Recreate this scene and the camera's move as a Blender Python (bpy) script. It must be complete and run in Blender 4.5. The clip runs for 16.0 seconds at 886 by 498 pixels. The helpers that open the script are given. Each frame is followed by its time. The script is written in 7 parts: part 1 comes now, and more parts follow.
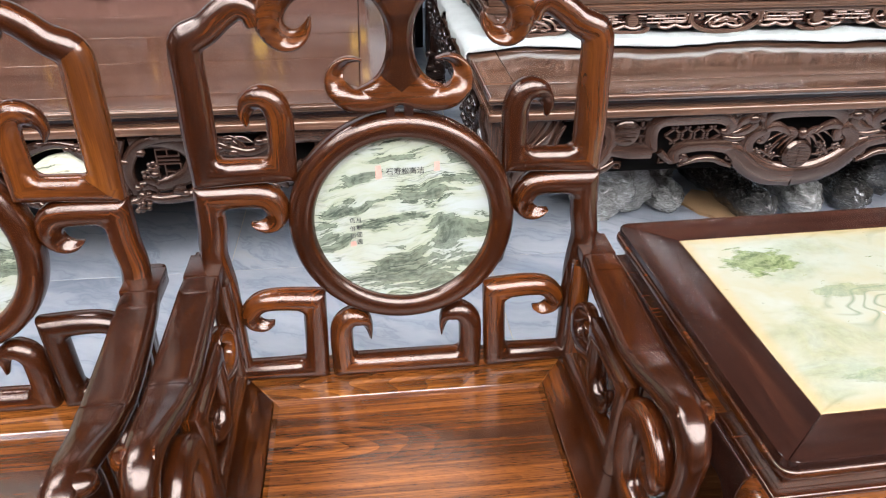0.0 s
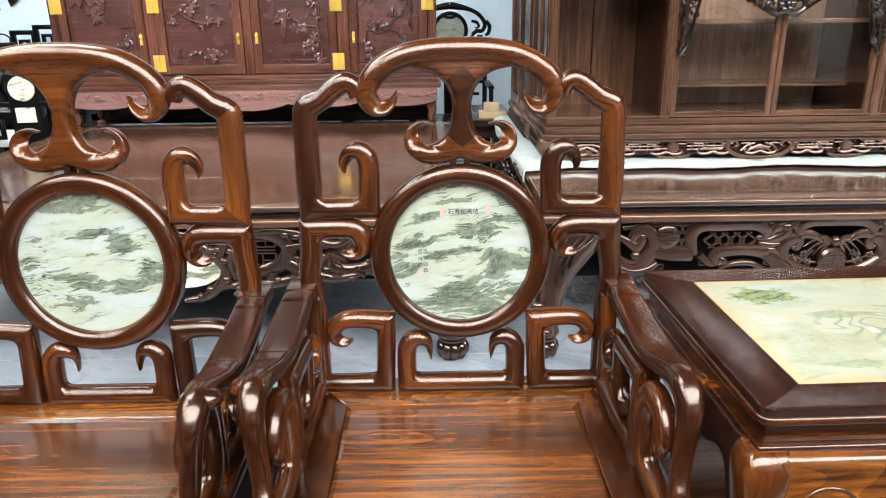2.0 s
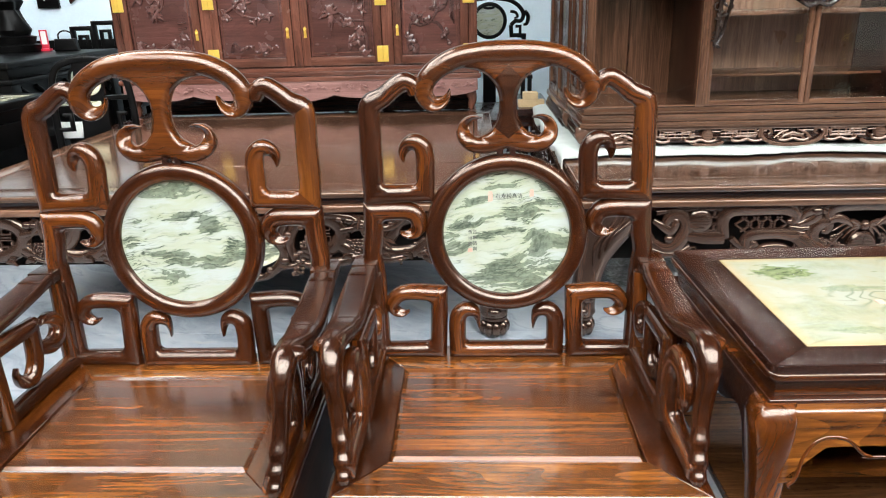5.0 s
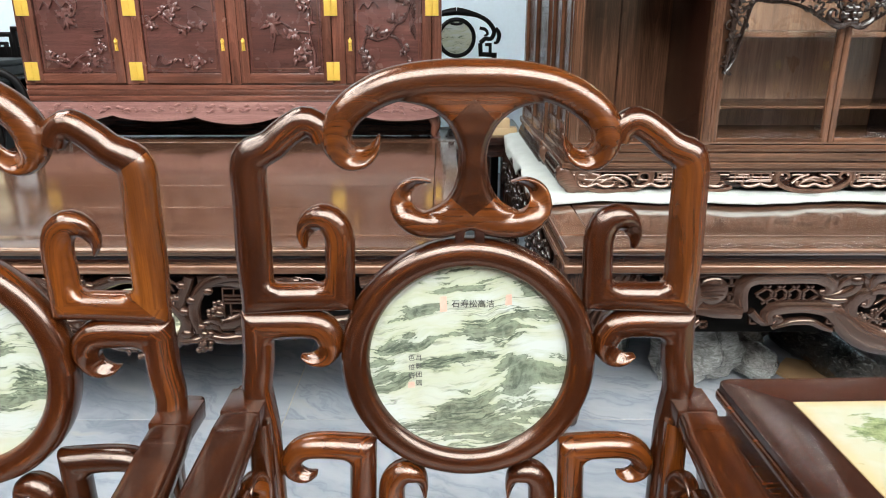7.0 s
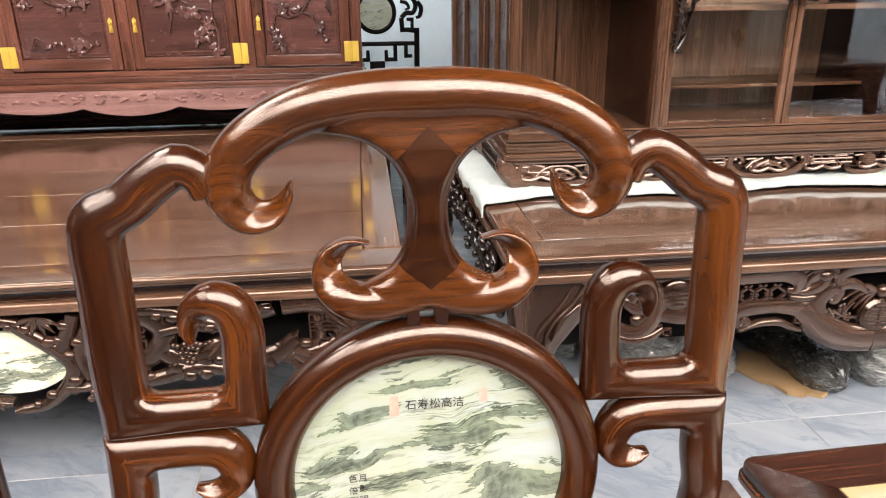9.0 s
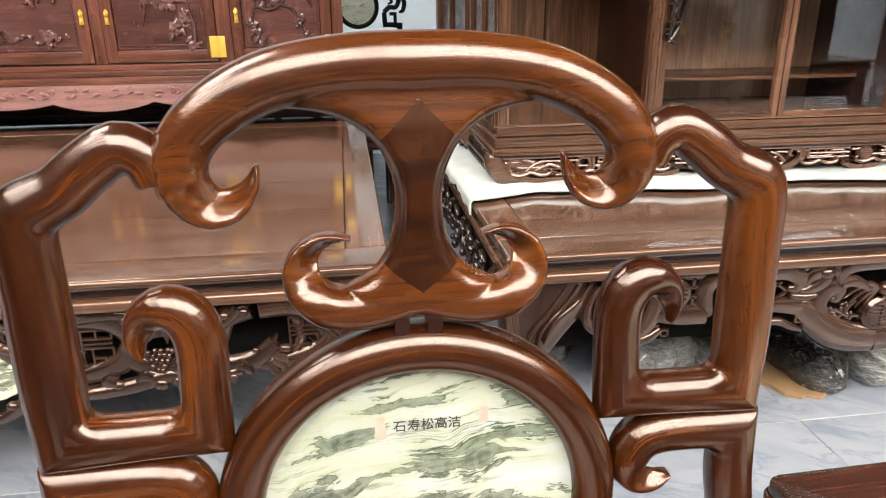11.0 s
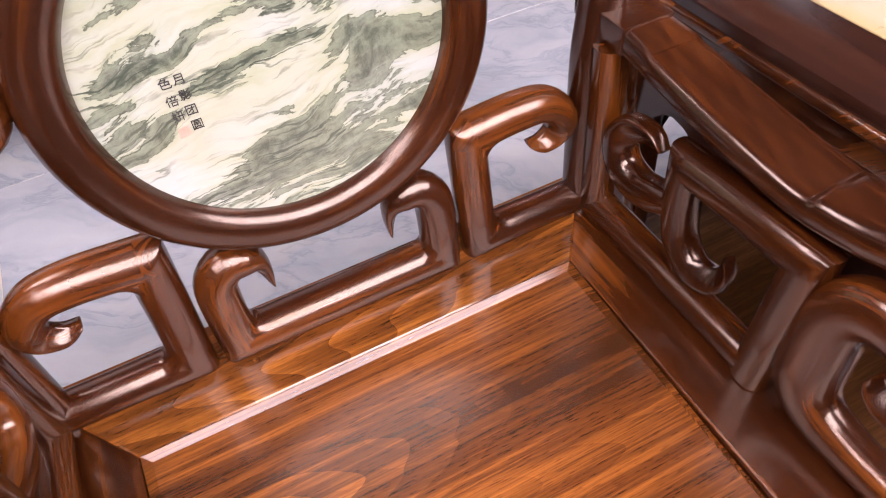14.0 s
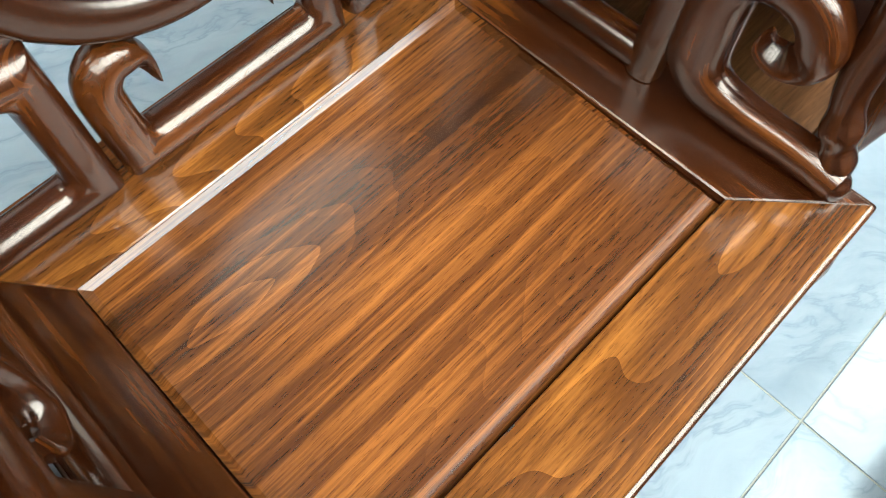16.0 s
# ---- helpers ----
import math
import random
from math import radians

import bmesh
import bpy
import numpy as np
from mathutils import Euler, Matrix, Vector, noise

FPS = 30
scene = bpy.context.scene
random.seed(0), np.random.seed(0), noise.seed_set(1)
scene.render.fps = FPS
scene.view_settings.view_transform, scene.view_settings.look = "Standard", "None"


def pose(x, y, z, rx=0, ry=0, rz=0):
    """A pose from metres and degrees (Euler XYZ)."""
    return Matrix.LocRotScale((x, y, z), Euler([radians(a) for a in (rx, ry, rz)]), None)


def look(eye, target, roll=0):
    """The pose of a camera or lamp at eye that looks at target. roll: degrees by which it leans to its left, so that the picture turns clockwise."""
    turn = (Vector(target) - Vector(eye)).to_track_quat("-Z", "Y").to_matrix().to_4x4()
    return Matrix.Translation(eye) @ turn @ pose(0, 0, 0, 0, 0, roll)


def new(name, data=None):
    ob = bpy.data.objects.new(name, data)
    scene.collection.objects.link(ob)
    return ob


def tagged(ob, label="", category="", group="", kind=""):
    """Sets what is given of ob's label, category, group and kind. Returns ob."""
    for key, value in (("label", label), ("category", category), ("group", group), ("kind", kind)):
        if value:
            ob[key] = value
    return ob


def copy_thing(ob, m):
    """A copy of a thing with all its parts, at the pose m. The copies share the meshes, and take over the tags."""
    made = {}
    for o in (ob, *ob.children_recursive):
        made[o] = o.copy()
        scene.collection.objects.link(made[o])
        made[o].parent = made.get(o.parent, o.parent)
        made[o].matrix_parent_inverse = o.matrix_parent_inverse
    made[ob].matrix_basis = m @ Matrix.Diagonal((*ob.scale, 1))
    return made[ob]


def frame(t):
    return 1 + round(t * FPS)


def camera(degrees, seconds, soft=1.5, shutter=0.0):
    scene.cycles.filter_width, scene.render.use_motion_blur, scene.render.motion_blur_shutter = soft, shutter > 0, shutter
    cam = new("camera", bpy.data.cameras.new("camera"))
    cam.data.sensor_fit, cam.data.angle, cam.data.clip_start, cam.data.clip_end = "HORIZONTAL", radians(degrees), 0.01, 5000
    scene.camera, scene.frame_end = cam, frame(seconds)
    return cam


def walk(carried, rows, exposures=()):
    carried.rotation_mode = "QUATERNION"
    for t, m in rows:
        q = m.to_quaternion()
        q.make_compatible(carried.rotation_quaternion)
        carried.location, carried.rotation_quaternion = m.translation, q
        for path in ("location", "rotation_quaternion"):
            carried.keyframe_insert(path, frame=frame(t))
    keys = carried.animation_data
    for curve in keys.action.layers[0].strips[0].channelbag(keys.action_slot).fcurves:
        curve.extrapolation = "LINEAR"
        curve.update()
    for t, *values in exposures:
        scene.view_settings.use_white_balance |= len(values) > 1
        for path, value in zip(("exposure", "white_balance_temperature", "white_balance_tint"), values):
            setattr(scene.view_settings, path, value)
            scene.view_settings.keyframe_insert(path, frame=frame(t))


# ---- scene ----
cam = camera(64.5, 16.0, 1.1)
PATH = [
    (0, (-0.043, -0.95, 1.29), (0.146, 0.748, 0.25), 0.2),
    (0.5, (-0.026, -1.065, 1.269), (0.072, 0.743, 0.418), 0.0),
    (1, (-0.016, -1.141, 1.259), (0.031, 0.727, 0.546), -0.2),
    (1.5, (-0.03, -1.175, 1.227), (-0.007, 0.717, 0.58), -0.5),
    (2, (-0.042, -1.276, 1.198), (-0.029, 0.622, 0.568), -0.7),
    (2.5, (-0.035, -1.408, 1.194), (-0.025, 0.493, 0.572), -0.8),
    (3, (-0.032, -1.489, 1.175), (-0.035, 0.405, 0.533), -0.6),
    (3.2, (-0.029, -1.508, 1.165), (-0.041, 0.379, 0.504), -0.5),
    (5.3, (-0.071, -1.391, 1.24), (-0.169, 0.493, 0.578), -1.5),
    (5.5, (-0.061, -1.309, 1.24), (-0.161, 0.582, 0.598), -1.2),
    (6, (-0.028, -1.142, 1.231), (-0.124, 0.759, 0.617), -0.7),
    (6.5, (-0.019, -1.026, 1.217), (-0.078, 0.879, 0.612), -0.1),
    (7, (-0.036, -0.867, 1.206), (-0.032, 1.036, 0.588), 0.0),
    (7.5, (-0.04, -0.756, 1.205), (0.032, 1.136, 0.559), 0.1),
    (8, (-0.045, -0.678, 1.206), (0.086, 1.201, 0.534), -0.1),
    (8.5, (-0.05, -0.627, 1.223), (0.128, 1.242, 0.534), -0.5),
    (11, (-0.048, -0.501, 1.189), (0.207, 1.358, 0.497), -0.5),
    (11.5, (-0.041, -0.512, 1.128), (0.192, 1.321, 0.363), -1.5),
    (12, (-0.045, -0.501, 1.091), (0.212, 1.267, 0.192), -1.9),
    (12.5, (-0.048, -0.485, 1.064), (0.227, 1.222, 0.058), -2.9),
    (13, (-0.052, -0.473, 1.054), (0.281, 1.136, -0.087), -4.3),
    (13.5, (-0.058, -0.465, 1.047), (0.366, 0.989, -0.26), -5.5),
    (14, (-0.071, -0.46, 1.039), (0.431, 0.777, -0.451), -6.4),
    (14.5, (-0.09, -0.465, 1.022), (0.476, 0.553, -0.603), -5.7),
    (15, (-0.117, -0.458, 1.021), (0.5, 0.354, -0.7), -2.8),
    (15.5, (-0.142, -0.448, 1.027), (0.46, 0.229, -0.756), -2.0),
    (16, (-0.154, -0.445, 1.019), (0.425, 0.156, -0.798), -1.2),
]
walk(cam, [(t, look(eye, target, roll)) for t, eye, target, roll in PATH],
     exposures=((0, -0.16, 6080, 14), (1, -0.14, 6100, 8), (5.5, -0.12, 6230, 5), (7.5, -0.08, 6400, 8), (8.5, -0.05, 6680, 13), (11, 0.0, 6850, 12), (12, -0.13, 6700, 15), (13.5, -0.13, 6650, 29), (14.5, -0.03, 6800, 37), (15.0, -0.03, 6300, 9), (15.5, -0.02, 5900, 0), (16, -0.02, 5620, -10)))

# ---- world and light ----
world = bpy.data.worlds.new("world")
world.use_nodes = True
scene.world = world
wbg = world.node_tree.nodes["Background"]
wbg.inputs[0].default_value = (0.85, 0.93, 1.0, 1)
wbg.inputs[1].default_value = 0.3
scene.view_settings.exposure = 0.0

ROOM_X0, ROOM_X1, ROOM_Y0, ROOM_Y1, ROOM_H = -6.6, 8.4, -7.6, 4.9, 5.0


# ---- materials ----
def nodes_of(name):
    m = bpy.data.materials.new(name)
    m.use_nodes = True
    nt = m.node_tree
    return m, nt, nt.nodes["Principled BSDF"]


def ramp(nt, fac, stops):
    r = nt.nodes.new("ShaderNodeValToRGB")
    e = r.color_ramp.elements
    while len(e) < len(stops):
        e.new(0.5)
    for el, (p, c) in zip(e, stops):
        el.position = p
        el.color = (*c, 1)
    nt.links.new(fac, r.inputs[0])
    return r.outputs[0]


def mapped(nt, out, scale, loc=(0, 0, 0), rot=(0, 0, 0)):
    mp = nt.nodes.new("ShaderNodeMapping")
    mp.inputs["Scale"].default_value = scale
    mp.inputs["Location"].default_value = loc
    mp.inputs["Rotation"].default_value = rot
    nt.links.new(out, mp.inputs["Vector"])
    return mp.outputs[0]


def noise_of(nt, vec, scale, detail=4.0, rough=0.55, dist=0.0):
    n = nt.nodes.new("ShaderNodeTexNoise")
    n.inputs["Scale"].default_value = scale
    n.inputs["Detail"].default_value = detail
    n.inputs["Roughness"].default_value = rough
    n.inputs["Distortion"].default_value = dist
    nt.links.new(vec, n.inputs["Vector"])
    return n.outputs["Fac"]


def mix_rgb(nt, fac, a, b, mode="MIX"):
    m = nt.nodes.new("ShaderNodeMix")
    m.data_type = "RGBA"
    m.blend_type = mode
    if isinstance(fac, float):
        m.inputs[0].default_value = fac
    else:
        nt.links.new(fac, m.inputs[0])
    for sock, v in ((m.inputs[6], a), (m.inputs[7], b)):
        if isinstance(v, tuple):
            sock.default_value = (*v, 1)
        else:
            nt.links.new(v, sock)
    return m.outputs[2]


def math_of(nt, op, a, b):
    m = nt.nodes.new("ShaderNodeMath")
    m.operation = op
    for i, v in enumerate((a, b)):
        if isinstance(v, (int, float)):
            m.inputs[i].default_value = v
        else:
            nt.links.new(v, m.inputs[i])
    return m.outputs[0]


def bump_to(nt, bsdf, height, strength, distance=0.002):
    b = nt.nodes.new("ShaderNodeBump")
    b.inputs["Strength"].default_value = strength
    b.inputs["Distance"].default_value = distance
    nt.links.new(height, b.inputs["Height"])
    nt.links.new(b.outputs[0], bsdf.inputs["Normal"])


def wood(name, dark, mid, light, rough=0.24, coat=0.0, coat_rough=0.09, gloss=0.5, warm=(1, 1, 1), figure=1.0, streak=55.0, bump=0.08, pore=0.8, rings=None, spread=0.16, flame=0.06, heart=None):
    """Oiled hardwood; the grain runs along u of the UV map, which is in metres. rings: shift of the flame figure, its strength flame."""
    m, nt, bsdf = nodes_of(name)
    tc = nt.nodes.new("ShaderNodeTexCoord")
    info = nt.nodes.new("ShaderNodeObjectInfo")
    off = nt.nodes.new("ShaderNodeVectorMath")
    off.operation = "MULTIPLY_ADD"
    nt.links.new(info.outputs["Random"], off.inputs[0])
    off.inputs[1].default_value = (7.3, 3.1, 0) if rings is None else (0, 0, 0)
    nt.links.new(tc.outputs["UV"], off.inputs[2])
    uv = off.outputs[0]
    # slow waver of the grain, long streaks, pores
    fig = noise_of(nt, mapped(nt, uv, (2.2, 13, 1)), 1.0, 3, 0.5, 0.6)
    lines = noise_of(nt, mapped(nt, uv, (1.6 * figure, streak, 1)), 1.0, 5, 0.6, 0.5 * figure)
    fine = noise_of(nt, mapped(nt, uv, (5, streak * 4.5, 1)), 1.0, 3, 0.65, 0.2)
    pores = noise_of(nt, mapped(nt, uv, (60, 900, 1)), 1.0, 2, 0.5)
    mixed = math_of(nt, "ADD", math_of(nt, "MULTIPLY", fig, 0.36), math_of(nt, "MULTIPLY", lines, 0.36))
    mixed = math_of(nt, "ADD", mixed, math_of(nt, "MULTIPLY", fine, 0.28))
    # flame figure: level lines of a slow noise drawn out along the grain
    slow = noise_of(nt, mapped(nt, uv, (0.8, 7.0, 1), (rings or 0.0, 0.4, 0)), 1.0, 1.0, 0.4, 0.2)
    saw = math_of(nt, "FRACT", math_of(nt, "MULTIPLY", slow, 34.0), 0)
    saw = math_of(nt, "MULTIPLY", saw, math_of(nt, "ADD", fine, 0.45))
    mixed = math_of(nt, "ADD", math_of(nt, "MULTIPLY", mixed, 1 - flame), math_of(nt, "MULTIPLY", saw, flame))
    if heart:
        # closed growth rings round a heart at (u, v), with radii along and across the grain
        u0, v0, ru, rv = heart
        wob = nt.nodes.new("ShaderNodeTexNoise")
        wob.inputs["Scale"].default_value = 1.0
        wob.inputs["Detail"].default_value = 2.0
        nt.links.new(mapped(nt, uv, (7, 22, 1)), wob.inputs["Vector"])
        cen = nt.nodes.new("ShaderNodeVectorMath")
        cen.operation = "MULTIPLY_ADD"
        nt.links.new(wob.outputs["Color"], cen.inputs[0])
        cen.inputs[1].default_value = (0.9, 0.9, 0)
        nt.links.new(mapped(nt, uv, (1 / ru, 1 / rv, 0), (-u0 / ru - 0.45, -v0 / rv - 0.45, 0)), cen.inputs[2])
        size = nt.nodes.new("ShaderNodeVectorMath")
        size.operation = "LENGTH"
        nt.links.new(cen.outputs[0], size.inputs[0])
        r = size.outputs["Value"]
        fall = ramp(nt, math_of(nt, "MULTIPLY", r, 0.25), [(0.0, (1, 1, 1)), (0.35, (0.8, 0.8, 0.8)), (1.0, (0, 0, 0))])
        ring = math_of(nt, "SUBTRACT", math_of(nt, "FRACT", math_of(nt, "MULTIPLY", r, 1.6), 0), 0.55)
        mixed = math_of(nt, "ADD", mixed, math_of(nt, "MULTIPLY", math_of(nt, "MULTIPLY", ring, fall), 0.095))
        mixed = math_of(nt, "ADD", mixed, math_of(nt, "MULTIPLY", math_of(nt, "SUBTRACT", slow, 0.5), 0.3))
    col = ramp(nt, mixed, [(0.5 - spread, dark), (0.5, mid), (0.5 + spread, light)])
    pc = ramp(nt, pores, [(0.32, (0.5, 0.45, 0.42)), (0.45, (1, 1, 1))])
    col = mix_rgb(nt, pore, col, pc, "MULTIPLY")
    tint = nt.nodes.new("ShaderNodeHueSaturation")
    nt.links.new(col, tint.inputs["Color"])
    nt.links.new(math_of(nt, "ADD", math_of(nt, "MULTIPLY", info.outputs["Random"], 0.5), 0.75), tint.inputs["Value"])
    nt.links.new(tint.outputs[0], bsdf.inputs["Base Color"])
    wear = noise_of(nt, tc.outputs["Object"], 9.0, 3)
    nt.links.new(math_of(nt, "ADD", math_of(nt, "MULTIPLY", wear, 0.16), rough - 0.08), bsdf.inputs["Roughness"])
    bsdf.inputs["Specular Tint"].default_value = (*warm, 1)
    bsdf.inputs["Coat Weight"].default_value = coat
    bsdf.inputs["Coat Roughness"].default_value = coat_rough
    bsdf.inputs["Specular IOR Level"].default_value = gloss
    bump_to(nt, bsdf, math_of(nt, "ADD", pores, lines), bump, 0.0006)
    return m


def plain(name, color, rough=0.5, metal=0.0, vary=0.25, scale=12.0, bump=0.1, coat=0.0, coords="Object", gloss=0.5):
    m, nt, bsdf = nodes_of(name)
    tc = nt.nodes.new("ShaderNodeTexCoord")
    big = noise_of(nt, tc.outputs[coords], scale, 4)
    fine = noise_of(nt, tc.outputs[coords], scale * 14, 3)
    f = math_of(nt, "ADD", math_of(nt, "MULTIPLY", big, 0.65), math_of(nt, "MULTIPLY", fine, 0.35))
    lo = tuple(c * (1 - vary) for c in color)
    hi = tuple(min(1.0, c * (1 + vary)) for c in color)
    nt.links.new(ramp(nt, f, [(0.3, lo), (0.7, hi)]), bsdf.inputs["Base Color"])
    nt.links.new(math_of(nt, "ADD", math_of(nt, "MULTIPLY", big, 0.2), max(0.02, rough - 0.1)), bsdf.inputs["Roughness"])
    bsdf.inputs["Metallic"].default_value = metal
    bsdf.inputs["Specular IOR Level"].default_value = gloss
    bsdf.inputs["Coat Weight"].default_value = coat
    bump_to(nt, bsdf, fine, bump, 0.001)
    return m


def marble_picture(name, seed, hills=(), cream=(0.350, 0.372, 0.285), white=(0.375, 0.405, 0.385), dark=(0.021, 0.029, 0.023), mid=(0.115, 0.145, 0.105)):
    """Landscape marble: streaked dark bands that lie almost level; hills: x, z, half length, half height, rise and strength of each dark mass."""
    m, nt, bsdf = nodes_of(name)
    tc = nt.nodes.new("ShaderNodeTexCoord")
    ob = mapped(nt, tc.outputs["Object"], (1, 1, 1), (seed * 1.7, seed * 0.9, seed * 2.3), (0, radians(8), 0))

    def warped(src, scale, amount, detail):
        w = nt.nodes.new("ShaderNodeTexNoise")
        w.inputs["Scale"].default_value = scale
        w.inputs["Detail"].default_value = detail
        nt.links.new(ob, w.inputs["Vector"])
        centred = nt.nodes.new("ShaderNodeVectorMath")
        centred.operation = "SUBTRACT"
        nt.links.new(w.outputs["Color"], centred.inputs[0])
        centred.inputs[1].default_value = (0.5, 0.5, 0.5)
        add = nt.nodes.new("ShaderNodeVectorMath")
        add.operation = "MULTIPLY_ADD"
        nt.links.new(centred.outputs[0], add.inputs[0])
        add.inputs[1].default_value = (amount, 0.0, amount)
        nt.links.new(src, add.inputs[2])
        return add.outputs[0]
    wv = warped(warped(ob, 8.0, 0.055, 1.0), 24.0, 0.022, 5.0)
    place = warped(warped(tc.outputs["Object"], 12.0, 0.030, 2.0), 40.0, 0.022, 6.0)
    ground = noise_of(nt, mapped(nt, wv, (6, 6, 20)), 1.0, 4, 0.55)
    base = ramp(nt, ground, [(0.34, white), (0.50, cream), (0.64, white)])
    # dark masses with streaked and torn edges
    broad = noise_of(nt, mapped(nt, wv, (10, 10, 34)), 1.0, 7, 0.62, 0.2)
    torn = noise_of(nt, mapped(nt, wv, (13, 13, 85)), 1.0, 5, 0.58, 0.3)
    band = math_of(nt, "ADD", math_of(nt, "MULTIPLY", broad, 0.52), math_of(nt, "MULTIPLY", torn, 0.48))
    total = None
    for hx, hz, rx, rz, rot, dark_by in hills:
        sph = nt.nodes.new("ShaderNodeTexGradient")
        sph.gradient_type = "SPHERICAL"
        c, s = math.cos(rot), math.sin(rot)
        lx, lz = c * hx + s * hz, -s * hx + c * hz
        turn = mapped(nt, place, (1, 1, 1), (0, 0, 0), (0, rot, 0))
        nt.links.new(mapped(nt, turn, (1 / rx, 0, 1 / rz), (-lx / rx, 0, -lz / rz)), sph.inputs["Vector"])
        mass = math_of(nt, "MULTIPLY", math_of(nt, "MINIMUM", math_of(nt, "MULTIPLY", sph.outputs["Fac"], 1.6), 1.0), dark_by)
        total = mass if total is None else math_of(nt, "MAXIMUM", total, mass)
    if total is not None:
        band = math_of(nt, "ADD", band, math_of(nt, "SUBTRACT", total, 0.045))
    halo = ramp(nt, band, [(0.46, (0, 0, 0)), (0.56, (1, 1, 1))])
    cloud = ramp(nt, band, [(0.546, (0, 0, 0)), (0.556, (1, 1, 1)), (0.578, (0.62, 0.62, 0.62)), (0.66, (0.95, 0.95, 0.95))])
    grain = noise_of(nt, wv, 110, 5, 0.7)
    tone = mix_rgb(nt, ramp(nt, grain, [(0.36, (0, 0, 0)), (0.66, (1, 1, 1))]), dark, mid)
    col = mix_rgb(nt, math_of(nt, "MULTIPLY", halo, 0.42), base, (0.225, 0.275, 0.145))
    col = mix_rgb(nt, math_of(nt, "MULTIPLY", cloud, 0.90), col, tone)
    # hair-thin veins: level lines of a noise drawn out sideways
    layer = noise_of(nt, mapped(nt, wv, (5, 5, 42)), 1.0, 4, 0.55, 0.3)
    saw = math_of(nt, "ABSOLUTE", math_of(nt, "SUBTRACT", math_of(nt, "FRACT", math_of(nt, "MULTIPLY", layer, 11.0), 0), 0.5), 0)
    line = ramp(nt, saw, [(0.0, (1, 1, 1)), (0.10, (0.7, 0.7, 0.7)), (0.17, (0, 0, 0))])
    where = ramp(nt, noise_of(nt, mapped(nt, wv, (7, 7, 22), (3, 1, 5)), 1.0, 4, 0.6), [(0.44, (0, 0, 0)), (0.57, (1, 1, 1))])
    near = ramp(nt, band, [(0.43, (0.09, 0.09, 0.09)), (0.52, (1, 1, 1))])
    col = mix_rgb(nt, math_of(nt, "MULTIPLY", math_of(nt, "MULTIPLY", line, where), near), col, tuple(0.7 * a + 0.3 * b for a, b in zip(dark, mid)))
    nt.links.new(col, bsdf.inputs["Base Color"])
    bsdf.inputs["Roughness"].default_value = 0.16
    bsdf.inputs["Coat Weight"].default_value = 0.4
    return m


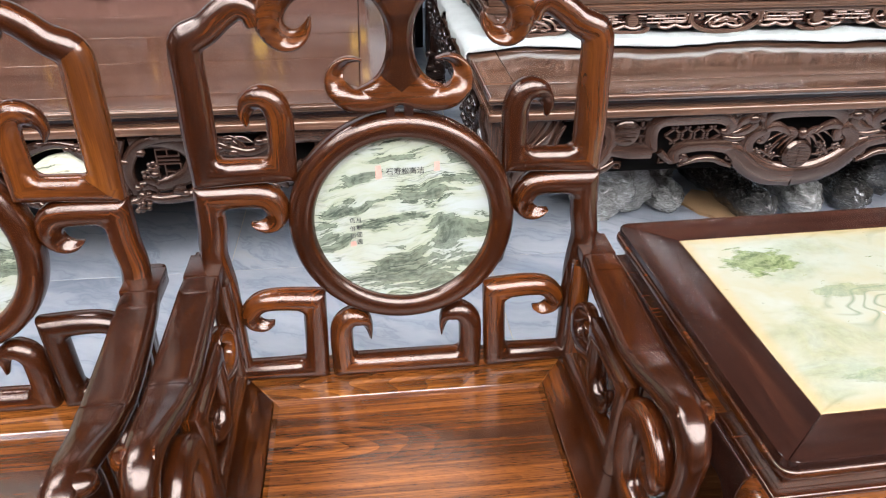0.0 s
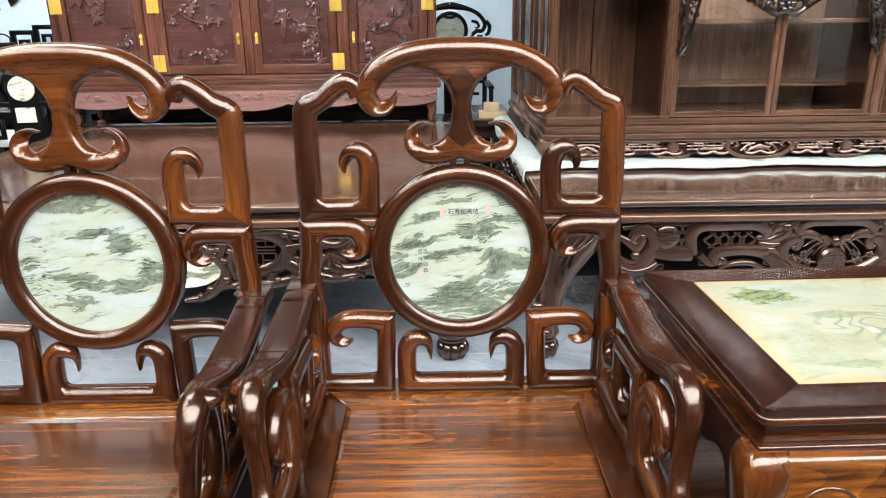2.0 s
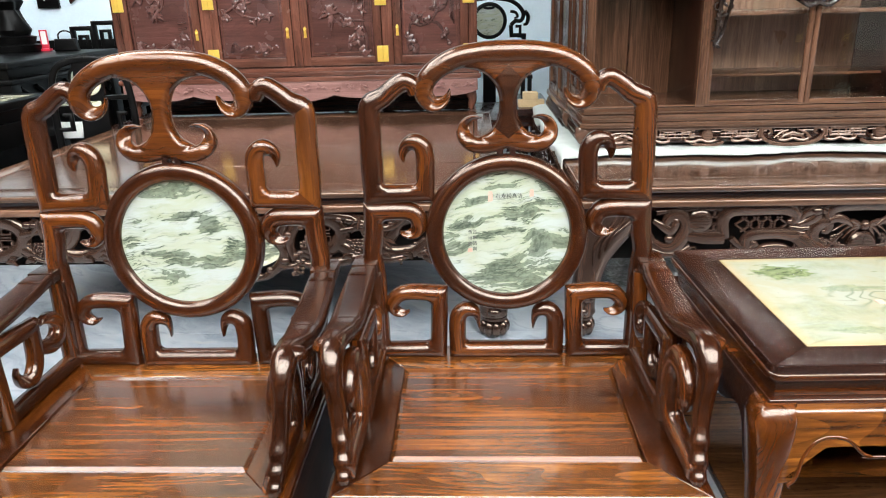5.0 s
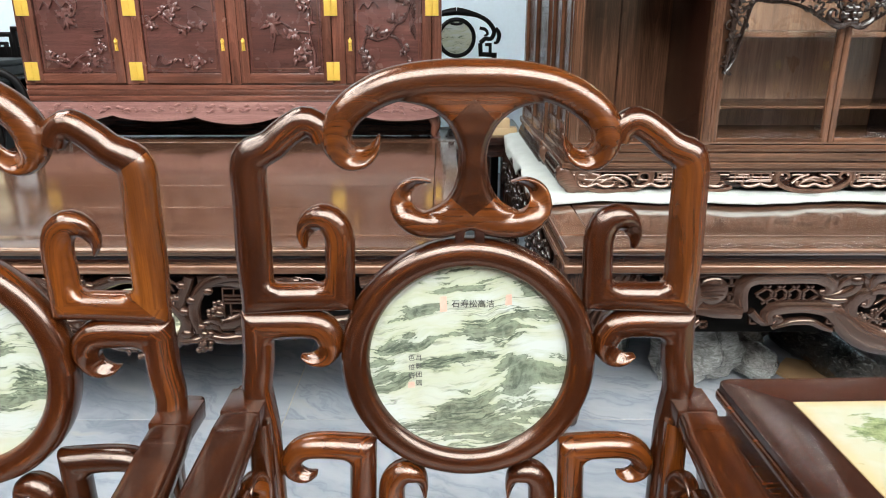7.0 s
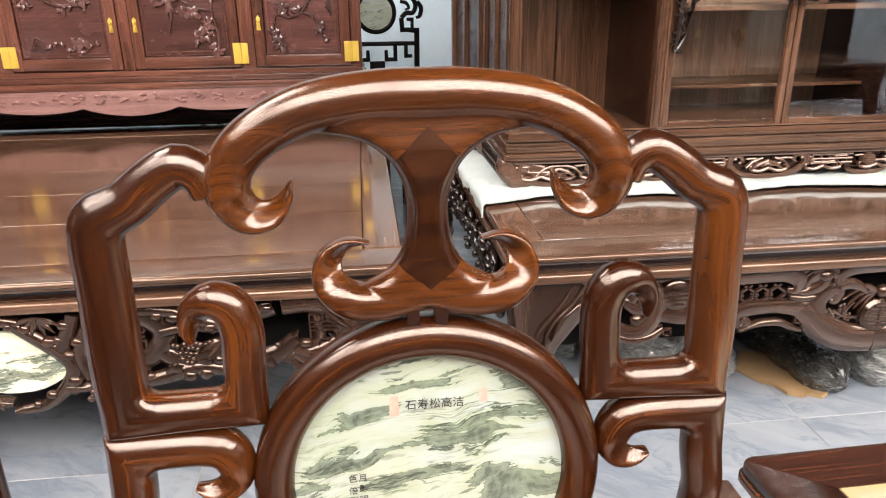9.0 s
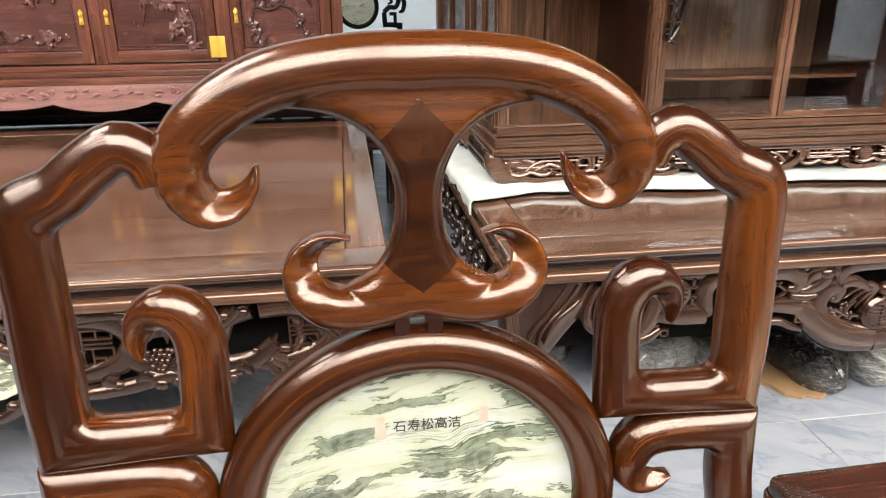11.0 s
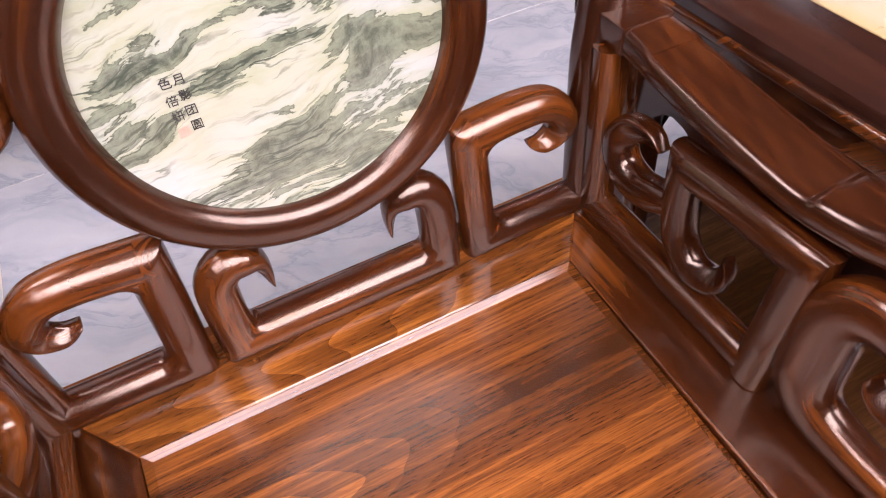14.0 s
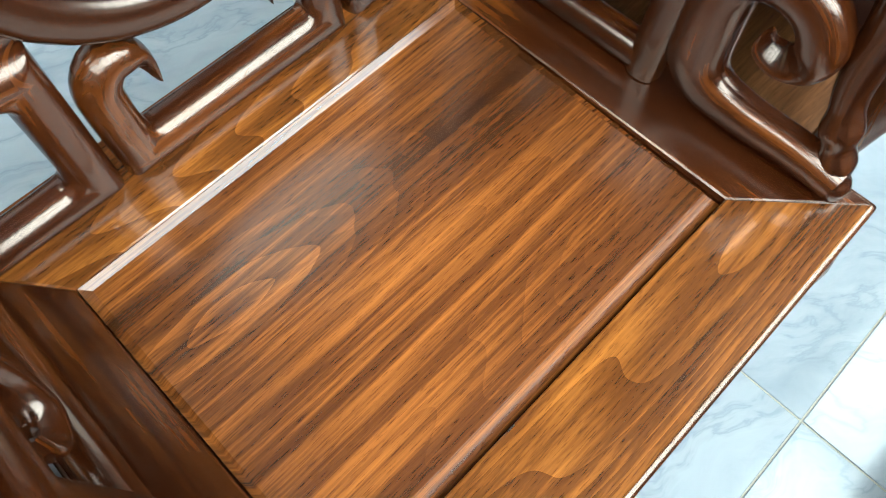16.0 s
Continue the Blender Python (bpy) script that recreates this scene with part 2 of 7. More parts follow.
def table_marble_mat():
    """Cream marble with green washes and an amber rim."""
    m, nt, bsdf = nodes_of("table_marble")
    tc = nt.nodes.new("ShaderNodeTexCoord")
    ob = tc.outputs["Object"]
    warp = nt.nodes.new("ShaderNodeTexNoise")
    warp.inputs["Scale"].default_value = 5.0
    nt.links.new(ob, warp.inputs["Vector"])
    add = nt.nodes.new("ShaderNodeVectorMath")
    add.operation = "MULTIPLY_ADD"
    nt.links.new(warp.outputs["Color"], add.inputs[0])
    add.inputs[1].default_value = (0.12, 0.12, 0.0)
    nt.links.new(ob, add.inputs[2])
    wv = add.outputs[0]
    g = noise_of(nt, wv, 6.0, 4)
    base = ramp(nt, g, [(0.35, (0.285, 0.300, 0.245)), (0.5, (0.285, 0.272, 0.185)), (0.65, (0.310, 0.325, 0.290))])
    wash = ramp(nt, noise_of(nt, mapped(nt, wv, (5, 9, 1), (2.2, 0.6, 0)), 1.0, 5, 0.6), [(0.50, (0, 0, 0)), (0.66, (1, 1, 1))])
    grain = noise_of(nt, wv, 70, 5, 0.72)
    green = mix_rgb(nt, ramp(nt, grain, [(0.36, (0, 0, 0)), (0.64, (1, 1, 1))]), (0.050, 0.075, 0.022), (0.20, 0.235, 0.105))
    col = mix_rgb(nt, math_of(nt, "MULTIPLY", wash, 0.36), base, green)
    # bushy green cloud in a back corner, with a torn edge, and fainter ones farther along
    tear = noise_of(nt, mapped(nt, ob, (26, 60, 1)), 1.0, 5, 0.7, 0.4)
    for gx, gy, rx, ry, amount in ((0.180, 0.122, 0.085, 0.056, 0.95), (0.62, -0.03, 0.16, 0.05, 0.5), (0.70, 0.10, 0.10, 0.03, 0.4), (0.33, -0.085, 0.10, 0.030, 0.4), (0.27, 0.03, 0.09, 0.022, 0.45), (0.45, 0.06, 0.13, 0.028, 0.5), (0.22, -0.15, 0.10, 0.02, 0.4)):
        sph = nt.nodes.new("ShaderNodeTexGradient")
        sph.gradient_type = "SPHERICAL"
        nt.links.new(mapped(nt, ob, (1 / rx, 1 / ry, 0), (-gx / rx, -gy / ry, 0)), sph.inputs["Vector"])
        spot = math_of(nt, "ADD", math_of(nt, "MULTIPLY", sph.outputs["Fac"], 0.55), tear)
        col = mix_rgb(nt, math_of(nt, "MULTIPLY", ramp(nt, spot, [(0.66, (0, 0, 0)), (0.76, (1, 1, 1))]), amount), col, green)
    # flowing hair veins
    slow = noise_of(nt, mapped(nt, wv, (2.6, 8, 1), (0.7, 0.2, 0)), 1.0, 2, 0.5, 0.6)
    vein = math_of(nt, "ABSOLUTE", math_of(nt, "SUBTRACT", math_of(nt, "FRACT", math_of(nt, "MULTIPLY", slow, 11.0), 0), 0.5), 0)
    v = ramp(nt, vein, [(0.0, (1, 1, 1)), (0.07, (0.6, 0.6, 0.6)), (0.20, (0, 0, 0))])
    patch = ramp(nt, noise_of(nt, mapped(nt, wv, (4, 7, 1), (4.4, 1.6, 0)), 1.0, 3), [(0.46, (0, 0, 0)), (0.60, (1, 1, 1))])
    col = mix_rgb(nt, math_of(nt, "MULTIPLY", math_of(nt, "MULTIPLY", v, patch), 0.7), col, (0.11, 0.135, 0.085))
    # amber rim of the slab: glow through its edge put into the colour
    sep = nt.nodes.new("ShaderNodeSeparateXYZ")
    nt.links.new(ob, sep.inputs[0])
    dx = math_of(nt, "SUBTRACT", 0.368, math_of(nt, "ABSOLUTE", math_of(nt, "SUBTRACT", sep.outputs[0], 0.450), 0))
    dy = math_of(nt, "SUBTRACT", 0.200, math_of(nt, "ABSOLUTE", math_of(nt, "ADD", sep.outputs[1], 0.002), 0))
    rim = math_of(nt, "MINIMUM", dx, dy)
    col = mix_rgb(nt, ramp(nt, rim, [(0.0, (0.8, 0.8, 0.8)), (0.022, (0, 0, 0))]), col, (0.33, 0.23, 0.095))
    nt.links.new(col, bsdf.inputs["Base Color"])
    bsdf.inputs["Roughness"].default_value = 0.14
    return m


def floor_tile_mat():
    m, nt, bsdf = nodes_of("floor_tile")
    tc = nt.nodes.new("ShaderNodeTexCoord")
    info = nt.nodes.new("ShaderNodeObjectInfo")
    off = nt.nodes.new("ShaderNodeVectorMath")
    off.operation = "MULTIPLY_ADD"
    nt.links.new(info.outputs["Random"], off.inputs[0])
    off.inputs[1].default_value = (31, 17, 0)
    nt.links.new(tc.outputs["Object"], off.inputs[2])
    ob = mapped(nt, off.outputs[0], (1, 1, 1), (0, 0, 0), (0, 0, radians(28)))
    warp = nt.nodes.new("ShaderNodeTexNoise")
    warp.inputs["Scale"].default_value = 2.6
    warp.inputs["Detail"].default_value = 4
    nt.links.new(ob, warp.inputs["Vector"])
    add = nt.nodes.new("ShaderNodeVectorMath")
    add.operation = "MULTIPLY_ADD"
    nt.links.new(warp.outputs["Color"], add.inputs[0])
    add.inputs[1].default_value = (0.35, 0.35, 0)
    nt.links.new(ob, add.inputs[2])
    wv = add.outputs[0]
    clouds = noise_of(nt, mapped(nt, wv, (1.6, 5.5, 1)), 1.0, 6, 0.6)
    base = ramp(nt, clouds, [(0.32, (0.19, 0.212, 0.25)), (0.5, (0.285, 0.305, 0.335)), (0.66, (0.33, 0.346, 0.368))])
    vein = math_of(nt, "ABSOLUTE", math_of(nt, "SUBTRACT", noise_of(nt, mapped(nt, wv, (2.2, 7, 1)), 1.0, 6, 0.6), 0.5), 0)
    v = ramp(nt, vein, [(0.0, (1, 1, 1)), (0.018, (0.3, 0.3, 0.3)), (0.05, (0, 0, 0))])
    col = mix_rgb(nt, math_of(nt, "MULTIPLY", v, 0.6), base, (0.17, 0.195, 0.235))
    warm = ramp(nt, noise_of(nt, mapped(nt, wv, (1.3, 4.0, 1), (5, 2, 0)), 1.0, 3), [(0.66, (0, 0, 0)), (0.74, (1, 1, 1))])
    col = mix_rgb(nt, math_of(nt, "MULTIPLY", warm, 0.55), col, (0.40, 0.37, 0.29))
    nt.links.new(col, bsdf.inputs["Base Color"])
    bsdf.inputs["Roughness"].default_value = 0.16
    bsdf.inputs["Coat Weight"].default_value = 0.12
    return m


def glass_mat():
    m, nt, bsdf = nodes_of("door_glass")
    bsdf.inputs["Base Color"].default_value = (0.93, 0.95, 0.94, 1)
    bsdf.inputs["Roughness"].default_value = 0.01
    bsdf.inputs["Transmission Weight"].default_value = 1.0
    bsdf.inputs["IOR"].default_value = 1.5
    return m


def plastic_wrap_mat(name, low, mid, high):
    m, nt, bsdf = nodes_of(name)
    tc = nt.nodes.new("ShaderNodeTexCoord")
    f = noise_of(nt, mapped(nt, tc.outputs["Object"], (26, 26, 60)), 1.0, 5, 0.7, 1.5)
    # pale end of the ramp paints the plastic's glints into the colour
    nt.links.new(ramp(nt, f, [(0.3, low), (0.58, mid), (0.75, high)]), bsdf.inputs["Base Color"])
    bsdf.inputs["Roughness"].default_value = 0.14
    bsdf.inputs["Coat Weight"].default_value = 1.0
    bump_to(nt, bsdf, f, 1.0, 0.03)
    return m


POLISH = (1.0, 0.84, 0.74)
ROSE = wood("rosewood", (0.0060, 0.0013, 0.0005), (0.029, 0.0065, 0.0013), (0.145, 0.039, 0.0054), rough=0.21, gloss=0.9, warm=POLISH, spread=0.17, pore=0.3, streak=26.0, bump=0.012, flame=0.02)
ROSE_GOLD = wood("rosewood_golden", (0.020, 0.0052, 0.0012), (0.085, 0.0235, 0.0038), (0.22, 0.070, 0.010), rough=0.21, gloss=0.9, warm=POLISH, spread=0.19, pore=0.3, streak=26.0, bump=0.012, flame=0.02)
# crest tone; also painted light on a post, the aprons and table legs
ROSE_WARM = wood("rosewood_crest_and_lit", (0.019, 0.0046, 0.0010), (0.056, 0.0143, 0.0023), (0.140, 0.039, 0.0054), rough=0.21, gloss=0.9, warm=POLISH, spread=0.17, pore=0.3, streak=26.0, bump=0.012, flame=0.02)
ROSE_SHADE = wood("rosewood_gap_shade", (0.006, 0.002, 0.001), (0.016, 0.0050, 0.0022), (0.036, 0.012, 0.005), rough=0.6, gloss=0.2, bump=0.03)
ROSE_JOINT = wood("rosewood_joint", (0.006, 0.0016, 0.0008), (0.021, 0.0050, 0.0013), (0.064, 0.0165, 0.0032), rough=0.21, gloss=0.9, warm=POLISH, pore=0.3, bump=0.02)
ROSE_SEAT = wood("rosewood_seat", (0.0065, 0.0018, 0.0008), (0.070, 0.0202, 0.0041), (0.26, 0.083, 0.0147), rough=0.21, coat=0.6, coat_rough=0.26, figure=0.7, streak=55.0, bump=0.02, rings=3.7, spread=0.175, flame=0.025, heart=(-0.145, 0.2965, 0.075, 0.02))
ROSE_SHELF = wood("shelf_wood", (0.035, 0.012, 0.0045), (0.110, 0.043, 0.0150), (0.22, 0.095, 0.037), rough=0.24, streak=30.0, bump=0.02, flame=0.05)
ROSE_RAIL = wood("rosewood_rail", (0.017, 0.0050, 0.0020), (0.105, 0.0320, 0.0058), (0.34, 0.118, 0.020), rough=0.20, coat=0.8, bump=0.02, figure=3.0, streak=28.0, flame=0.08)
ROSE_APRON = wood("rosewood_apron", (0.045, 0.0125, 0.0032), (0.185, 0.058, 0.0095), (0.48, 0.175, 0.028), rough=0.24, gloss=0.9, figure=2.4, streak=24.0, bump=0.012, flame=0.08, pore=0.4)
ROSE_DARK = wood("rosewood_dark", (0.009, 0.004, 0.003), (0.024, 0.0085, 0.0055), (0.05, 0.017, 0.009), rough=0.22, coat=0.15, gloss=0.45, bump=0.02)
WALNUT = wood("walnut", (0.036, 0.0165, 0.0098), (0.092, 0.044, 0.0262), (0.180, 0.095, 0.057), rough=0.135, gloss=1.0, warm=(1.0, 0.80, 0.64), streak=40.0, bump=0.01, pore=0.4)
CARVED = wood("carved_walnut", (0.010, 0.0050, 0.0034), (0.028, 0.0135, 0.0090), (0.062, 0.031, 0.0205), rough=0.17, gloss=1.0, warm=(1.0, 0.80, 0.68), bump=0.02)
WALNUT_WAX = wood("waxed_walnut", (0.036, 0.0165, 0.0098), (0.092, 0.046, 0.029), (0.180, 0.100, 0.064), rough=0.16, gloss=1.0, coat=1.0, coat_rough=0.10, streak=40.0, bump=0.01, pore=0.4)
APRON = wood("apron_wood", (0.034, 0.0175, 0.012), (0.090, 0.046, 0.031), (0.17, 0.090, 0.062), rough=0.18, gloss=1.0, warm=(1.0, 0.82, 0.70), bump=0.02)
CABINET = wood("cabinet_wood", (0.027, 0.0125, 0.0075), (0.076, 0.0350, 0.0200), (0.158, 0.075, 0.043), rough=0.20, gloss=0.9, warm=(1.0, 0.80, 0.65), streak=40.0, bump=0.03, pore=0.4)
PLUM = wood("plum_wood", (0.050, 0.018, 0.012), (0.115, 0.041, 0.026), (0.21, 0.082, 0.053), rough=0.24, coat=0.9, streak=30.0, bump=0.02)
PLUM_PANEL = wood("plum_panel", (0.050, 0.018, 0.015), (0.098, 0.037, 0.030), (0.165, 0.066, 0.054), rough=0.26, gloss=0.8, streak=26.0)
PINK = wood("pale_plum", (0.17, 0.078, 0.068), (0.27, 0.135, 0.118), (0.36, 0.20, 0.175), rough=0.40)
BLACK = plain("ebony", (0.0032, 0.0030, 0.0030), 0.36, vary=0.4, gloss=0.12)
VOID = plain("shade_black", (0.006, 0.0055, 0.005), 0.9, vary=0.3, gloss=0.05)
BRASS = plain("brass", (0.80, 0.54, 0.10), 0.32, metal=0.45, vary=0.12)
FLEECE = plain("fleece", (0.46, 0.49, 0.46), 0.9, vary=0.10, scale=18, bump=0.9)
MARBLE_A = marble_picture("marble_landscape", 1.0, (
    (-0.005, -0.085, 0.125, 0.036, 0.42, 0.20), (0.030, -0.108, 0.080, 0.030, 0.0, 0.13), (0.105, -0.014, 0.085, 0.024, -0.12, 0.18), (0.071, -0.040, 0.055, 0.026, 0.5, 0.17),
    (0.055, 0.055, 0.130, 0.026, 0.12, 0.13), (-0.035, 0.043, 0.110, 0.018, 0.05, 0.11), (-0.073, 0.0225, 0.060, 0.018, 0.1, 0.13), (-0.064, 0.079, 0.060, 0.016, 0.15, 0.09),
    (-0.006, 0.102, 0.070, 0.022, 0.2, 0.11), (0.090, 0.102, 0.040, 0.018, -0.3, 0.12), (-0.112, -0.032, 0.045, 0.024, 0.4, 0.16), (-0.02, 0.0, 0.140, 0.012, 0.05, 0.12), (0.110, -0.075, 0.060, 0.016, 0.25, 0.12)))
MARBLE_B = marble_picture("marble_hills", 4.0, (
    (-0.02, 0.115, 0.085, 0.026, 0.0, 0.14), (0.06, 0.038, 0.040, 0.028, -0.3, 0.15), (0.0, -0.035, 0.130, 0.028, -0.15, 0.16), (-0.115, 0.007, 0.045, 0.018, 0.0, 0.14),
    (-0.04, -0.078, 0.070, 0.020, 0.2, 0.13), (0.112, -0.02, 0.050, 0.036, 0.0, 0.14), (-0.02, 0.055, 0.130, 0.012, 0.1, 0.12)))
MARBLE_P = marble_picture("marble_plaque", 7.0, ((1.19, 0.355, 0.13, 0.030, 0.1, 0.14), (1.25, 0.385, 0.07, 0.03, 0.2, 0.12)), cream=(0.72, 0.68, 0.48), white=(0.74, 0.73, 0.58))
MARBLE_T = table_marble_mat()
TILE = floor_tile_mat()
GROUT = plain("grout", (0.34, 0.31, 0.25), 0.8)
WALL = plain("wall_paint", (0.74, 0.87, 0.95), 0.7, vary=0.05, scale=3)
GREY_PAINT = plain("grey_paint", (0.33, 0.29, 0.25), 0.7, vary=0.08, scale=3)
CEIL = plain("ceiling_paint", (0.06, 0.06, 0.06), 0.8, vary=0.04)
DARK_WALL = plain("dark_unseen_wall", (0.04, 0.024, 0.017), 0.6, vary=0.3, scale=2)
INNER = wood("cabinet_inside_brightened", (0.085, 0.045, 0.026), (0.19, 0.105, 0.062), (0.34, 0.20, 0.125), rough=0.3, streak=40.0, bump=0.03, pore=0.4)
RELIEF = wood("plum_relief", (0.052, 0.020, 0.017), (0.105, 0.043, 0.036), (0.18, 0.077, 0.064), rough=0.27, gloss=0.8, bump=0.02)
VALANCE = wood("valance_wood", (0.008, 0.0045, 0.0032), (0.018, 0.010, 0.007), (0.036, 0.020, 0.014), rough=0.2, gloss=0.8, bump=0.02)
GLASS = glass_mat()
WRAP = plastic_wrap_mat("plastic_over_dark", (0.015, 0.013, 0.011), (0.070, 0.066, 0.058), (0.50, 0.51, 0.48))
WRAP_CLEAR = plastic_wrap_mat("clear_plastic", (0.13, 0.125, 0.11), (0.46, 0.455, 0.42), (0.85, 0.86, 0.83))
CARD = plain("cardboard", (0.31, 0.19, 0.09), 0.8, vary=0.2)
INK = plain("ink", (0.02, 0.02, 0.02), 0.5, vary=0.2)
SEAL = plain("seal_red", (0.56, 0.28, 0.22), 0.5, vary=0.25, scale=80)
PALE_WOOD = plain("raw_pine", (0.55, 0.40, 0.22), 0.7, vary=0.2)
GOLD = plain("gold_leaf", (0.75, 0.48, 0.10), 0.3, metal=0.9, vary=0.3, scale=40)
WHITE = plain("white_card", (0.75, 0.75, 0.72), 0.6, vary=0.06)
RED = plain("red_lacquer", (0.55, 0.03, 0.06), 0.35, vary=0.2)


# ---- mesh tools ----
def finish(name, verts, faces, uvs, mat, parent, label="", angle=40, smooth=True):
    me = bpy.data.meshes.new(name)
    me.from_pydata(verts, [], faces)
    if uvs is not None:
        lay = me.uv_layers.new(name="grain")
        flat = [c for f in uvs for uv in f for c in uv]
        lay.data.foreach_set("uv", flat)
    if smooth:
        me.shade_smooth()
        me.set_sharp_from_angle(angle=radians(angle))
    me.materials.append(mat)
    me.update()
    ob = new(name, me)
    if parent is not None:
        ob.parent = parent
    if label:
        ob["label"] = label
    return ob


def part(name, bm, mat, parent, label="", grain="x", angle=40):
    """Links a bmesh as one mesh object; the grain runs along the axis named."""
    bmesh.ops.recalc_face_normals(bm, faces=bm.faces)
    me = bpy.data.meshes.new(name)
    lay = bm.loops.layers.uv.new("grain")
    a = "xyz".index(grain)
    o = [i for i in range(3) if i != a]
    for f in bm.faces:
        for l in f.loops:
            co = l.vert.co
            l[lay].uv = (co[a], co[o[0]] + co[o[1]])
    bm.to_mesh(me)
    bm.free()
    me.shade_smooth()
    me.set_sharp_from_angle(angle=radians(angle))
    me.materials.append(mat)
    ob = new(name, me)
    if parent is not None:
        ob.parent = parent
    if label:
        ob["label"] = label
    return ob


def empty(name, loc=(0, 0, 0), rz=0.0, **tags):
    e = new(name)
    e.matrix_basis = pose(*loc, 0, 0, rz)
    return tagged(e, **tags)


def box(x0, x1, y0, y1, z0, z1, bevel=0.003, segs=2, bm=None):
    bm = bm or bmesh.new()
    vs = [bm.verts.new((x, y, z)) for z in (z0, z1) for y in (y0, y1) for x in (x0, x1)]
    fs = [bm.faces.new([vs[i] for i in q]) for q in ((0, 2, 3, 1), (4, 5, 7, 6), (0, 1, 5, 4), (2, 6, 7, 3), (0, 4, 6, 2), (1, 3, 7, 5))]
    if bevel > 0:
        es = list({e for f in fs for e in f.edges})
        bmesh.ops.bevel(bm, geom=es, offset=bevel, segments=segs, affect="EDGES", profile=0.6)
    return bm


def prism(pts, lo, hi, to, bevel=0.003, segs=2, bm=None):
    """Extrudes an outline (a, b) from lo to hi along the third axis; to(a, b, c) gives the place."""
    bm = bm or bmesh.new()
    low = [bm.verts.new(to(a, b, lo)) for a, b in pts]
    top = [bm.verts.new(to(a, b, hi)) for a, b in pts]
    n = len(pts)
    fs = [bm.faces.new(low[::-1]), bm.faces.new(top)]
    side = [bm.faces.new((low[i], low[(i + 1) % n], top[(i + 1) % n], top[i])) for i in range(n)]
    if bevel > 0:
        es = list({e for f in fs for e in f.edges})
        bmesh.ops.bevel(bm, geom=es, offset=bevel, segments=segs, affect="EDGES", profile=0.6)
    return bm


def XZ(a, b, c):
    return (a, c, b)


def YZ(a, b, c):
    return (c, a, b)


def XY(a, b, c):
    return (a, b, c)


def spline(pts, step):
    """Catmull-Rom through rows (a, b, ..., w)."""
    p = [np.array(q, float) for q in pts]
    if len(p) == 2:
        n = max(2, int(np.linalg.norm(p[1][:2] - p[0][:2]) / (step * 3)))
        return [p[0] + (p[1] - p[0]) * i / n for i in range(n + 1)]
    p = [2 * p[0] - p[1]] + p + [2 * p[-1] - p[-2]]
    out = []
    for i in range(1, len(p) - 2):
        n = max(3, int(np.linalg.norm(p[i + 1][:2] - p[i][:2]) / step))
        for k in range(n):
            t = k / n
            out.append(0.5 * (2 * p[i] + (p[i + 1] - p[i - 1]) * t + (2 * p[i - 1] - 5 * p[i] + 4 * p[i + 1] - p[i + 2]) * t * t
                              + (3 * p[i] - p[i - 1] - 3 * p[i + 1] + p[i + 2]) * t ** 3))
    out.append(p[-2])
    return out


def centre_line(rows, step):
    """Points along rows that may turn at mitred corners."""
    runs, cur = [], []
    for r in rows:
        cur.append(r[:3])
        if len(r) > 3:
            runs.append(cur)
            cur = [r[:3]]
    if len(cur) > 1:
        runs.append(cur)
    pts = []
    for run in runs:
        s = spline(run, step)
        pts += s if not pts else s[1:]
    return pts


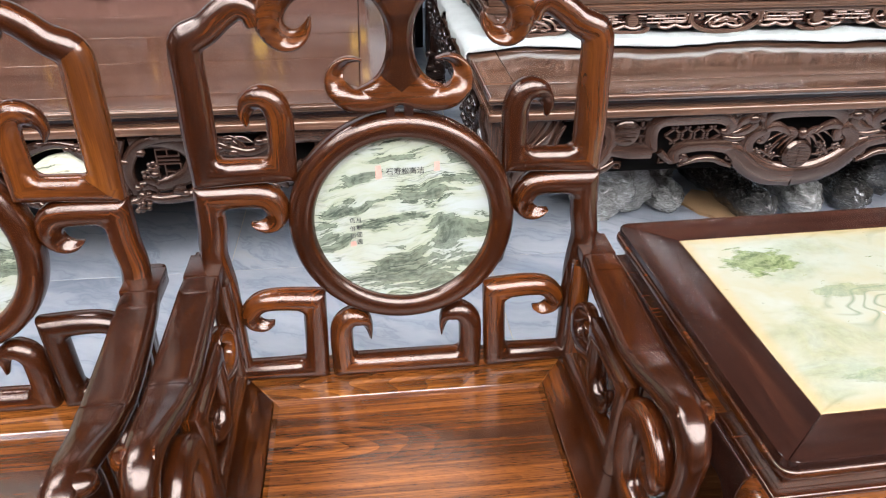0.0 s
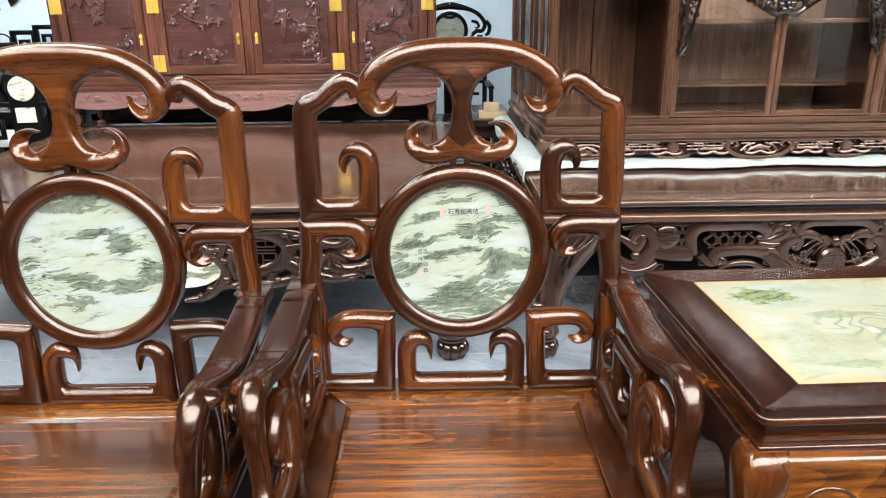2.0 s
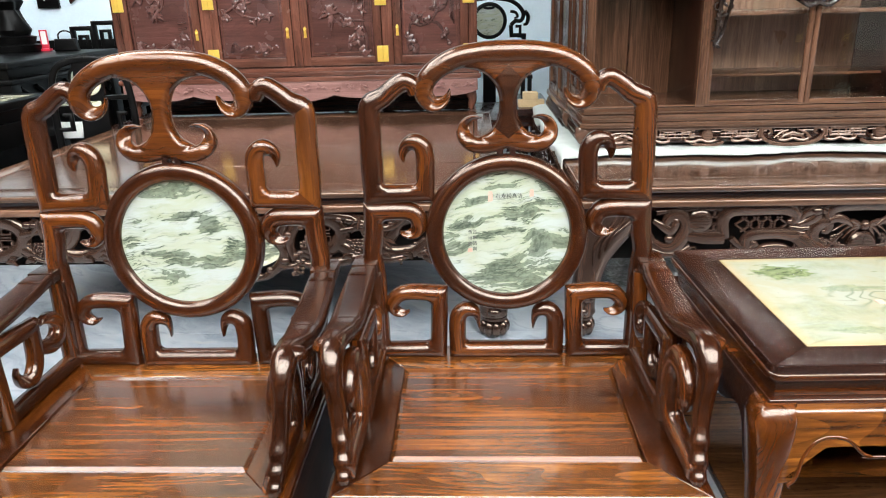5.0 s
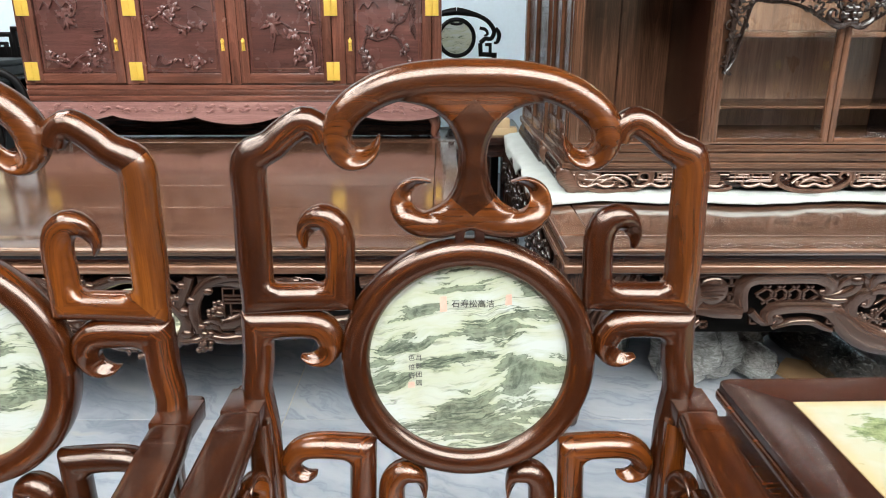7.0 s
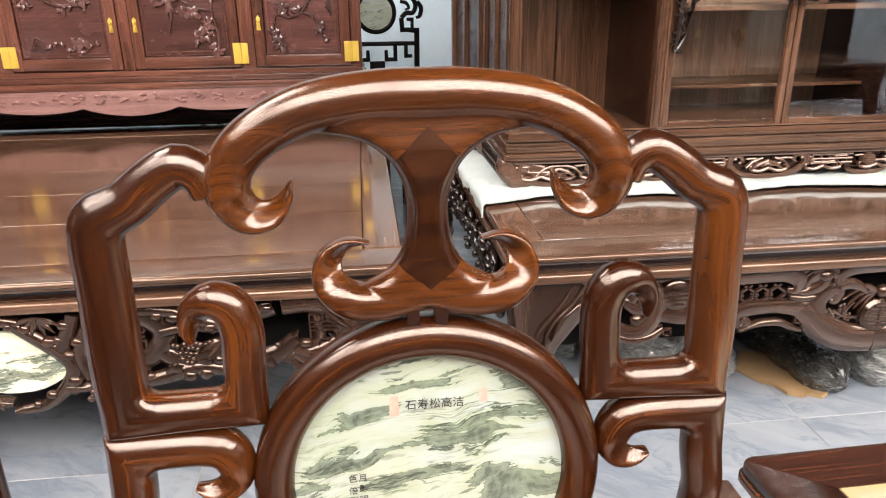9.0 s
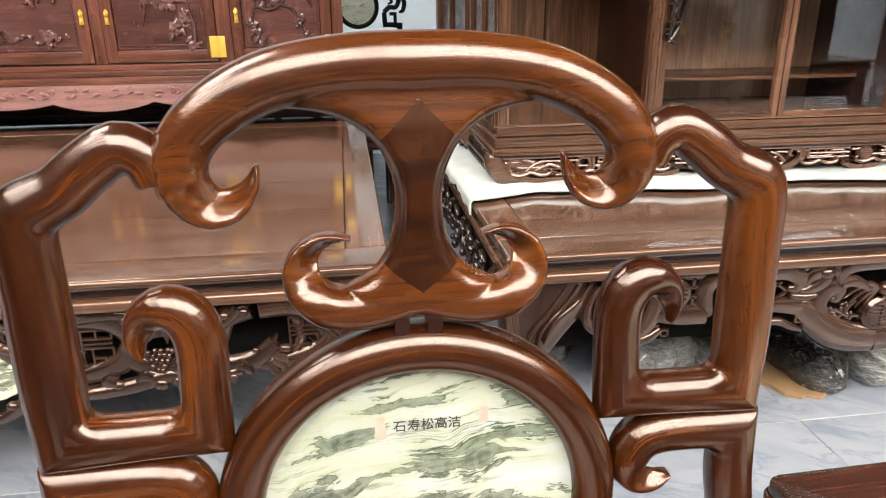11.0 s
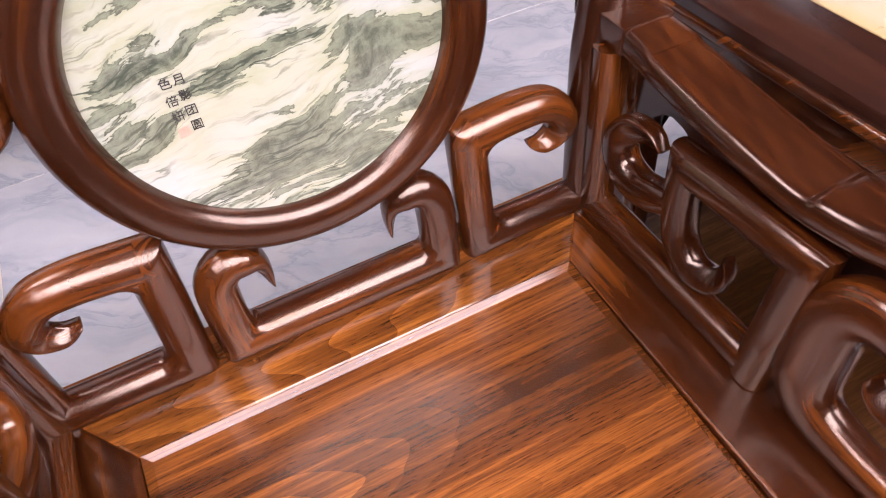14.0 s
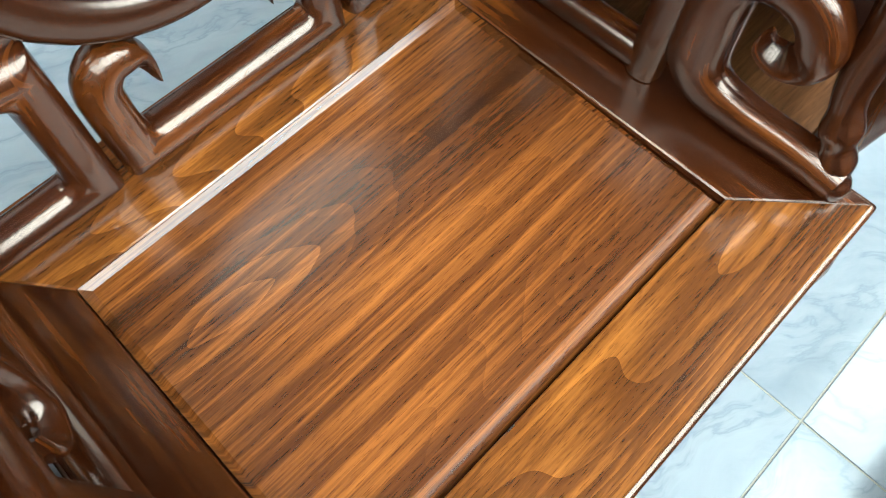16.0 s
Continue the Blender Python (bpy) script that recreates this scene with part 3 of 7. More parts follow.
def rail(rows, depth, to, centre=0.0, expo=2.5, segs=28, step=0.006, closed=False, taper=0.45, scoop=(0.0, 0.0), dip=1.85):
    """A planar member swept along rows (a, b, width) or (a, b, width, 'c' for a mitred corner). scoop: lengths at its
    start and end whose front is hollowed like a spoon, the outer edge of the curl left standing. Returns verts, faces, uvs."""
    pts = centre_line(rows, step)
    n = len(pts)
    P = np.array([q[:2] for q in pts])
    W = np.maximum(0.0015, np.array([q[2] for q in pts]))
    wmax = W.max()
    verts, length = [], 0.0
    run = np.concatenate([[0.0], np.cumsum(np.linalg.norm(np.diff(P, axis=0), axis=1))])
    hollow, lean = np.zeros(n), np.ones(n)
    if not closed:
        seg = np.diff(P, axis=0)
        cross = seg[:-1, 0] * seg[1:, 1] - seg[:-1, 1] * seg[1:, 0]
        for at_end, size in ((False, scoop[0]), (True, scoop[1])):
            if size:
                u = np.clip(1 - (run[-1] - run if at_end else run) / size, 0, 1)
                hollow = np.maximum(hollow, np.clip(u * 1.7, 0, 1) ** 2 * (3 - 2 * np.clip(u * 1.7, 0, 1)))
                lean[u > 0] = math.copysign(1.0, float(cross[u[1:-1] > 0].sum()))
    us = []
    for i in range(n):
        if closed:
            t0, t1 = P[i] - P[i - 1], P[(i + 1) % n] - P[i]
        else:
            t0 = P[i] - P[i - 1] if i else P[1] - P[0]
            t1 = P[i + 1] - P[i] if i < n - 1 else P[-1] - P[-2]
        t0, t1 = t0 / np.linalg.norm(t0), t1 / np.linalg.norm(t1)
        n0, n1 = np.array((-t0[1], t0[0])), np.array((-t1[1], t1[0]))
        nn = n0 + n1
        nn = nn / (np.linalg.norm(nn) + 1e-9)
        k = min(1.45, 1 / max(0.3, float(nn @ n0)))
        d = depth * (taper + (1 - taper) * W[i] / wmax)
        if i:
            length += float(np.linalg.norm(P[i] - P[i - 1]))
        us.append(length)
        for j in range(segs):
            th = 2 * math.pi * j / segs
            c, s = math.cos(th), math.sin(th)
            ca = math.copysign(abs(c) ** (2 / expo), c) * W[i] / 2 * k
            sa = math.copysign(abs(s) ** (2 / expo), s) * d / 2
            if s < 0 and hollow[i] > 0:
                inner = (math.copysign(abs(c) ** (2 / expo), c) * lean[i] + 1) / 2
                sa *= 1 - dip * hollow[i] * inner
            q = P[i] + nn * ca
            verts.append(to(q[0], q[1], centre + sa))
    faces, uvs = [], []
    per = wmax * 3.0
    for i in range(n if closed else n - 1):
        i2 = (i + 1) % n
        u0, u1 = us[i], us[i2] if i2 else us[i] + step
        for j in range(segs):
            j2 = (j + 1) % segs
            faces.append((i * segs + j, i * segs + j2, i2 * segs + j2, i2 * segs + j))
            v0, v1 = per * j / segs, per * (j + 1) / segs
            uvs.append(((u0, v0), (u0, v1), (u1, v1), (u1, v0)))
    if not closed:
        for i, flip in ((0, True), (n - 1, False)):
            f = [i * segs + j for j in range(segs)]
            faces.append(tuple(f[::-1] if flip else f))
            uvs.append(tuple((us[i], per * j / segs) for j in range(segs)))
    return verts, faces, uvs


def fix_normals(ob):
    bm = bmesh.new()
    bm.from_mesh(ob.data)
    bmesh.ops.recalc_face_normals(bm, faces=bm.faces)
    bm.to_mesh(ob.data)
    bm.free()


def fused(name, pieces, mat, parent, voxel=0.0016, rounds=12, label="", paths=()):
    """Joins swept pieces into one carved body with filleted junctions."""
    V, F = [], []
    for v, f, u in pieces:
        b = len(V)
        V += v
        F += [tuple(i + b for i in q) for q in f]
    me = bpy.data.meshes.new(name)
    me.from_pydata(V, [], F)
    tmp = bpy.data.objects.new(name, me)
    scene.collection.objects.link(tmp)
    fix_normals(tmp)
    r = tmp.modifiers.new("fuse", "REMESH")
    r.mode, r.voxel_size = "VOXEL", voxel
    s = tmp.modifiers.new("round", "SMOOTH")
    s.factor, s.iterations = 0.5, rounds
    out = bpy.data.meshes.new_from_object(tmp.evaluated_get(bpy.context.evaluated_depsgraph_get()))
    bpy.data.objects.remove(tmp)
    bpy.data.meshes.remove(me)
    out.name = name
    n = len(out.loops)
    vi = np.empty(n, np.int32)
    out.loops.foreach_get("vertex_index", vi)
    co = np.empty(len(out.vertices) * 3, np.float32)
    out.vertices.foreach_get("co", co)
    co = co.reshape(-1, 3)[vi]
    if paths:
        # the grain follows the members' centre lines
        vert = np.empty(len(out.vertices) * 3, np.float32)
        out.vertices.foreach_get("co", vert)
        vert = vert.reshape(-1, 3)
        best = np.full(len(vert), 1e9)
        uvv = np.zeros((len(vert), 2), np.float32)
        for k, rows in enumerate(paths):
            c = np.array([q[:2] for q in centre_line(rows, 0.006)])
            run = np.concatenate([[0.0], np.cumsum(np.linalg.norm(np.diff(c, axis=0), axis=1))])
            tan = np.gradient(c, axis=0)
            tan /= np.linalg.norm(tan, axis=1)[:, None] + 1e-9
            d = np.linalg.norm(vert[:, None, [0, 2]] - c[None], axis=2)
            j = d.argmin(1)
            off = vert[:, [0, 2]] - c[j]
            side = off[:, 1] * tan[j, 0] - off[:, 0] * tan[j, 1]
            near = d[np.arange(len(vert)), j] < best
            best[near] = d[np.arange(len(vert)), j][near]
            uvv[near, 0] = (run[j] + off[:, 0] * tan[j, 0] + off[:, 1] * tan[j, 1])[near] + 1.7 * k
            uvv[near, 1] = (side + vert[:, 1])[near]
        uv = uvv[vi]
    else:
        uv = np.stack([co[:, 0], co[:, 2] + co[:, 1]], 1)
    out.uv_layers.new(name="grain").data.foreach_set("uv", uv.ravel())
    out.shade_smooth()
    out.materials.clear()
    out.materials.append(mat)
    ob = new(name, out)
    ob.parent = parent
    if label:
        ob["label"] = label
    return ob


def member(name, rows, depth, to, mat, parent, centre=0.0, expo=2.5, segs=28, step=0.006, label="", closed=False, taper=0.45, angle=66, scoop=(0.0, 0.0)):
    v, f, u = rail(rows, depth, to, centre, expo, segs, step, closed, taper, scoop)
    ob = finish(name, v, f, u, mat, parent, label, angle)
    fix_normals(ob)
    return ob


def joined(name, pieces, mat, parent, label="", angle=42):
    """Several swept pieces of one carving as one mesh."""
    V, F, U = [], [], []
    for v, f, u in pieces:
        b = len(V)
        V += v
        F += [tuple(i + b for i in q) for q in f]
        U += u
    ob = finish(name, V, F, U, mat, parent, label, angle)
    fix_normals(ob)
    return ob


def stuffed(name, pieces, mat, parent, label="", angle=42):
    return tagged(joined(name, pieces, mat, parent, label, angle), kind="stuff")


def ball(x, y, z, r, sx=1.0, sy=1.0, sz=1.0, nu=10, nv=6):
    """A small rounded knob as verts, faces, uvs."""
    V = [(x, y, z + r * sz)]
    for i in range(1, nv):
        th = math.pi * i / nv
        for j in range(nu):
            ph = 2 * math.pi * j / nu
            V.append((x + r * sx * math.sin(th) * math.cos(ph), y + r * sy * math.sin(th) * math.sin(ph), z + r * sz * math.cos(th)))
    V.append((x, y, z - r * sz))
    F = [(0, 1 + (j + 1) % nu, 1 + j) for j in range(nu)]
    for i in range(nv - 2):
        for j in range(nu):
            a, b = 1 + i * nu + j, 1 + i * nu + (j + 1) % nu
            F.append((a, b, b + nu, a + nu))
    l = len(V) - 1
    F += [(l, l - nu + j, l - nu + (j + 1) % nu) for j in range(nu)]
    U = [tuple((V[i][0], V[i][1] + V[i][2]) for i in f) for f in F]
    return V, F, U


def revolve(profile, segs=32, centre=(0, 0, 0), axis="z"):
    """Rows (radius, height) turned round an axis; closes the ends."""
    V, F = [], []
    for r, h in profile:
        for j in range(segs):
            t = 2 * math.pi * j / segs
            a, b = r * math.cos(t), r * math.sin(t)
            V.append({"z": (a, b, h), "y": (a, h, b), "x": (h, a, b)}[axis])
    V = [(x + centre[0], y + centre[1], z + centre[2]) for x, y, z in V]
    n = len(profile)
    for i in range(n - 1):
        for j in range(segs):
            j2 = (j + 1) % segs
            F.append((i * segs + j, i * segs + j2, (i + 1) * segs + j2, (i + 1) * segs + j))
    F.append(tuple(range(segs))[::-1])
    F.append(tuple((n - 1) * segs + j for j in range(segs)))
    U = [tuple((V[i][0] + V[i][1], V[i][2]) for i in f) for f in F]
    return V, F, U


def turned(name, profile, mat, parent, centre=(0, 0, 0), axis="z", segs=32, label="", angle=40):
    v, f, u = revolve(profile, segs, centre, axis)
    ob = finish(name, v, f, u, mat, parent, label, angle)
    fix_normals(ob)
    return ob


def letters(text, size, mat, parent, place, name, label):
    """Characters in the built-in font, as a thin mesh; place is a pose of the baseline's start."""
    cu = bpy.data.curves.new(name, "FONT")
    cu.body = text
    cu.size = size
    cu.extrude = 0.0002
    cu.offset = size * 0.003
    cu.align_x, cu.align_y = "CENTER", "CENTER"
    tmp = bpy.data.objects.new(name, cu)
    scene.collection.objects.link(tmp)
    me = bpy.data.meshes.new_from_object(tmp.evaluated_get(bpy.context.evaluated_depsgraph_get()))
    bpy.data.objects.remove(tmp)
    bpy.data.curves.remove(cu)
    me.materials.clear()
    me.materials.append(mat)
    ob = new(name, me)
    ob.parent = parent
    ob.matrix_basis = place
    ob["label"] = label
    return ob


# ---- structure ----
LIGHT = 20.5


def setting(name, bm, mat, label, category, grain="x"):
    return tagged(part(name, bm, mat, None, "", grain), label=label, category=category, kind="structure")


floor = setting("floor", box(ROOM_X0, ROOM_X1, ROOM_Y0, ROOM_Y1, -0.12, -0.0018, 0), GROUT, "pale grey polished marble tile floor with thin joints", "floor")
# unseen ceiling and three walls kept dark to hold down bounce and reflections
setting("ceiling", box(ROOM_X0, ROOM_X1, ROOM_Y0, ROOM_Y1, ROOM_H, ROOM_H + 0.12, 0), CEIL, "plain dark grey showroom ceiling", "ceiling")
setting("wall_north", box(ROOM_X0, ROOM_X1, ROOM_Y1, ROOM_Y1 + 0.15, 0, ROOM_H, 0), WALL, "pale blue-white painted showroom wall", "wall")
setting("wall_south", box(ROOM_X0, ROOM_X1, ROOM_Y0 - 0.15, ROOM_Y0, 0, ROOM_H, 0), DARK_WALL, "unseen showroom wall, made dark brown to keep reflections low", "wall")
# partition and pier placed out of view for pale reflections in the glass
setting("wall_partition", box(2.4, 6.0, -6.3, -6.2, 0, 2.6, 0.01), GREY_PAINT, "low grey painted partition wall", "wall")
setting("wall_pier", box(7.7, ROOM_X1, -7.1, -6.9, 0, 2.6, 0.01), WALL, "white painted wall pier added for its reflection in the glass", "wall")
setting("wall_west", box(ROOM_X0 - 0.15, ROOM_X0, ROOM_Y0, ROOM_Y1, 0, ROOM_H, 0), DARK_WALL, "unseen showroom wall, made dark brown to keep reflections low", "wall")
setting("wall_east", box(ROOM_X1, ROOM_X1 + 0.15, ROOM_Y0, ROOM_Y1, 0, ROOM_H, 0), DARK_WALL, "unseen showroom wall, made dark brown to keep reflections low", "wall")


def ceiling_light(hx, hy, power, label):
    e = empty("ceiling_light", (0, 0, ROOM_H), label=label, category="ceiling light", group="ceiling lights")
    part("housing", box(-hx - 0.03, hx + 0.03, -hy - 0.03, hy + 0.03, -0.06, 0.0, 0.004), WHITE, e)
    m, nt, bsdf = nodes_of("lit_diffuser")
    bsdf.inputs["Emission Color"].default_value = (1.0, 0.985, 0.97, 1)
    bsdf.inputs["Emission Strength"].default_value = power
    part("diffuser", box(-hx, hx, -hy, hy, -0.066, -0.06, 0), m, e)
    return e


def hang(lamp, spots):
    lamp.matrix_basis = pose(*spots[0], ROOM_H)
    for x, y in spots[1:]:
        copy_thing(lamp, pose(x, y, ROOM_H))


# six panels at x -4.1 and -2.8 are fill added for the left side
hang(ceiling_light(1.27, 0.34, LIGHT, "long white rectangular ceiling light panel"), [(1.3 + 2.7 * i, y) for y in (-2.1, -3.0, -3.9, -4.8, -5.7, -6.6) for i in (-1, 0, 1, 2)] + [(-4.1, y) for y in (-4.8, -3.0, -1.6, -0.4)] + [(-2.8, 0.7), (-2.8, 1.6)])


# ---- armchair ----
def mirror(rows, s):
    return [(s * r[0], *r[1:]) for r in rows]


def arm_bow(e, s):
    """Arm rail that bends over into its knuckled front support. Rows: y, z, thickness, width, x, squareness."""
    rows = [(0.022, 0.703, 0.024, 0.046, 0.302, 5), (-0.03, 0.703, 0.026, 0.050, 0.303, 5), (-0.078, 0.698, 0.0265, 0.056, 0.305, 5), (-0.086, 0.696, 0.0245, 0.058, 0.305, 4.6), (-0.16, 0.685, 0.026, 0.062, 0.307, 4.2),
            (-0.23, 0.678, 0.026, 0.063, 0.308, 4.2), (-0.256, 0.678, 0.0255, 0.061, 0.308, 4.2), (-0.264, 0.679, 0.0295, 0.060, 0.308, 4.0), (-0.295, 0.682, 0.030, 0.056, 0.309, 3.6), (-0.330, 0.690, 0.033, 0.050, 0.309, 2.9), (-0.368, 0.697, 0.037, 0.046, 0.309, 2.4),
            (-0.398, 0.692, 0.041, 0.043, 0.308, 2.2), (-0.416, 0.672, 0.041, 0.039, 0.307, 2.1), (-0.421, 0.645, 0.037, 0.034, 0.305, 2.1), (-0.423, 0.612, 0.032, 0.031, 0.302, 2.2),
            (-0.428, 0.582, 0.028, 0.029, 0.299, 2.2), (-0.434, 0.564, 0.027, 0.028, 0.297, 2.1), (-0.440, 0.548, 0.034, 0.034, 0.295, 2.1), (-0.446, 0.533, 0.026, 0.028, 0.294, 2.1),
            (-0.453, 0.518, 0.033, 0.033, 0.292, 2.1), (-0.460, 0.504, 0.025, 0.026, 0.291, 2.1), (-0.466, 0.494, 0.028, 0.028, 0.290, 2.1), (-0.470, 0.484, 0.016, 0.018, 0.289, 2.1)]
    pts = spline(rows, 0.006)
    V, F, U, segs, run = [], [], [], 20, 0.0
    n = len(pts)
    us = []
    for i, p in enumerate(pts):
        a, b = pts[max(0, i - 1)][:2], pts[min(n - 1, i + 1)][:2]
        t = (b - a) / np.linalg.norm(b - a)
        if i:
            run += float(np.linalg.norm(p[:2] - pts[i - 1][:2]))
        us.append(run)
        for j in range(segs):
            th = 2 * math.pi * j / segs
            c, q = math.cos(th), math.sin(th)
            k = math.copysign(abs(c) ** (2 / p[5]), c) * p[2] / 2
            l = math.copysign(abs(q) ** (2 / p[5]), q) * p[3] / 2
            V.append((s * (p[4] + l), p[0] - t[1] * k, p[1] + t[0] * k))
    for i in range(n - 1):
        for j in range(segs):
            j2 = (j + 1) % segs
            F.append((i * segs + j, i * segs + j2, (i + 1) * segs + j2, (i + 1) * segs + j))
            v0, v1 = 0.007 * j, 0.007 * (j + 1)
            U.append(((us[i], v0), (us[i], v1), (us[i + 1], v1), (us[i + 1], v0)))
    F += [tuple(range(segs))[::-1], tuple((n - 1) * segs + j for j in range(segs))]
    U += [tuple((0, 0.007 * j) for j in range(segs)) for _ in range(2)]
    # darker wood here: the arms' dark reflections are put into the colour
    fix_normals(finish("arm_rail", V, F, U, ROSE_JOINT, e, "", 55))


def web(edge, z0, z1, to, shift):
    """Flat neck with a rounded rim along edge, points (x, z) of its right-hand outline from below upwards, closed straight at z0 and z1."""
    curve = np.array([p[:2] for p in spline([(*p, 0.01) for p in edge], 0.003)])
    keep = [0]
    for i in range(1, len(curve)):
        if curve[i][1] > curve[keep[-1]][1] + 0.0002:
            keep.append(i)
    curve = curve[keep]
    rows = [(curve[0][0], z0), *map(tuple, curve), (curve[-1][0] * 0.86, curve[-1][1] + 0.007), (curve[-1][0] * 0.66, curve[-1][1] + 0.015), (curve[-1][0] * 0.36, z1)]
    line = np.concatenate([a + (b - a) * np.linspace(0, 1, 8, endpoint=False)[:, None] for a, b in zip(curve, curve[1:])])
    (x0, za), (x1, zb) = curve[0], curve[-1]
    line = np.concatenate([line, [(x1 * (1 - k * 0.02), zb + k * 0.001) for k in range(20)], [(x0, za - k * 0.001) for k in range(12)]])
    N = 49
    V, F = [], []
    for xe, z in rows:
        full = float(np.interp(z, [0.975, 1.075, 1.100, 1.125], [0.0188, 0.0228, 0.0215, 0.0175]))
        for face in (-1, 1):
            for i in range(N):
                x = xe * math.sin(math.pi * (i / (N - 1) - 0.5))
                d = min(1.0, float(np.hypot(line[:, 0] - abs(x), line[:, 1] - z).min()) / 0.0135)
                h = max(0.0004, full * (1 - (1 - d) ** 2.1) ** (1 / 2.1))
                V.append(to(x + shift, z, face * h))
    for r in range(len(rows) - 1):
        a, b = r * 2 * N, (r + 1) * 2 * N
        for i in range(N - 1):
            F.append((a + i, a + i + 1, b + i + 1, b + i))
            F.append((a + N + i, b + N + i, b + N + i + 1, a + N + i + 1))
        F.append((a, b, b + N, a + N))
        F.append((a + N - 1, a + 2 * N - 1, b + 2 * N - 1, b + N - 1))
    for a, flip in ((0, False), ((len(rows) - 1) * 2 * N, True)):
        for i in range(N - 1):
            q = (a + i, a + N + i, a + N + i + 1, a + i + 1)
            F.append(q[::-1] if flip else q)
    return V, F, []


def armchair(x0, y0, marble, inscribed, label):
    e = empty("armchair", (x0, y0, 0), label=label, category="armchair", group="row of armchairs")
    D = 0.040
    LEAN = 0.04

    def LZ(a, b, c):
        return (a, c + (b - 0.80) * LEAN, b)

    def fm(name, rows, s=1, scoop=(0.0, 0.0), mat=ROSE):
        rows = [(r[0], r[1], r[2] * (1.16 if r[2] > 0.02 else 1.08), *r[3:]) for r in mirror(rows, s)]
        pieces = [rail(rows, D * 1.04, LZ, 0.0, 2.05, scoop=scoop, dip=1.25)]
        for a, b, c in zip(rows, rows[1:], rows[2:]):
            if len(b) > 3:
                # fillet in the crook of a mitred corner
                p, w = np.array(b[:2]), b[2]
                t0, t1 = np.array(a[:2]) - p, np.array(c[:2]) - p
                t0, t1 = t0 / np.linalg.norm(t0), t1 / np.linalg.norm(t1)
                q = p + (t0 + t1) * w * 0.30
                u, v = p + t0 * w * 0.90 + t1 * w * 0.06, p + t1 * w * 0.90 + t0 * w * 0.06
                pieces.append(rail([(*u, w * 0.62), (*q, w * 0.70), (*v, w * 0.62)], D * 0.92, LZ, 0.0, 2.2, 20, 0.004))
        return fused(name, pieces, mat, e, 0.0014, 9, paths=[rows])

    # crest: one bow with curled ends, a little off the middle as carved by hand
    nx, bx = (0.0035, 0.0015) if inscribed else (-0.011, -0.009)
    half = [(0.0, 1.1405, 0.046), (0.050, 1.1395, 0.044), (0.103, 1.130, 0.043), (0.145, 1.108, 0.042), (0.166, 1.083, 0.041), (0.168, 1.060, 0.039),
            (0.154, 1.043, 0.034), (0.135, 1.043, 0.026), (0.121, 1.056, 0.014), (0.115, 1.072, 0.003)]
    bow = [(bx - a, b, w) for a, b, w in half[:0:-1]] + [(bx + a, b, w) for a, b, w in half]
    body = [rail(bow, 0.048, LZ, 0.0, 2.1, scoop=(0.085, 0.085))]
    body.append(web([(0.058, 0.9745), (0.045, 0.981), (0.0345, 0.9885), (0.025, 1.003), (0.0195, 1.022), (0.0177, 1.043), (0.0190, 1.056), (0.0225, 1.068), (0.0295, 1.082),
                     (0.039, 1.0925), (0.050, 1.1005), (0.063, 1.106), (0.078, 1.1095), (0.090, 1.1110), (0.102, 1.1118), (0.112, 1.1122)], 0.956, 1.141, LZ, nx))
    for s in (-1, 1):
        body.append(rail([(a + bx, *r) for a, *r in mirror([(0.0, 0.968, 0.034), (0.022, 0.960, 0.034), (0.047, 0.956, 0.034), (0.073, 0.960, 0.033), (0.089, 0.978, 0.030), (0.086, 0.999, 0.024),
                                                           (0.070, 1.011, 0.014), (0.050, 1.011, 0.003)], s)], D, LZ, scoop=(0.0, 0.085)))
    crest = fused("crest_rail", body, ROSE_WARM, e, 0.0014, 9, "carved crest rail flowing into the splat and its scrolls")
    if inscribed:
        # neck of the splat, a piece of its own with pointed ends, cut out of the crest along four lines
        bm = bmesh.new()
        bm.from_mesh(crest.data)
        top, low = 1.1175, 0.972
        lines = [((nx + s * a[0], a[1]), (nx + s * b[0], b[1])) for a, b in (((0.0, top), (0.036, top - 0.036)), ((0.036, low + 0.0288), (0.0, low))) for s in (-1, 1)]
        for (ax, az), (bx, bz) in lines:
            near = [f for f in bm.faces if abs(f.calc_center_median().x) < 0.05 and 0.955 < f.calc_center_median().z < 1.13]
            geom = near + list({x for f in near for x in f.edges}) + list({x for f in near for x in f.verts})
            bmesh.ops.bisect_plane(bm, geom=geom, plane_co=(ax, 0, az), plane_no=(bz - az, 0, ax - bx))
        neck = bm.copy()

        def inside(f):
            c = f.calc_center_median()
            return low < c.z < top and abs(c.x - nx) < min(0.045, top - c.z, 1.25 * (c.z - low)) and c.y < (c.z - 0.80) * LEAN + 0.004
        bmesh.ops.delete(bm, geom=[f for f in bm.faces if inside(f)], context="FACES")
        bmesh.ops.delete(neck, geom=[f for f in neck.faces if not inside(f)], context="FACES")
        bm.to_mesh(crest.data)
        bm.free()
        part("inlay", neck, ROSE_JOINT, e, "darker neck piece with pointed joints", "z", 180)
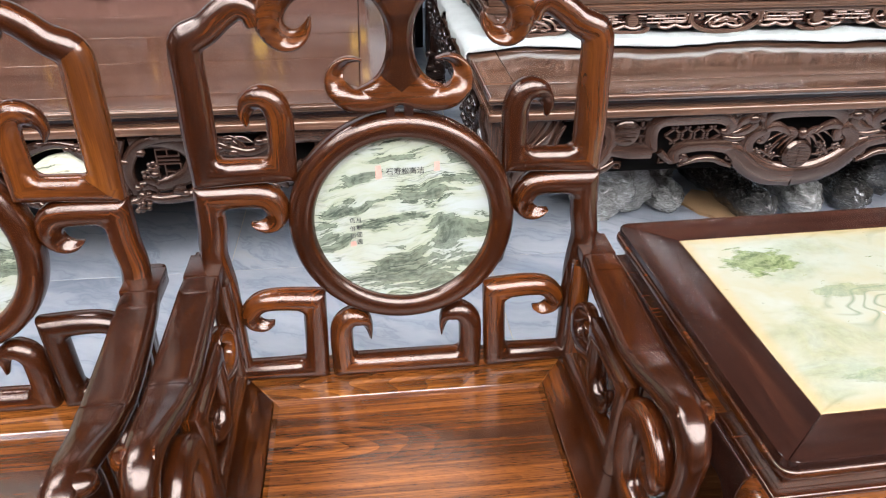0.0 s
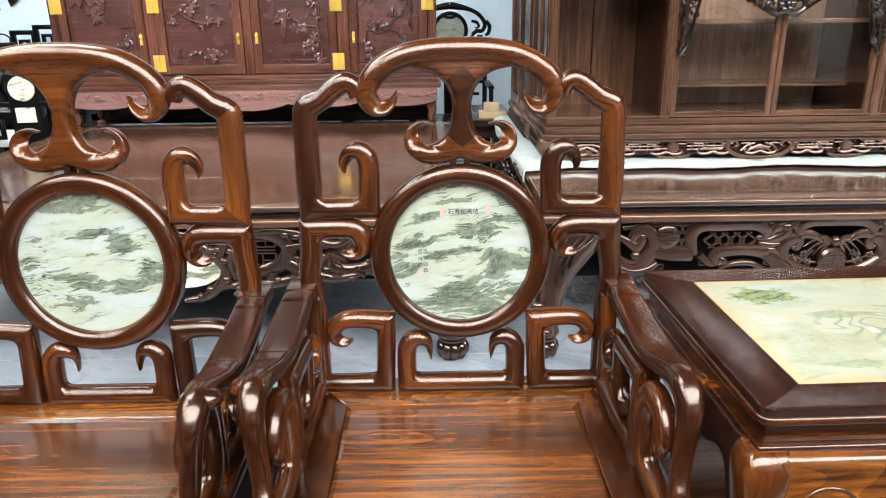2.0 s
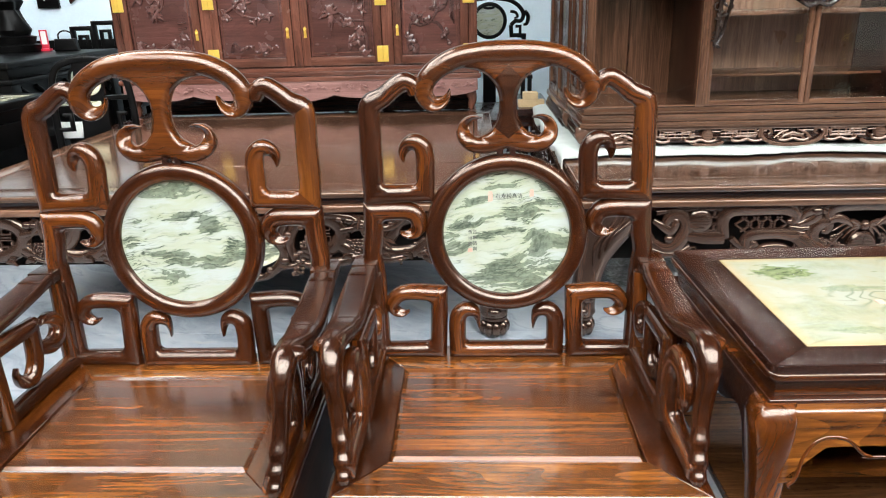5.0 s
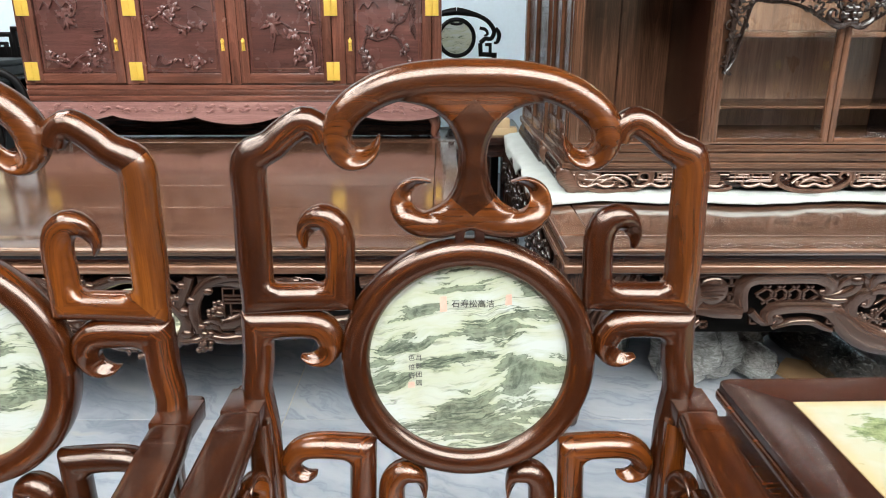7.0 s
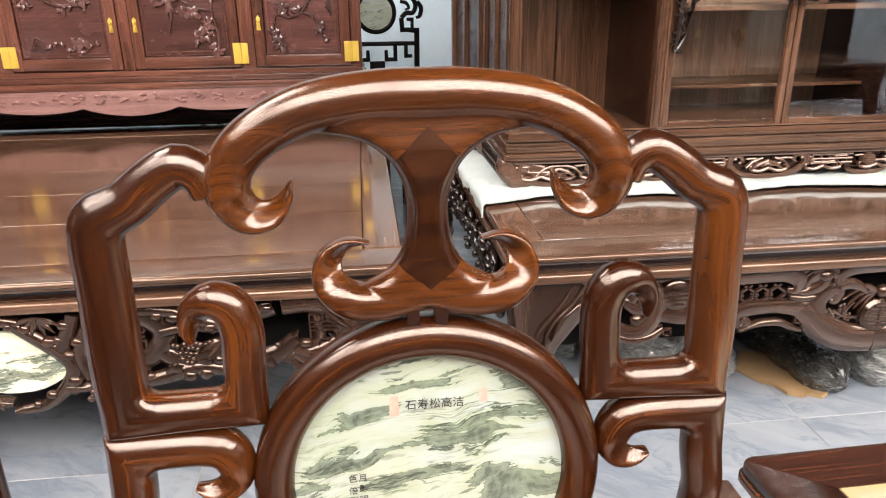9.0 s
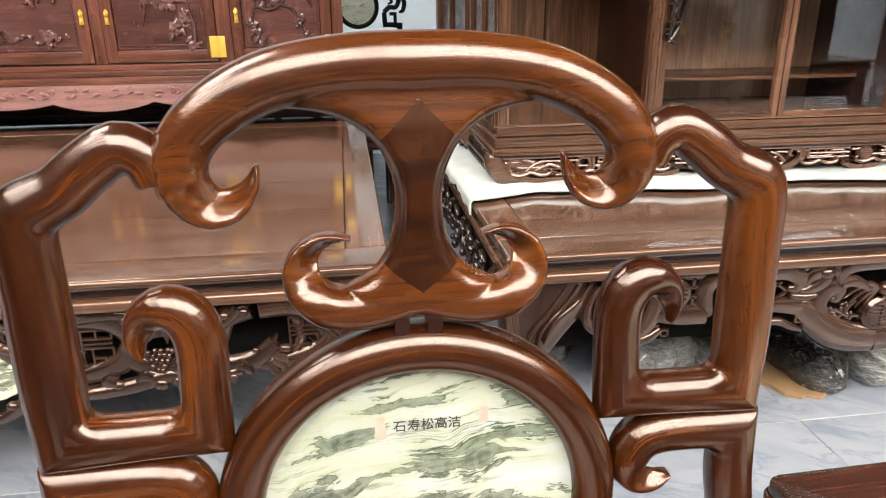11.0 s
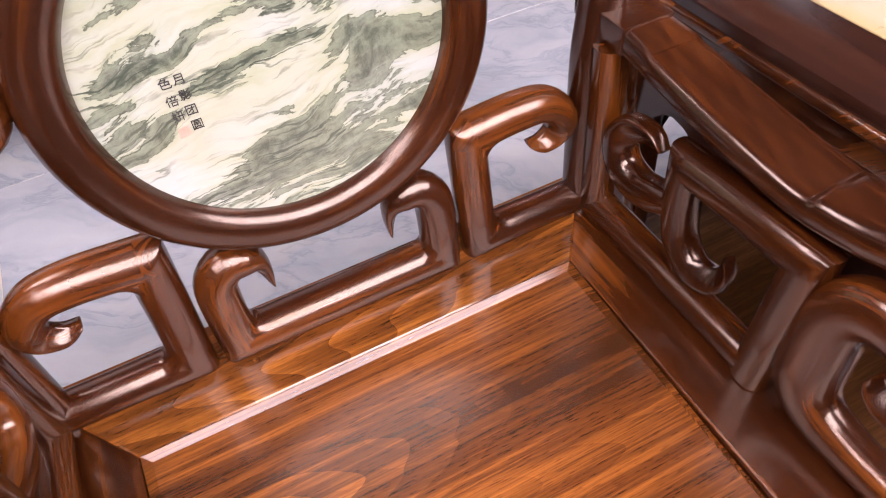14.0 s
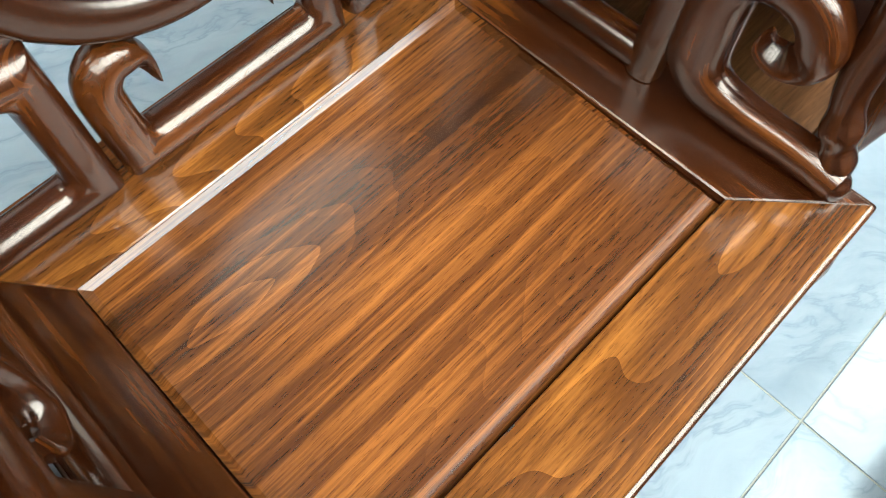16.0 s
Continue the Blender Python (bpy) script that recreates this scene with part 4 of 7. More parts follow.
    for s in (-1, 1):
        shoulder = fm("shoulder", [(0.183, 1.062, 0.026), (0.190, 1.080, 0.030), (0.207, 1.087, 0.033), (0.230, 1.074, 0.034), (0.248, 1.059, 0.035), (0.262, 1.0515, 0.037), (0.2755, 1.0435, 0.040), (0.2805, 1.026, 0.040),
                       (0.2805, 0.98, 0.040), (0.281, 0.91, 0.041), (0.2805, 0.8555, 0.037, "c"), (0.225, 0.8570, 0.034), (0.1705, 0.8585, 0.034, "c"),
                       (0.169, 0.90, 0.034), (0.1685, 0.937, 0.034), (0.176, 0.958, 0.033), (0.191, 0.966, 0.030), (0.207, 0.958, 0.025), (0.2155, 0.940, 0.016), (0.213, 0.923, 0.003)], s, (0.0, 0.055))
        # right post: golden board on the plain chair, painted light on the inscribed one
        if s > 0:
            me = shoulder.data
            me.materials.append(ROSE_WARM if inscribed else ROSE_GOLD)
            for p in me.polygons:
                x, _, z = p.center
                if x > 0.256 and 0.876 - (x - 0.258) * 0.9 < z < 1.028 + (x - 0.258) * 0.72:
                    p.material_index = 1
        fm("back_post", [(0.228, 0.772, 0.003), (0.213, 0.767, 0.016), (0.197, 0.771, 0.024), (0.1865, 0.787, 0.030), (0.191, 0.808, 0.034), (0.212, 0.8195, 0.035), (0.2835, 0.8195, 0.036, "c"),
                        (0.285, 0.77, 0.037), (0.290, 0.73, 0.036), (0.286, 0.70, 0.034), (0.280, 0.66, 0.031), (0.278, 0.577, 0.030), (0.277, 0.478, 0.031)], s, (0.060, 0.0))
        fm("lower_scroll", [(0.277, 0.498, 0.030), (0.215, 0.498, 0.030), (0.1515, 0.498, 0.033, "c"), (0.149, 0.56, 0.033), (0.1465, 0.631, 0.033, "c"), (0.20, 0.635, 0.031), (0.232, 0.631, 0.029),
                           (0.250, 0.612, 0.027), (0.246, 0.593, 0.022), (0.230, 0.585, 0.016), (0.214, 0.590, 0.004)], s, (0.0, 0.055))
    u = [(0.060, 0.546, 0.003), (0.0625, 0.570, 0.014), (0.071, 0.588, 0.024), (0.088, 0.594, 0.029), (0.104, 0.580, 0.032), (0.108, 0.555, 0.033), (0.108, 0.497, 0.033, "c"), (0.0, 0.497, 0.031)]
    fm("centre_scroll", [(-a[0], *a[1:]) for a in u[:-1]] + u[-2::-1], 1, (0.05, 0.05))
    # ring and marble
    R = 0.1526
    V, F, U = [], [], []
    segs, n = 18, 96
    for i in range(n):
        t = 2 * math.pi * i / n
        for j in range(segs):
            th = 2 * math.pi * j / segs
            c, s_ = math.cos(th), math.sin(th)
            rr = R + math.copysign(abs(c) ** 0.8, c) * 0.0198
            V.append(LZ(rr * math.cos(t), 0.7675 + rr * math.sin(t), math.copysign(abs(s_) ** 0.8, s_) * 0.023))
    for i in range(n):
        for j in range(segs):
            a, b, i2 = j, (j + 1) % segs, (i + 1) % n
            F.append((i * segs + a, i * segs + b, i2 * segs + b, i2 * segs + a))
            U.append(((i * 0.01, a * 0.006), (i * 0.01, (a + 1) * 0.006), ((i + 1) * 0.01, (a + 1) * 0.006), ((i + 1) * 0.01, a * 0.006)))
    fix_normals(finish("ring", V, F, U, ROSE, e))
    disc = turned("marble_roundel", [(0.0005, -0.007), (0.1375, -0.007), (0.1375, 0.007), (0.0005, 0.007)], marble, e, (0, 0, 0), "y", 72,
                  "round marble panel, cream with grey-green landscape veins")
    disc.matrix_basis = pose(0, -0.0013, 0.7675, -math.degrees(math.atan(LEAN)), 0, 0)
    for s in (-1, 1):
        part("peg", box(s * 0.013 - 0.006, s * 0.013 + 0.006, -0.010, 0.016, 0.930, 0.952, 0.002), ROSE_DARK, e)
    if inscribed:
        up = pose(0, 0, 0, 90, 0, 0)
        y = -0.0074
        for ch, x in zip("石寿松高洁", (-0.0185, -0.0067, 0.0047, 0.0160, 0.0275)):
            letters(ch, 0.0115, INK, disc, Matrix.Translation((x + 0.001, y, 0.0815)) @ up, "character", "brushed black character")
        for ch, z in zip("月影团圆", (0.0045, -0.0080, -0.0205, -0.0330)):
            letters(ch, 0.0092, INK, disc, Matrix.Translation((-0.0670, y, z)) @ up, "character", "brushed black character")
        for ch, z in zip("色倍妍", (0.0040, -0.0100, -0.0225)):
            letters(ch, 0.0092, INK, disc, Matrix.Translation((-0.0770, y, z)) @ up, "character", "brushed black character")
        for x, z, w, h in ((-0.0335, 0.0815, 0.0095, 0.022), (0.0530, 0.0875, 0.0085, 0.0155), (-0.0770, -0.0355, 0.009, 0.009)):
            pts = [(x - w / 2, z - h / 2), (x + w / 2, z - h / 2 + 0.001), (x + w / 2 - 0.001, z + h / 2), (x - w / 2 + 0.0005, z + h / 2 - 0.001)]
            part("seal_mark", prism(pts, -0.0073, -0.0071, XZ, 0), SEAL, disc, "faded red seal stamp")

    # seat: mitred frame and raised panel
    ox, oy0, oy1, ix, iy0, iy1, zt = 0.306, -0.500, 0.030, 0.2225, -0.408, -0.079, 0.484
    th = 0.034
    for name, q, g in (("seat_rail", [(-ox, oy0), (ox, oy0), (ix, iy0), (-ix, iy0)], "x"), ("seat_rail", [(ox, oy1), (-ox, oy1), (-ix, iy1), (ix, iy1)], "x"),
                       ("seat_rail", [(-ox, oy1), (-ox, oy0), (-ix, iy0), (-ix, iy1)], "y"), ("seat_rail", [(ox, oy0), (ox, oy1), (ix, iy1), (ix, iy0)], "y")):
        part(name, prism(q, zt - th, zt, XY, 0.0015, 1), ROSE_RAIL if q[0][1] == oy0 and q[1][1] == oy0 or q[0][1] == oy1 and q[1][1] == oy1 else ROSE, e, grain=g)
    # rounded nosing round the frame
    for a in ([(-ox, oy0), (ox, oy0)], [(-ox, oy0), (-ox, oy1)], [(ox, oy0), (ox, oy1)]):
        (xa, ya), (xb, yb) = a
        bm = box(min(xa, xb) - 0.006, max(xa, xb) + 0.006, min(ya, yb) - 0.006, max(ya, yb) + (0.006 if ya == yb else 0.0), zt - 0.0185, zt - 0.0025, 0.0055, 3)
        part("nosing", bm, ROSE, e, grain="x" if ya == yb else "y")
    bm = bmesh.new()
    g = 0.0014
    lo = [bm.verts.new(p) for p in ((-ix + g, iy0 + g, zt - 0.012), (ix - g, iy0 + g, zt - 0.012), (ix - g, iy1 - g, zt - 0.012), (-ix + g, iy1 - g, zt - 0.012))]
    mid = [bm.verts.new((v.co.x, v.co.y, zt - (0.0003 if v.co.y > -0.2 else 0.0116))) for v in lo]
    k, kf, kb = 0.008, 0.015, 0.0075
    top = [bm.verts.new((v.co.x - math.copysign(k, v.co.x), v.co.y - (kb if v.co.y > -0.2 else -kf), zt + (-0.0042 if v.co.y > -0.2 else -0.0010))) for v in lo]
    for a, b in ((lo, mid), (mid, top)):
        for i in range(4):
            bm.faces.new((a[i], a[(i + 1) % 4], b[(i + 1) % 4], b[i]))
    bm.faces.new(top)
    part("seat_panel", bm, ROSE_SEAT, e, "figured rosewood seat panel, dished towards its bevelled back", "x", 20)
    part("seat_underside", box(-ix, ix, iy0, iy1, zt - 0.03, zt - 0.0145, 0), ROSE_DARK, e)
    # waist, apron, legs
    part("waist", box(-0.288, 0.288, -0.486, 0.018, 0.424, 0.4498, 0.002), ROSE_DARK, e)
    side = [(-0.27, 0.449), (0.27, 0.449), (0.27, 0.385), (0.22, 0.345), (0.19, 0.352), (0.165, 0.368), (0.12, 0.372), (-0.12, 0.372), (-0.165, 0.368), (-0.19, 0.352), (-0.22, 0.345), (-0.27, 0.385)]
    # front and back aprons in the brighter wood, for light on their round tops
    for y in (-0.492, 0.012):
        part("apron", prism(side, y - 0.018, y + 0.018, XZ, 0.013, 4), ROSE_WARM, e)
    # side aprons darkened and deepened to stand in for the shade between chairs
    for x in (-0.290, 0.290):
        yz = [(-0.24 + a * 0.84, b if b > 0.40 else b - 0.10) for a, b in side]
        part("apron", prism(yz, x - 0.014, x + 0.014, YZ, 0.008, 3), ROSE_SHADE, e, "side apron darkened for the shade between the chairs", "y")
    for sx in (-1, 1):
        for yy, sy in ((-0.472, -1), (-0.008, 1)):
            V, F, U = [], [], []
            prof = [(0.448, -0.004, 0.056), (0.436, 0.006, 0.064), (0.40, 0.012, 0.066), (0.36, 0.014, 0.060), (0.30, 0.004, 0.052), (0.2, -0.006, 0.044), (0.1, -0.008, 0.040), (0.05, 0.0, 0.046), (0.02, 0.006, 0.056), (0.0, 0.006, 0.054)]
            for z, o, w in prof:
                cx, cy = sx * (0.272 + o), yy + sy * o
                for j in range(12):
                    t = 2 * math.pi * j / 12
                    c, s_ = math.cos(t), math.sin(t)
                    V.append((cx + math.copysign(abs(c) ** 0.5, c) * w / 2, cy + math.copysign(abs(s_) ** 0.5, s_) * w / 2, z))
            for i in range(len(prof) - 1):
                for j in range(12):
                    q = (i * 12 + j, i * 12 + (j + 1) % 12, (i + 1) * 12 + (j + 1) % 12, (i + 1) * 12 + j)
                    F.append(q)
                    U.append(tuple((V[k][2], V[k][0] + V[k][1]) for k in q))
            F += [tuple(range(12))[::-1], tuple((len(prof) - 1) * 12 + j for j in range(12))]
            U += [tuple((V[k][0], V[k][1]) for k in q) for q in F[-2:]]
            fix_normals(finish("leg", V, F, U, ROSE, e))

    # arms
    for s in (-1, 1):
        arm_bow(e, s)
        part("arm_collar", box(s * 0.3025 - 0.0265, s * 0.3025 + 0.0265, -0.052, 0.010, 0.690, 0.7162, 0.002, 2), ROSE_JOINT, e, grain="y")
        flat = lambda a, b, c, s=s: (s * c, a, b)
        V, F, U = rail([(0.292, -0.384, 0.030), (0.308, -0.386, 0.036), (0.319, -0.384, 0.037), (0.328, -0.380, 0.034), (0.335, -0.376, 0.027), (0.339, -0.374, 0.017), (0.3405, -0.373, 0.003)], 0.036, lambda a, b, c, s=s: (s * a, b, 0.699 + c * 0.86 - 0.10 * max(0.0, a - 0.31)), 0.0, 2.0, 28, 0.003, False, 0.1)
        fix_normals(finish("arm_knob", V, F, U, ROSE, e))
        lat = dict(expo=2.4, scoop=(0.0, 0.065))
        member("arm_lattice", [(-0.030, 0.688, 0.030), (-0.032, 0.60, 0.032), (-0.034, 0.501, 0.034, "c"), (-0.15, 0.501, 0.033), (-0.262, 0.501, 0.033)], 0.034, flat, ROSE, e, 0.284, 2.4)
        member("arm_lattice", [(-0.270, 0.486, 0.036), (-0.273, 0.56, 0.036), (-0.276, 0.643, 0.037, "c"), (-0.21, 0.641, 0.035), (-0.147, 0.637, 0.034, "c"), (-0.149, 0.590, 0.033), (-0.157, 0.557, 0.032), (-0.178, 0.537, 0.031),
                               (-0.202, 0.543, 0.026), (-0.212, 0.561, 0.016), (-0.209, 0.577, 0.006)], 0.034, flat, ROSE, e, 0.284, **lat)
        member("arm_lattice", [(-0.150, 0.592, 0.022), (-0.125, 0.580, 0.031), (-0.095, 0.571, 0.034), (-0.069, 0.579, 0.034), (-0.059, 0.602, 0.032), (-0.073, 0.624, 0.028), (-0.098, 0.631, 0.020), (-0.114, 0.625, 0.006)],
               0.034, flat, ROSE, e, 0.284, **lat)
        member("arm_lattice", [(-0.466, 0.503, 0.032), (-0.425, 0.508, 0.036), (-0.370, 0.508, 0.040), (-0.332, 0.514, 0.048), (-0.312, 0.535, 0.054), (-0.308, 0.578, 0.054), (-0.310, 0.618, 0.052), (-0.325, 0.640, 0.047),
                               (-0.352, 0.645, 0.042), (-0.378, 0.636, 0.040), (-0.393, 0.614, 0.039), (-0.389, 0.592, 0.035), (-0.373, 0.580, 0.029), (-0.357, 0.584, 0.020), (-0.353, 0.595, 0.006)], 0.040, flat, ROSE, e, 0.286, **lat)
    return e


armchair(0.0, 0.0, MARBLE_A, True, "polished rosewood armchair, inscribed round marble panel in its back")
armchair(-0.688, -0.030, MARBLE_B, False, "polished rosewood armchair, plain round marble panel in its back")


# ---- side table ----
def side_table():
    e = empty("side_table", (0.378, -0.200, 0), 1.3, label="dark rosewood side table with inset cream marble top", category="side table")
    L, y0, y1 = 0.90, -0.268, 0.264
    zt = 0.700
    mx0, mx1, my0, my1 = 0.081, L - 0.081, -0.203, 0.199
    r = 0.016

    def turn(cx, cy, a0, a1, rad=r):
        return [(cx + rad * math.cos(radians(a0 + (a1 - a0) * k / 4)), cy + rad * math.sin(radians(a0 + (a1 - a0) * k / 4))) for k in range(5)]
    xa, xb, ya, yb = r, L - r, y0 + r, y1 - r
    for q, g in ((turn(xa, ya, 225, 270) + turn(xb, ya, 270, 315) + [(mx1, my0), (mx0, my0)], "x"), (turn(xb, yb, 45, 90) + turn(xa, yb, 90, 135) + [(mx0, my1), (mx1, my1)], "x"),
                 (turn(xa, yb, 135, 180) + turn(xa, ya, 180, 225) + [(mx0, my0), (mx0, my1)], "y"), (turn(xb, ya, -45, 0) + turn(xb, yb, 0, 45) + [(mx1, my1), (mx1, my0)], "y")):
        part("top_rail", prism(q, zt - 0.020, zt, XY, 0.0025, 2), ROSE_DARK, e, grain=g)
    rim = sum((turn(cx, cy, a0, a0 + 90, r + 0.004) for cx, cy, a0 in ((xa, ya, 180), (xb, ya, 270), (xb, yb, 0), (xa, yb, 90))), [])
    part("bead", prism(rim, zt - 0.026, zt - 0.013, XY, 0.005, 3), ROSE, e)
    part("marble_inset", box(mx0 + 0.001, mx1 - 0.001, my0 + 0.001, my1 - 0.001, zt - 0.012, zt - 0.0005, 0.0008, 1), MARBLE_T, e, "cream and green veined marble inset")
    part("waist", box(0.014, L - 0.014, y0 + 0.014, y1 - 0.014, 0.640, zt - 0.026, 0.002), ROSE, e)
    part("collar", box(0.002, L - 0.002, y0 + 0.002, y1 - 0.002, 0.631, 0.640, 0.004, 3), ROSE, e)

    ARCH = [(0.052, 0.490), (0.055, 0.512), (0.058, 0.540), (0.067, 0.563), (0.082, 0.578), (0.099, 0.583), (0.118, 0.580), (0.131, 0.573), (0.145, 0.558), (0.155, 0.550), (0.170, 0.545)]

    def arch(l):
        p = [(0.030, 0.490), (0.030, 0.632), (l - 0.030, 0.632), (l - 0.030, 0.490)]
        left = ARCH
        return p + [(l - a, b) for a, b in left] + left[::-1]
    # golden long aprons are brightened as lit, end aprons darkened as the shaded sides
    for y, side in ((y0 + 0.006, -1), (y1 - 0.006, 1)):
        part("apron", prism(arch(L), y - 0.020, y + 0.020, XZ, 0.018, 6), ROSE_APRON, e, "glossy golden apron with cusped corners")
        bead = [(0.046, 0.486, 0.003), (0.044, 0.493, 0.005), (0.050, 0.499, 0.006)] + [(a, b - 0.001, 0.007) for a, b in ARCH[1:]]
        member("apron_bead", bead + [(0.20, 0.544, 0.007)] + [(L - 0.20, 0.544, 0.007)] + [(L - a, b, w) for a, b, w in bead[::-1]], 0.008, XZ, ROSE, e, y + side * 0.0175, segs=10)
    d = y1 - y0
    for x in (0.010, L - 0.010):
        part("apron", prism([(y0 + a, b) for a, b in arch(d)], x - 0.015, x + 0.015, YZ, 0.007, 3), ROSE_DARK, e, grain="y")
    for cx, sx in ((0.022, -1), (L - 0.022, 1)):
        for cy, sy in ((y0 + 0.022, -1), (y1 - 0.022, 1)):
            V, F, U = [], [], []
            prof = [(0.634, 0.0, 0.05), (0.626, 0.006, 0.060), (0.608, 0.009, 0.066), (0.58, 0.008, 0.064), (0.53, 0.004, 0.058), (0.47, 0.0, 0.050), (0.40, -0.004, 0.043), (0.25, -0.008, 0.037), (0.10, -0.008, 0.036), (0.05, 0.0, 0.048), (0.015, 0.006, 0.056), (0.0, 0.006, 0.052)]
            for z, o, w in prof:
                for j in range(16):
                    t = 2 * math.pi * j / 16
                    c, s_ = math.cos(t), math.sin(t)
                    V.append((cx + sx * o + math.copysign(abs(c) ** 0.4, c) * w / 2, cy + sy * o + math.copysign(abs(s_) ** 0.4, s_) * w / 2, z))
            for i in range(len(prof) - 1):
                for j in range(16):
                    q = (i * 16 + j, i * 16 + (j + 1) % 16, (i + 1) * 16 + (j + 1) % 16, (i + 1) * 16 + j)
                    F.append(q)
                    U.append(tuple((V[k][2], V[k][0] + V[k][1]) for k in q))
            F += [tuple(range(16))[::-1], tuple((len(prof) - 1) * 16 + j for j in range(16))]
            U += [tuple((V[k][0], V[k][1]) for k in q) for q in F[-2:]]
            # legs in the brighter wood: their broad sheen put into the colour
            fix_normals(finish("leg", V, F, U, ROSE_WARM, e))
    part("shelf", box(0.02, L - 0.02, y0 + 0.02, y1 - 0.02, 0.325, 0.348, 0.004), ROSE_SHELF, e, "lower golden brown rosewood shelf")
    part("shelf_rail", box(0.045, L - 0.045, y0 + 0.002, y0 + 0.0195, 0.31, 0.352, 0.004), ROSE, e)
    # unreadable writing on the marble
    m = [c for c in e.children if c.name.startswith("marble_inset")][0]
    for x, y in ((0.314, -0.036), (0.343, -0.037), (0.372, -0.038), (0.401, -0.039), (0.430, -0.040), (0.304, -0.081), (0.343, -0.080), (0.384, -0.079), (0.424, -0.078)):
        part("character_bar", box(x, x + 0.011, y, y + 0.005, zt - 0.0004, zt + 0.0001, 0), INK, m)
    part("seal_mark", box(0.285, 0.299, -0.046, -0.026, zt - 0.0004, zt + 0.0001, 0), SEAL, m, "faded red seal stamp")
    return e


side_table()


def tea_table():
    """Unseen low table before the chairs, added to darken floor reflections and bounce."""
    e = empty("tea_table", (-0.35, -1.25, 0), label="unseen low dark table added to darken reflections on the armchairs", category="tea table")
    part("top", box(-2.2, 2.2, -0.48, 0.36, 0.37, 0.41, 0.008, 3), ROSE_DARK, e)
    part("waist", box(-2.15, 2.15, -0.44, 0.32, 0.33, 0.37, 0.003), ROSE_DARK, e)
    for y in (-0.45, 0.33):
        part("apron", box(-2.12, 2.12, y - 0.014, y + 0.014, 0.26, 0.33, 0.006), ROSE_DARK, e)
    for x in (-2.1, 2.1):
        for y in (-0.40, 0.28):
            part("leg", box(x - 0.05, x + 0.05, y - 0.05, y + 0.05, 0, 0.33, 0.01), ROSE_DARK, e, "", "z")
    return e


tea_table()


# ---- large platform beds ----
def profile_rail(name, x0, x1, y0, y1, z0, z1, mat, e, r=0.008, grain="x", label=""):
    return part(name, box(x0, x1, y0, y1, z0, z1, r, 4), mat, e, label, grain)


def bed(x0, x1, y0, y1, label, top=WALNUT):
    e = empty("platform_bed", (x0, y0, 0), label=label, category="bed", group="platform beds")
    L, D = x1 - x0, y1 - y0
    # top frame and planks
    profile_rail("front_rail", 0, L, -0.022, 0.10, 0.585, 0.610, top, e)
    profile_rail("back_rail", 0, L, D - 0.10, D + 0.02, 0.585, 0.610, WALNUT, e)
    profile_rail("end_rail", 0, 0.10, 0.1005, D - 0.1005, 0.585, 0.610, WALNUT, e, grain="y")
    profile_rail("end_rail", L - 0.10, L, 0.1005, D - 0.1005, 0.585, 0.610, WALNUT, e, grain="y")
    n = 5
    for i in range(n):
        a = 0.1005 + (D - 0.201) * i / n
        b = 0.1005 + (D - 0.201) * (i + 1) / n
        part("plank", box(0.101, L - 0.101, a, b - 0.0008, 0.586, 0.6085, 0.0012, 1), top, e)
    part("bead", box(-0.004, L + 0.004, -0.029, -0.015, 0.594, 0.608, 0.0065, 3), WALNUT, e)
    part("waist", box(0.02, L - 0.02, 0.012, D - 0.012, 0.556, 0.5855, 0.002), ROSE_DARK, e)
    profile_rail("lower_moulding", 0, L, -0.016, D + 0.01, 0.528, 0.5565, WALNUT, e, 0.011)
    # black board stands in for the shade behind the pierced apron
    part("inner_board", box(0.10, L - 0.10, 0.10, 0.12, 0.30, 0.4995, 0), VOID, e, "black board standing in for shade under the bed")
    part("under_board", box(0.03, L - 0.03, 0.05, D - 0.05, 0.50, 0.528, 0), ROSE_DARK, e)
    # cabriole legs with clawed feet
    for cx, sx in ((0.085, -1), (L - 0.085, 1)):
        for cy, sy in ((0.07, -1), (D - 0.07, 1)):
            rows = [(cx - sx * 0.035, 0.53, 0.27), (cx - sx * 0.025, 0.47, 0.255), (cx - sx * 0.005, 0.40, 0.19), (cx + sx * 0.018, 0.32, 0.13), (cx + sx * 0.035, 0.22, 0.10), (cx + sx * 0.048, 0.14, 0.10),
                    (cx + sx * 0.052, 0.105, 0.115), (cx + sx * 0.052, 0.088, 0.10)]
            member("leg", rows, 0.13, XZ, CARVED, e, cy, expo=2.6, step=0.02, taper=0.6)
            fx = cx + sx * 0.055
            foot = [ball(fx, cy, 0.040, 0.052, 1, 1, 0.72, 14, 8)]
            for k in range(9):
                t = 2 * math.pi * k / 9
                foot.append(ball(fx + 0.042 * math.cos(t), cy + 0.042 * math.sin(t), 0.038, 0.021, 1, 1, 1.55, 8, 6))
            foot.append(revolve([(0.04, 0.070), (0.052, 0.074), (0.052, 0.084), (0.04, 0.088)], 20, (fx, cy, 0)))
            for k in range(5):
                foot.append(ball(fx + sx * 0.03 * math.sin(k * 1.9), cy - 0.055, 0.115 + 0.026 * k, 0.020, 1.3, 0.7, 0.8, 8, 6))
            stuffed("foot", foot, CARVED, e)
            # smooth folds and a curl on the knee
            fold = []
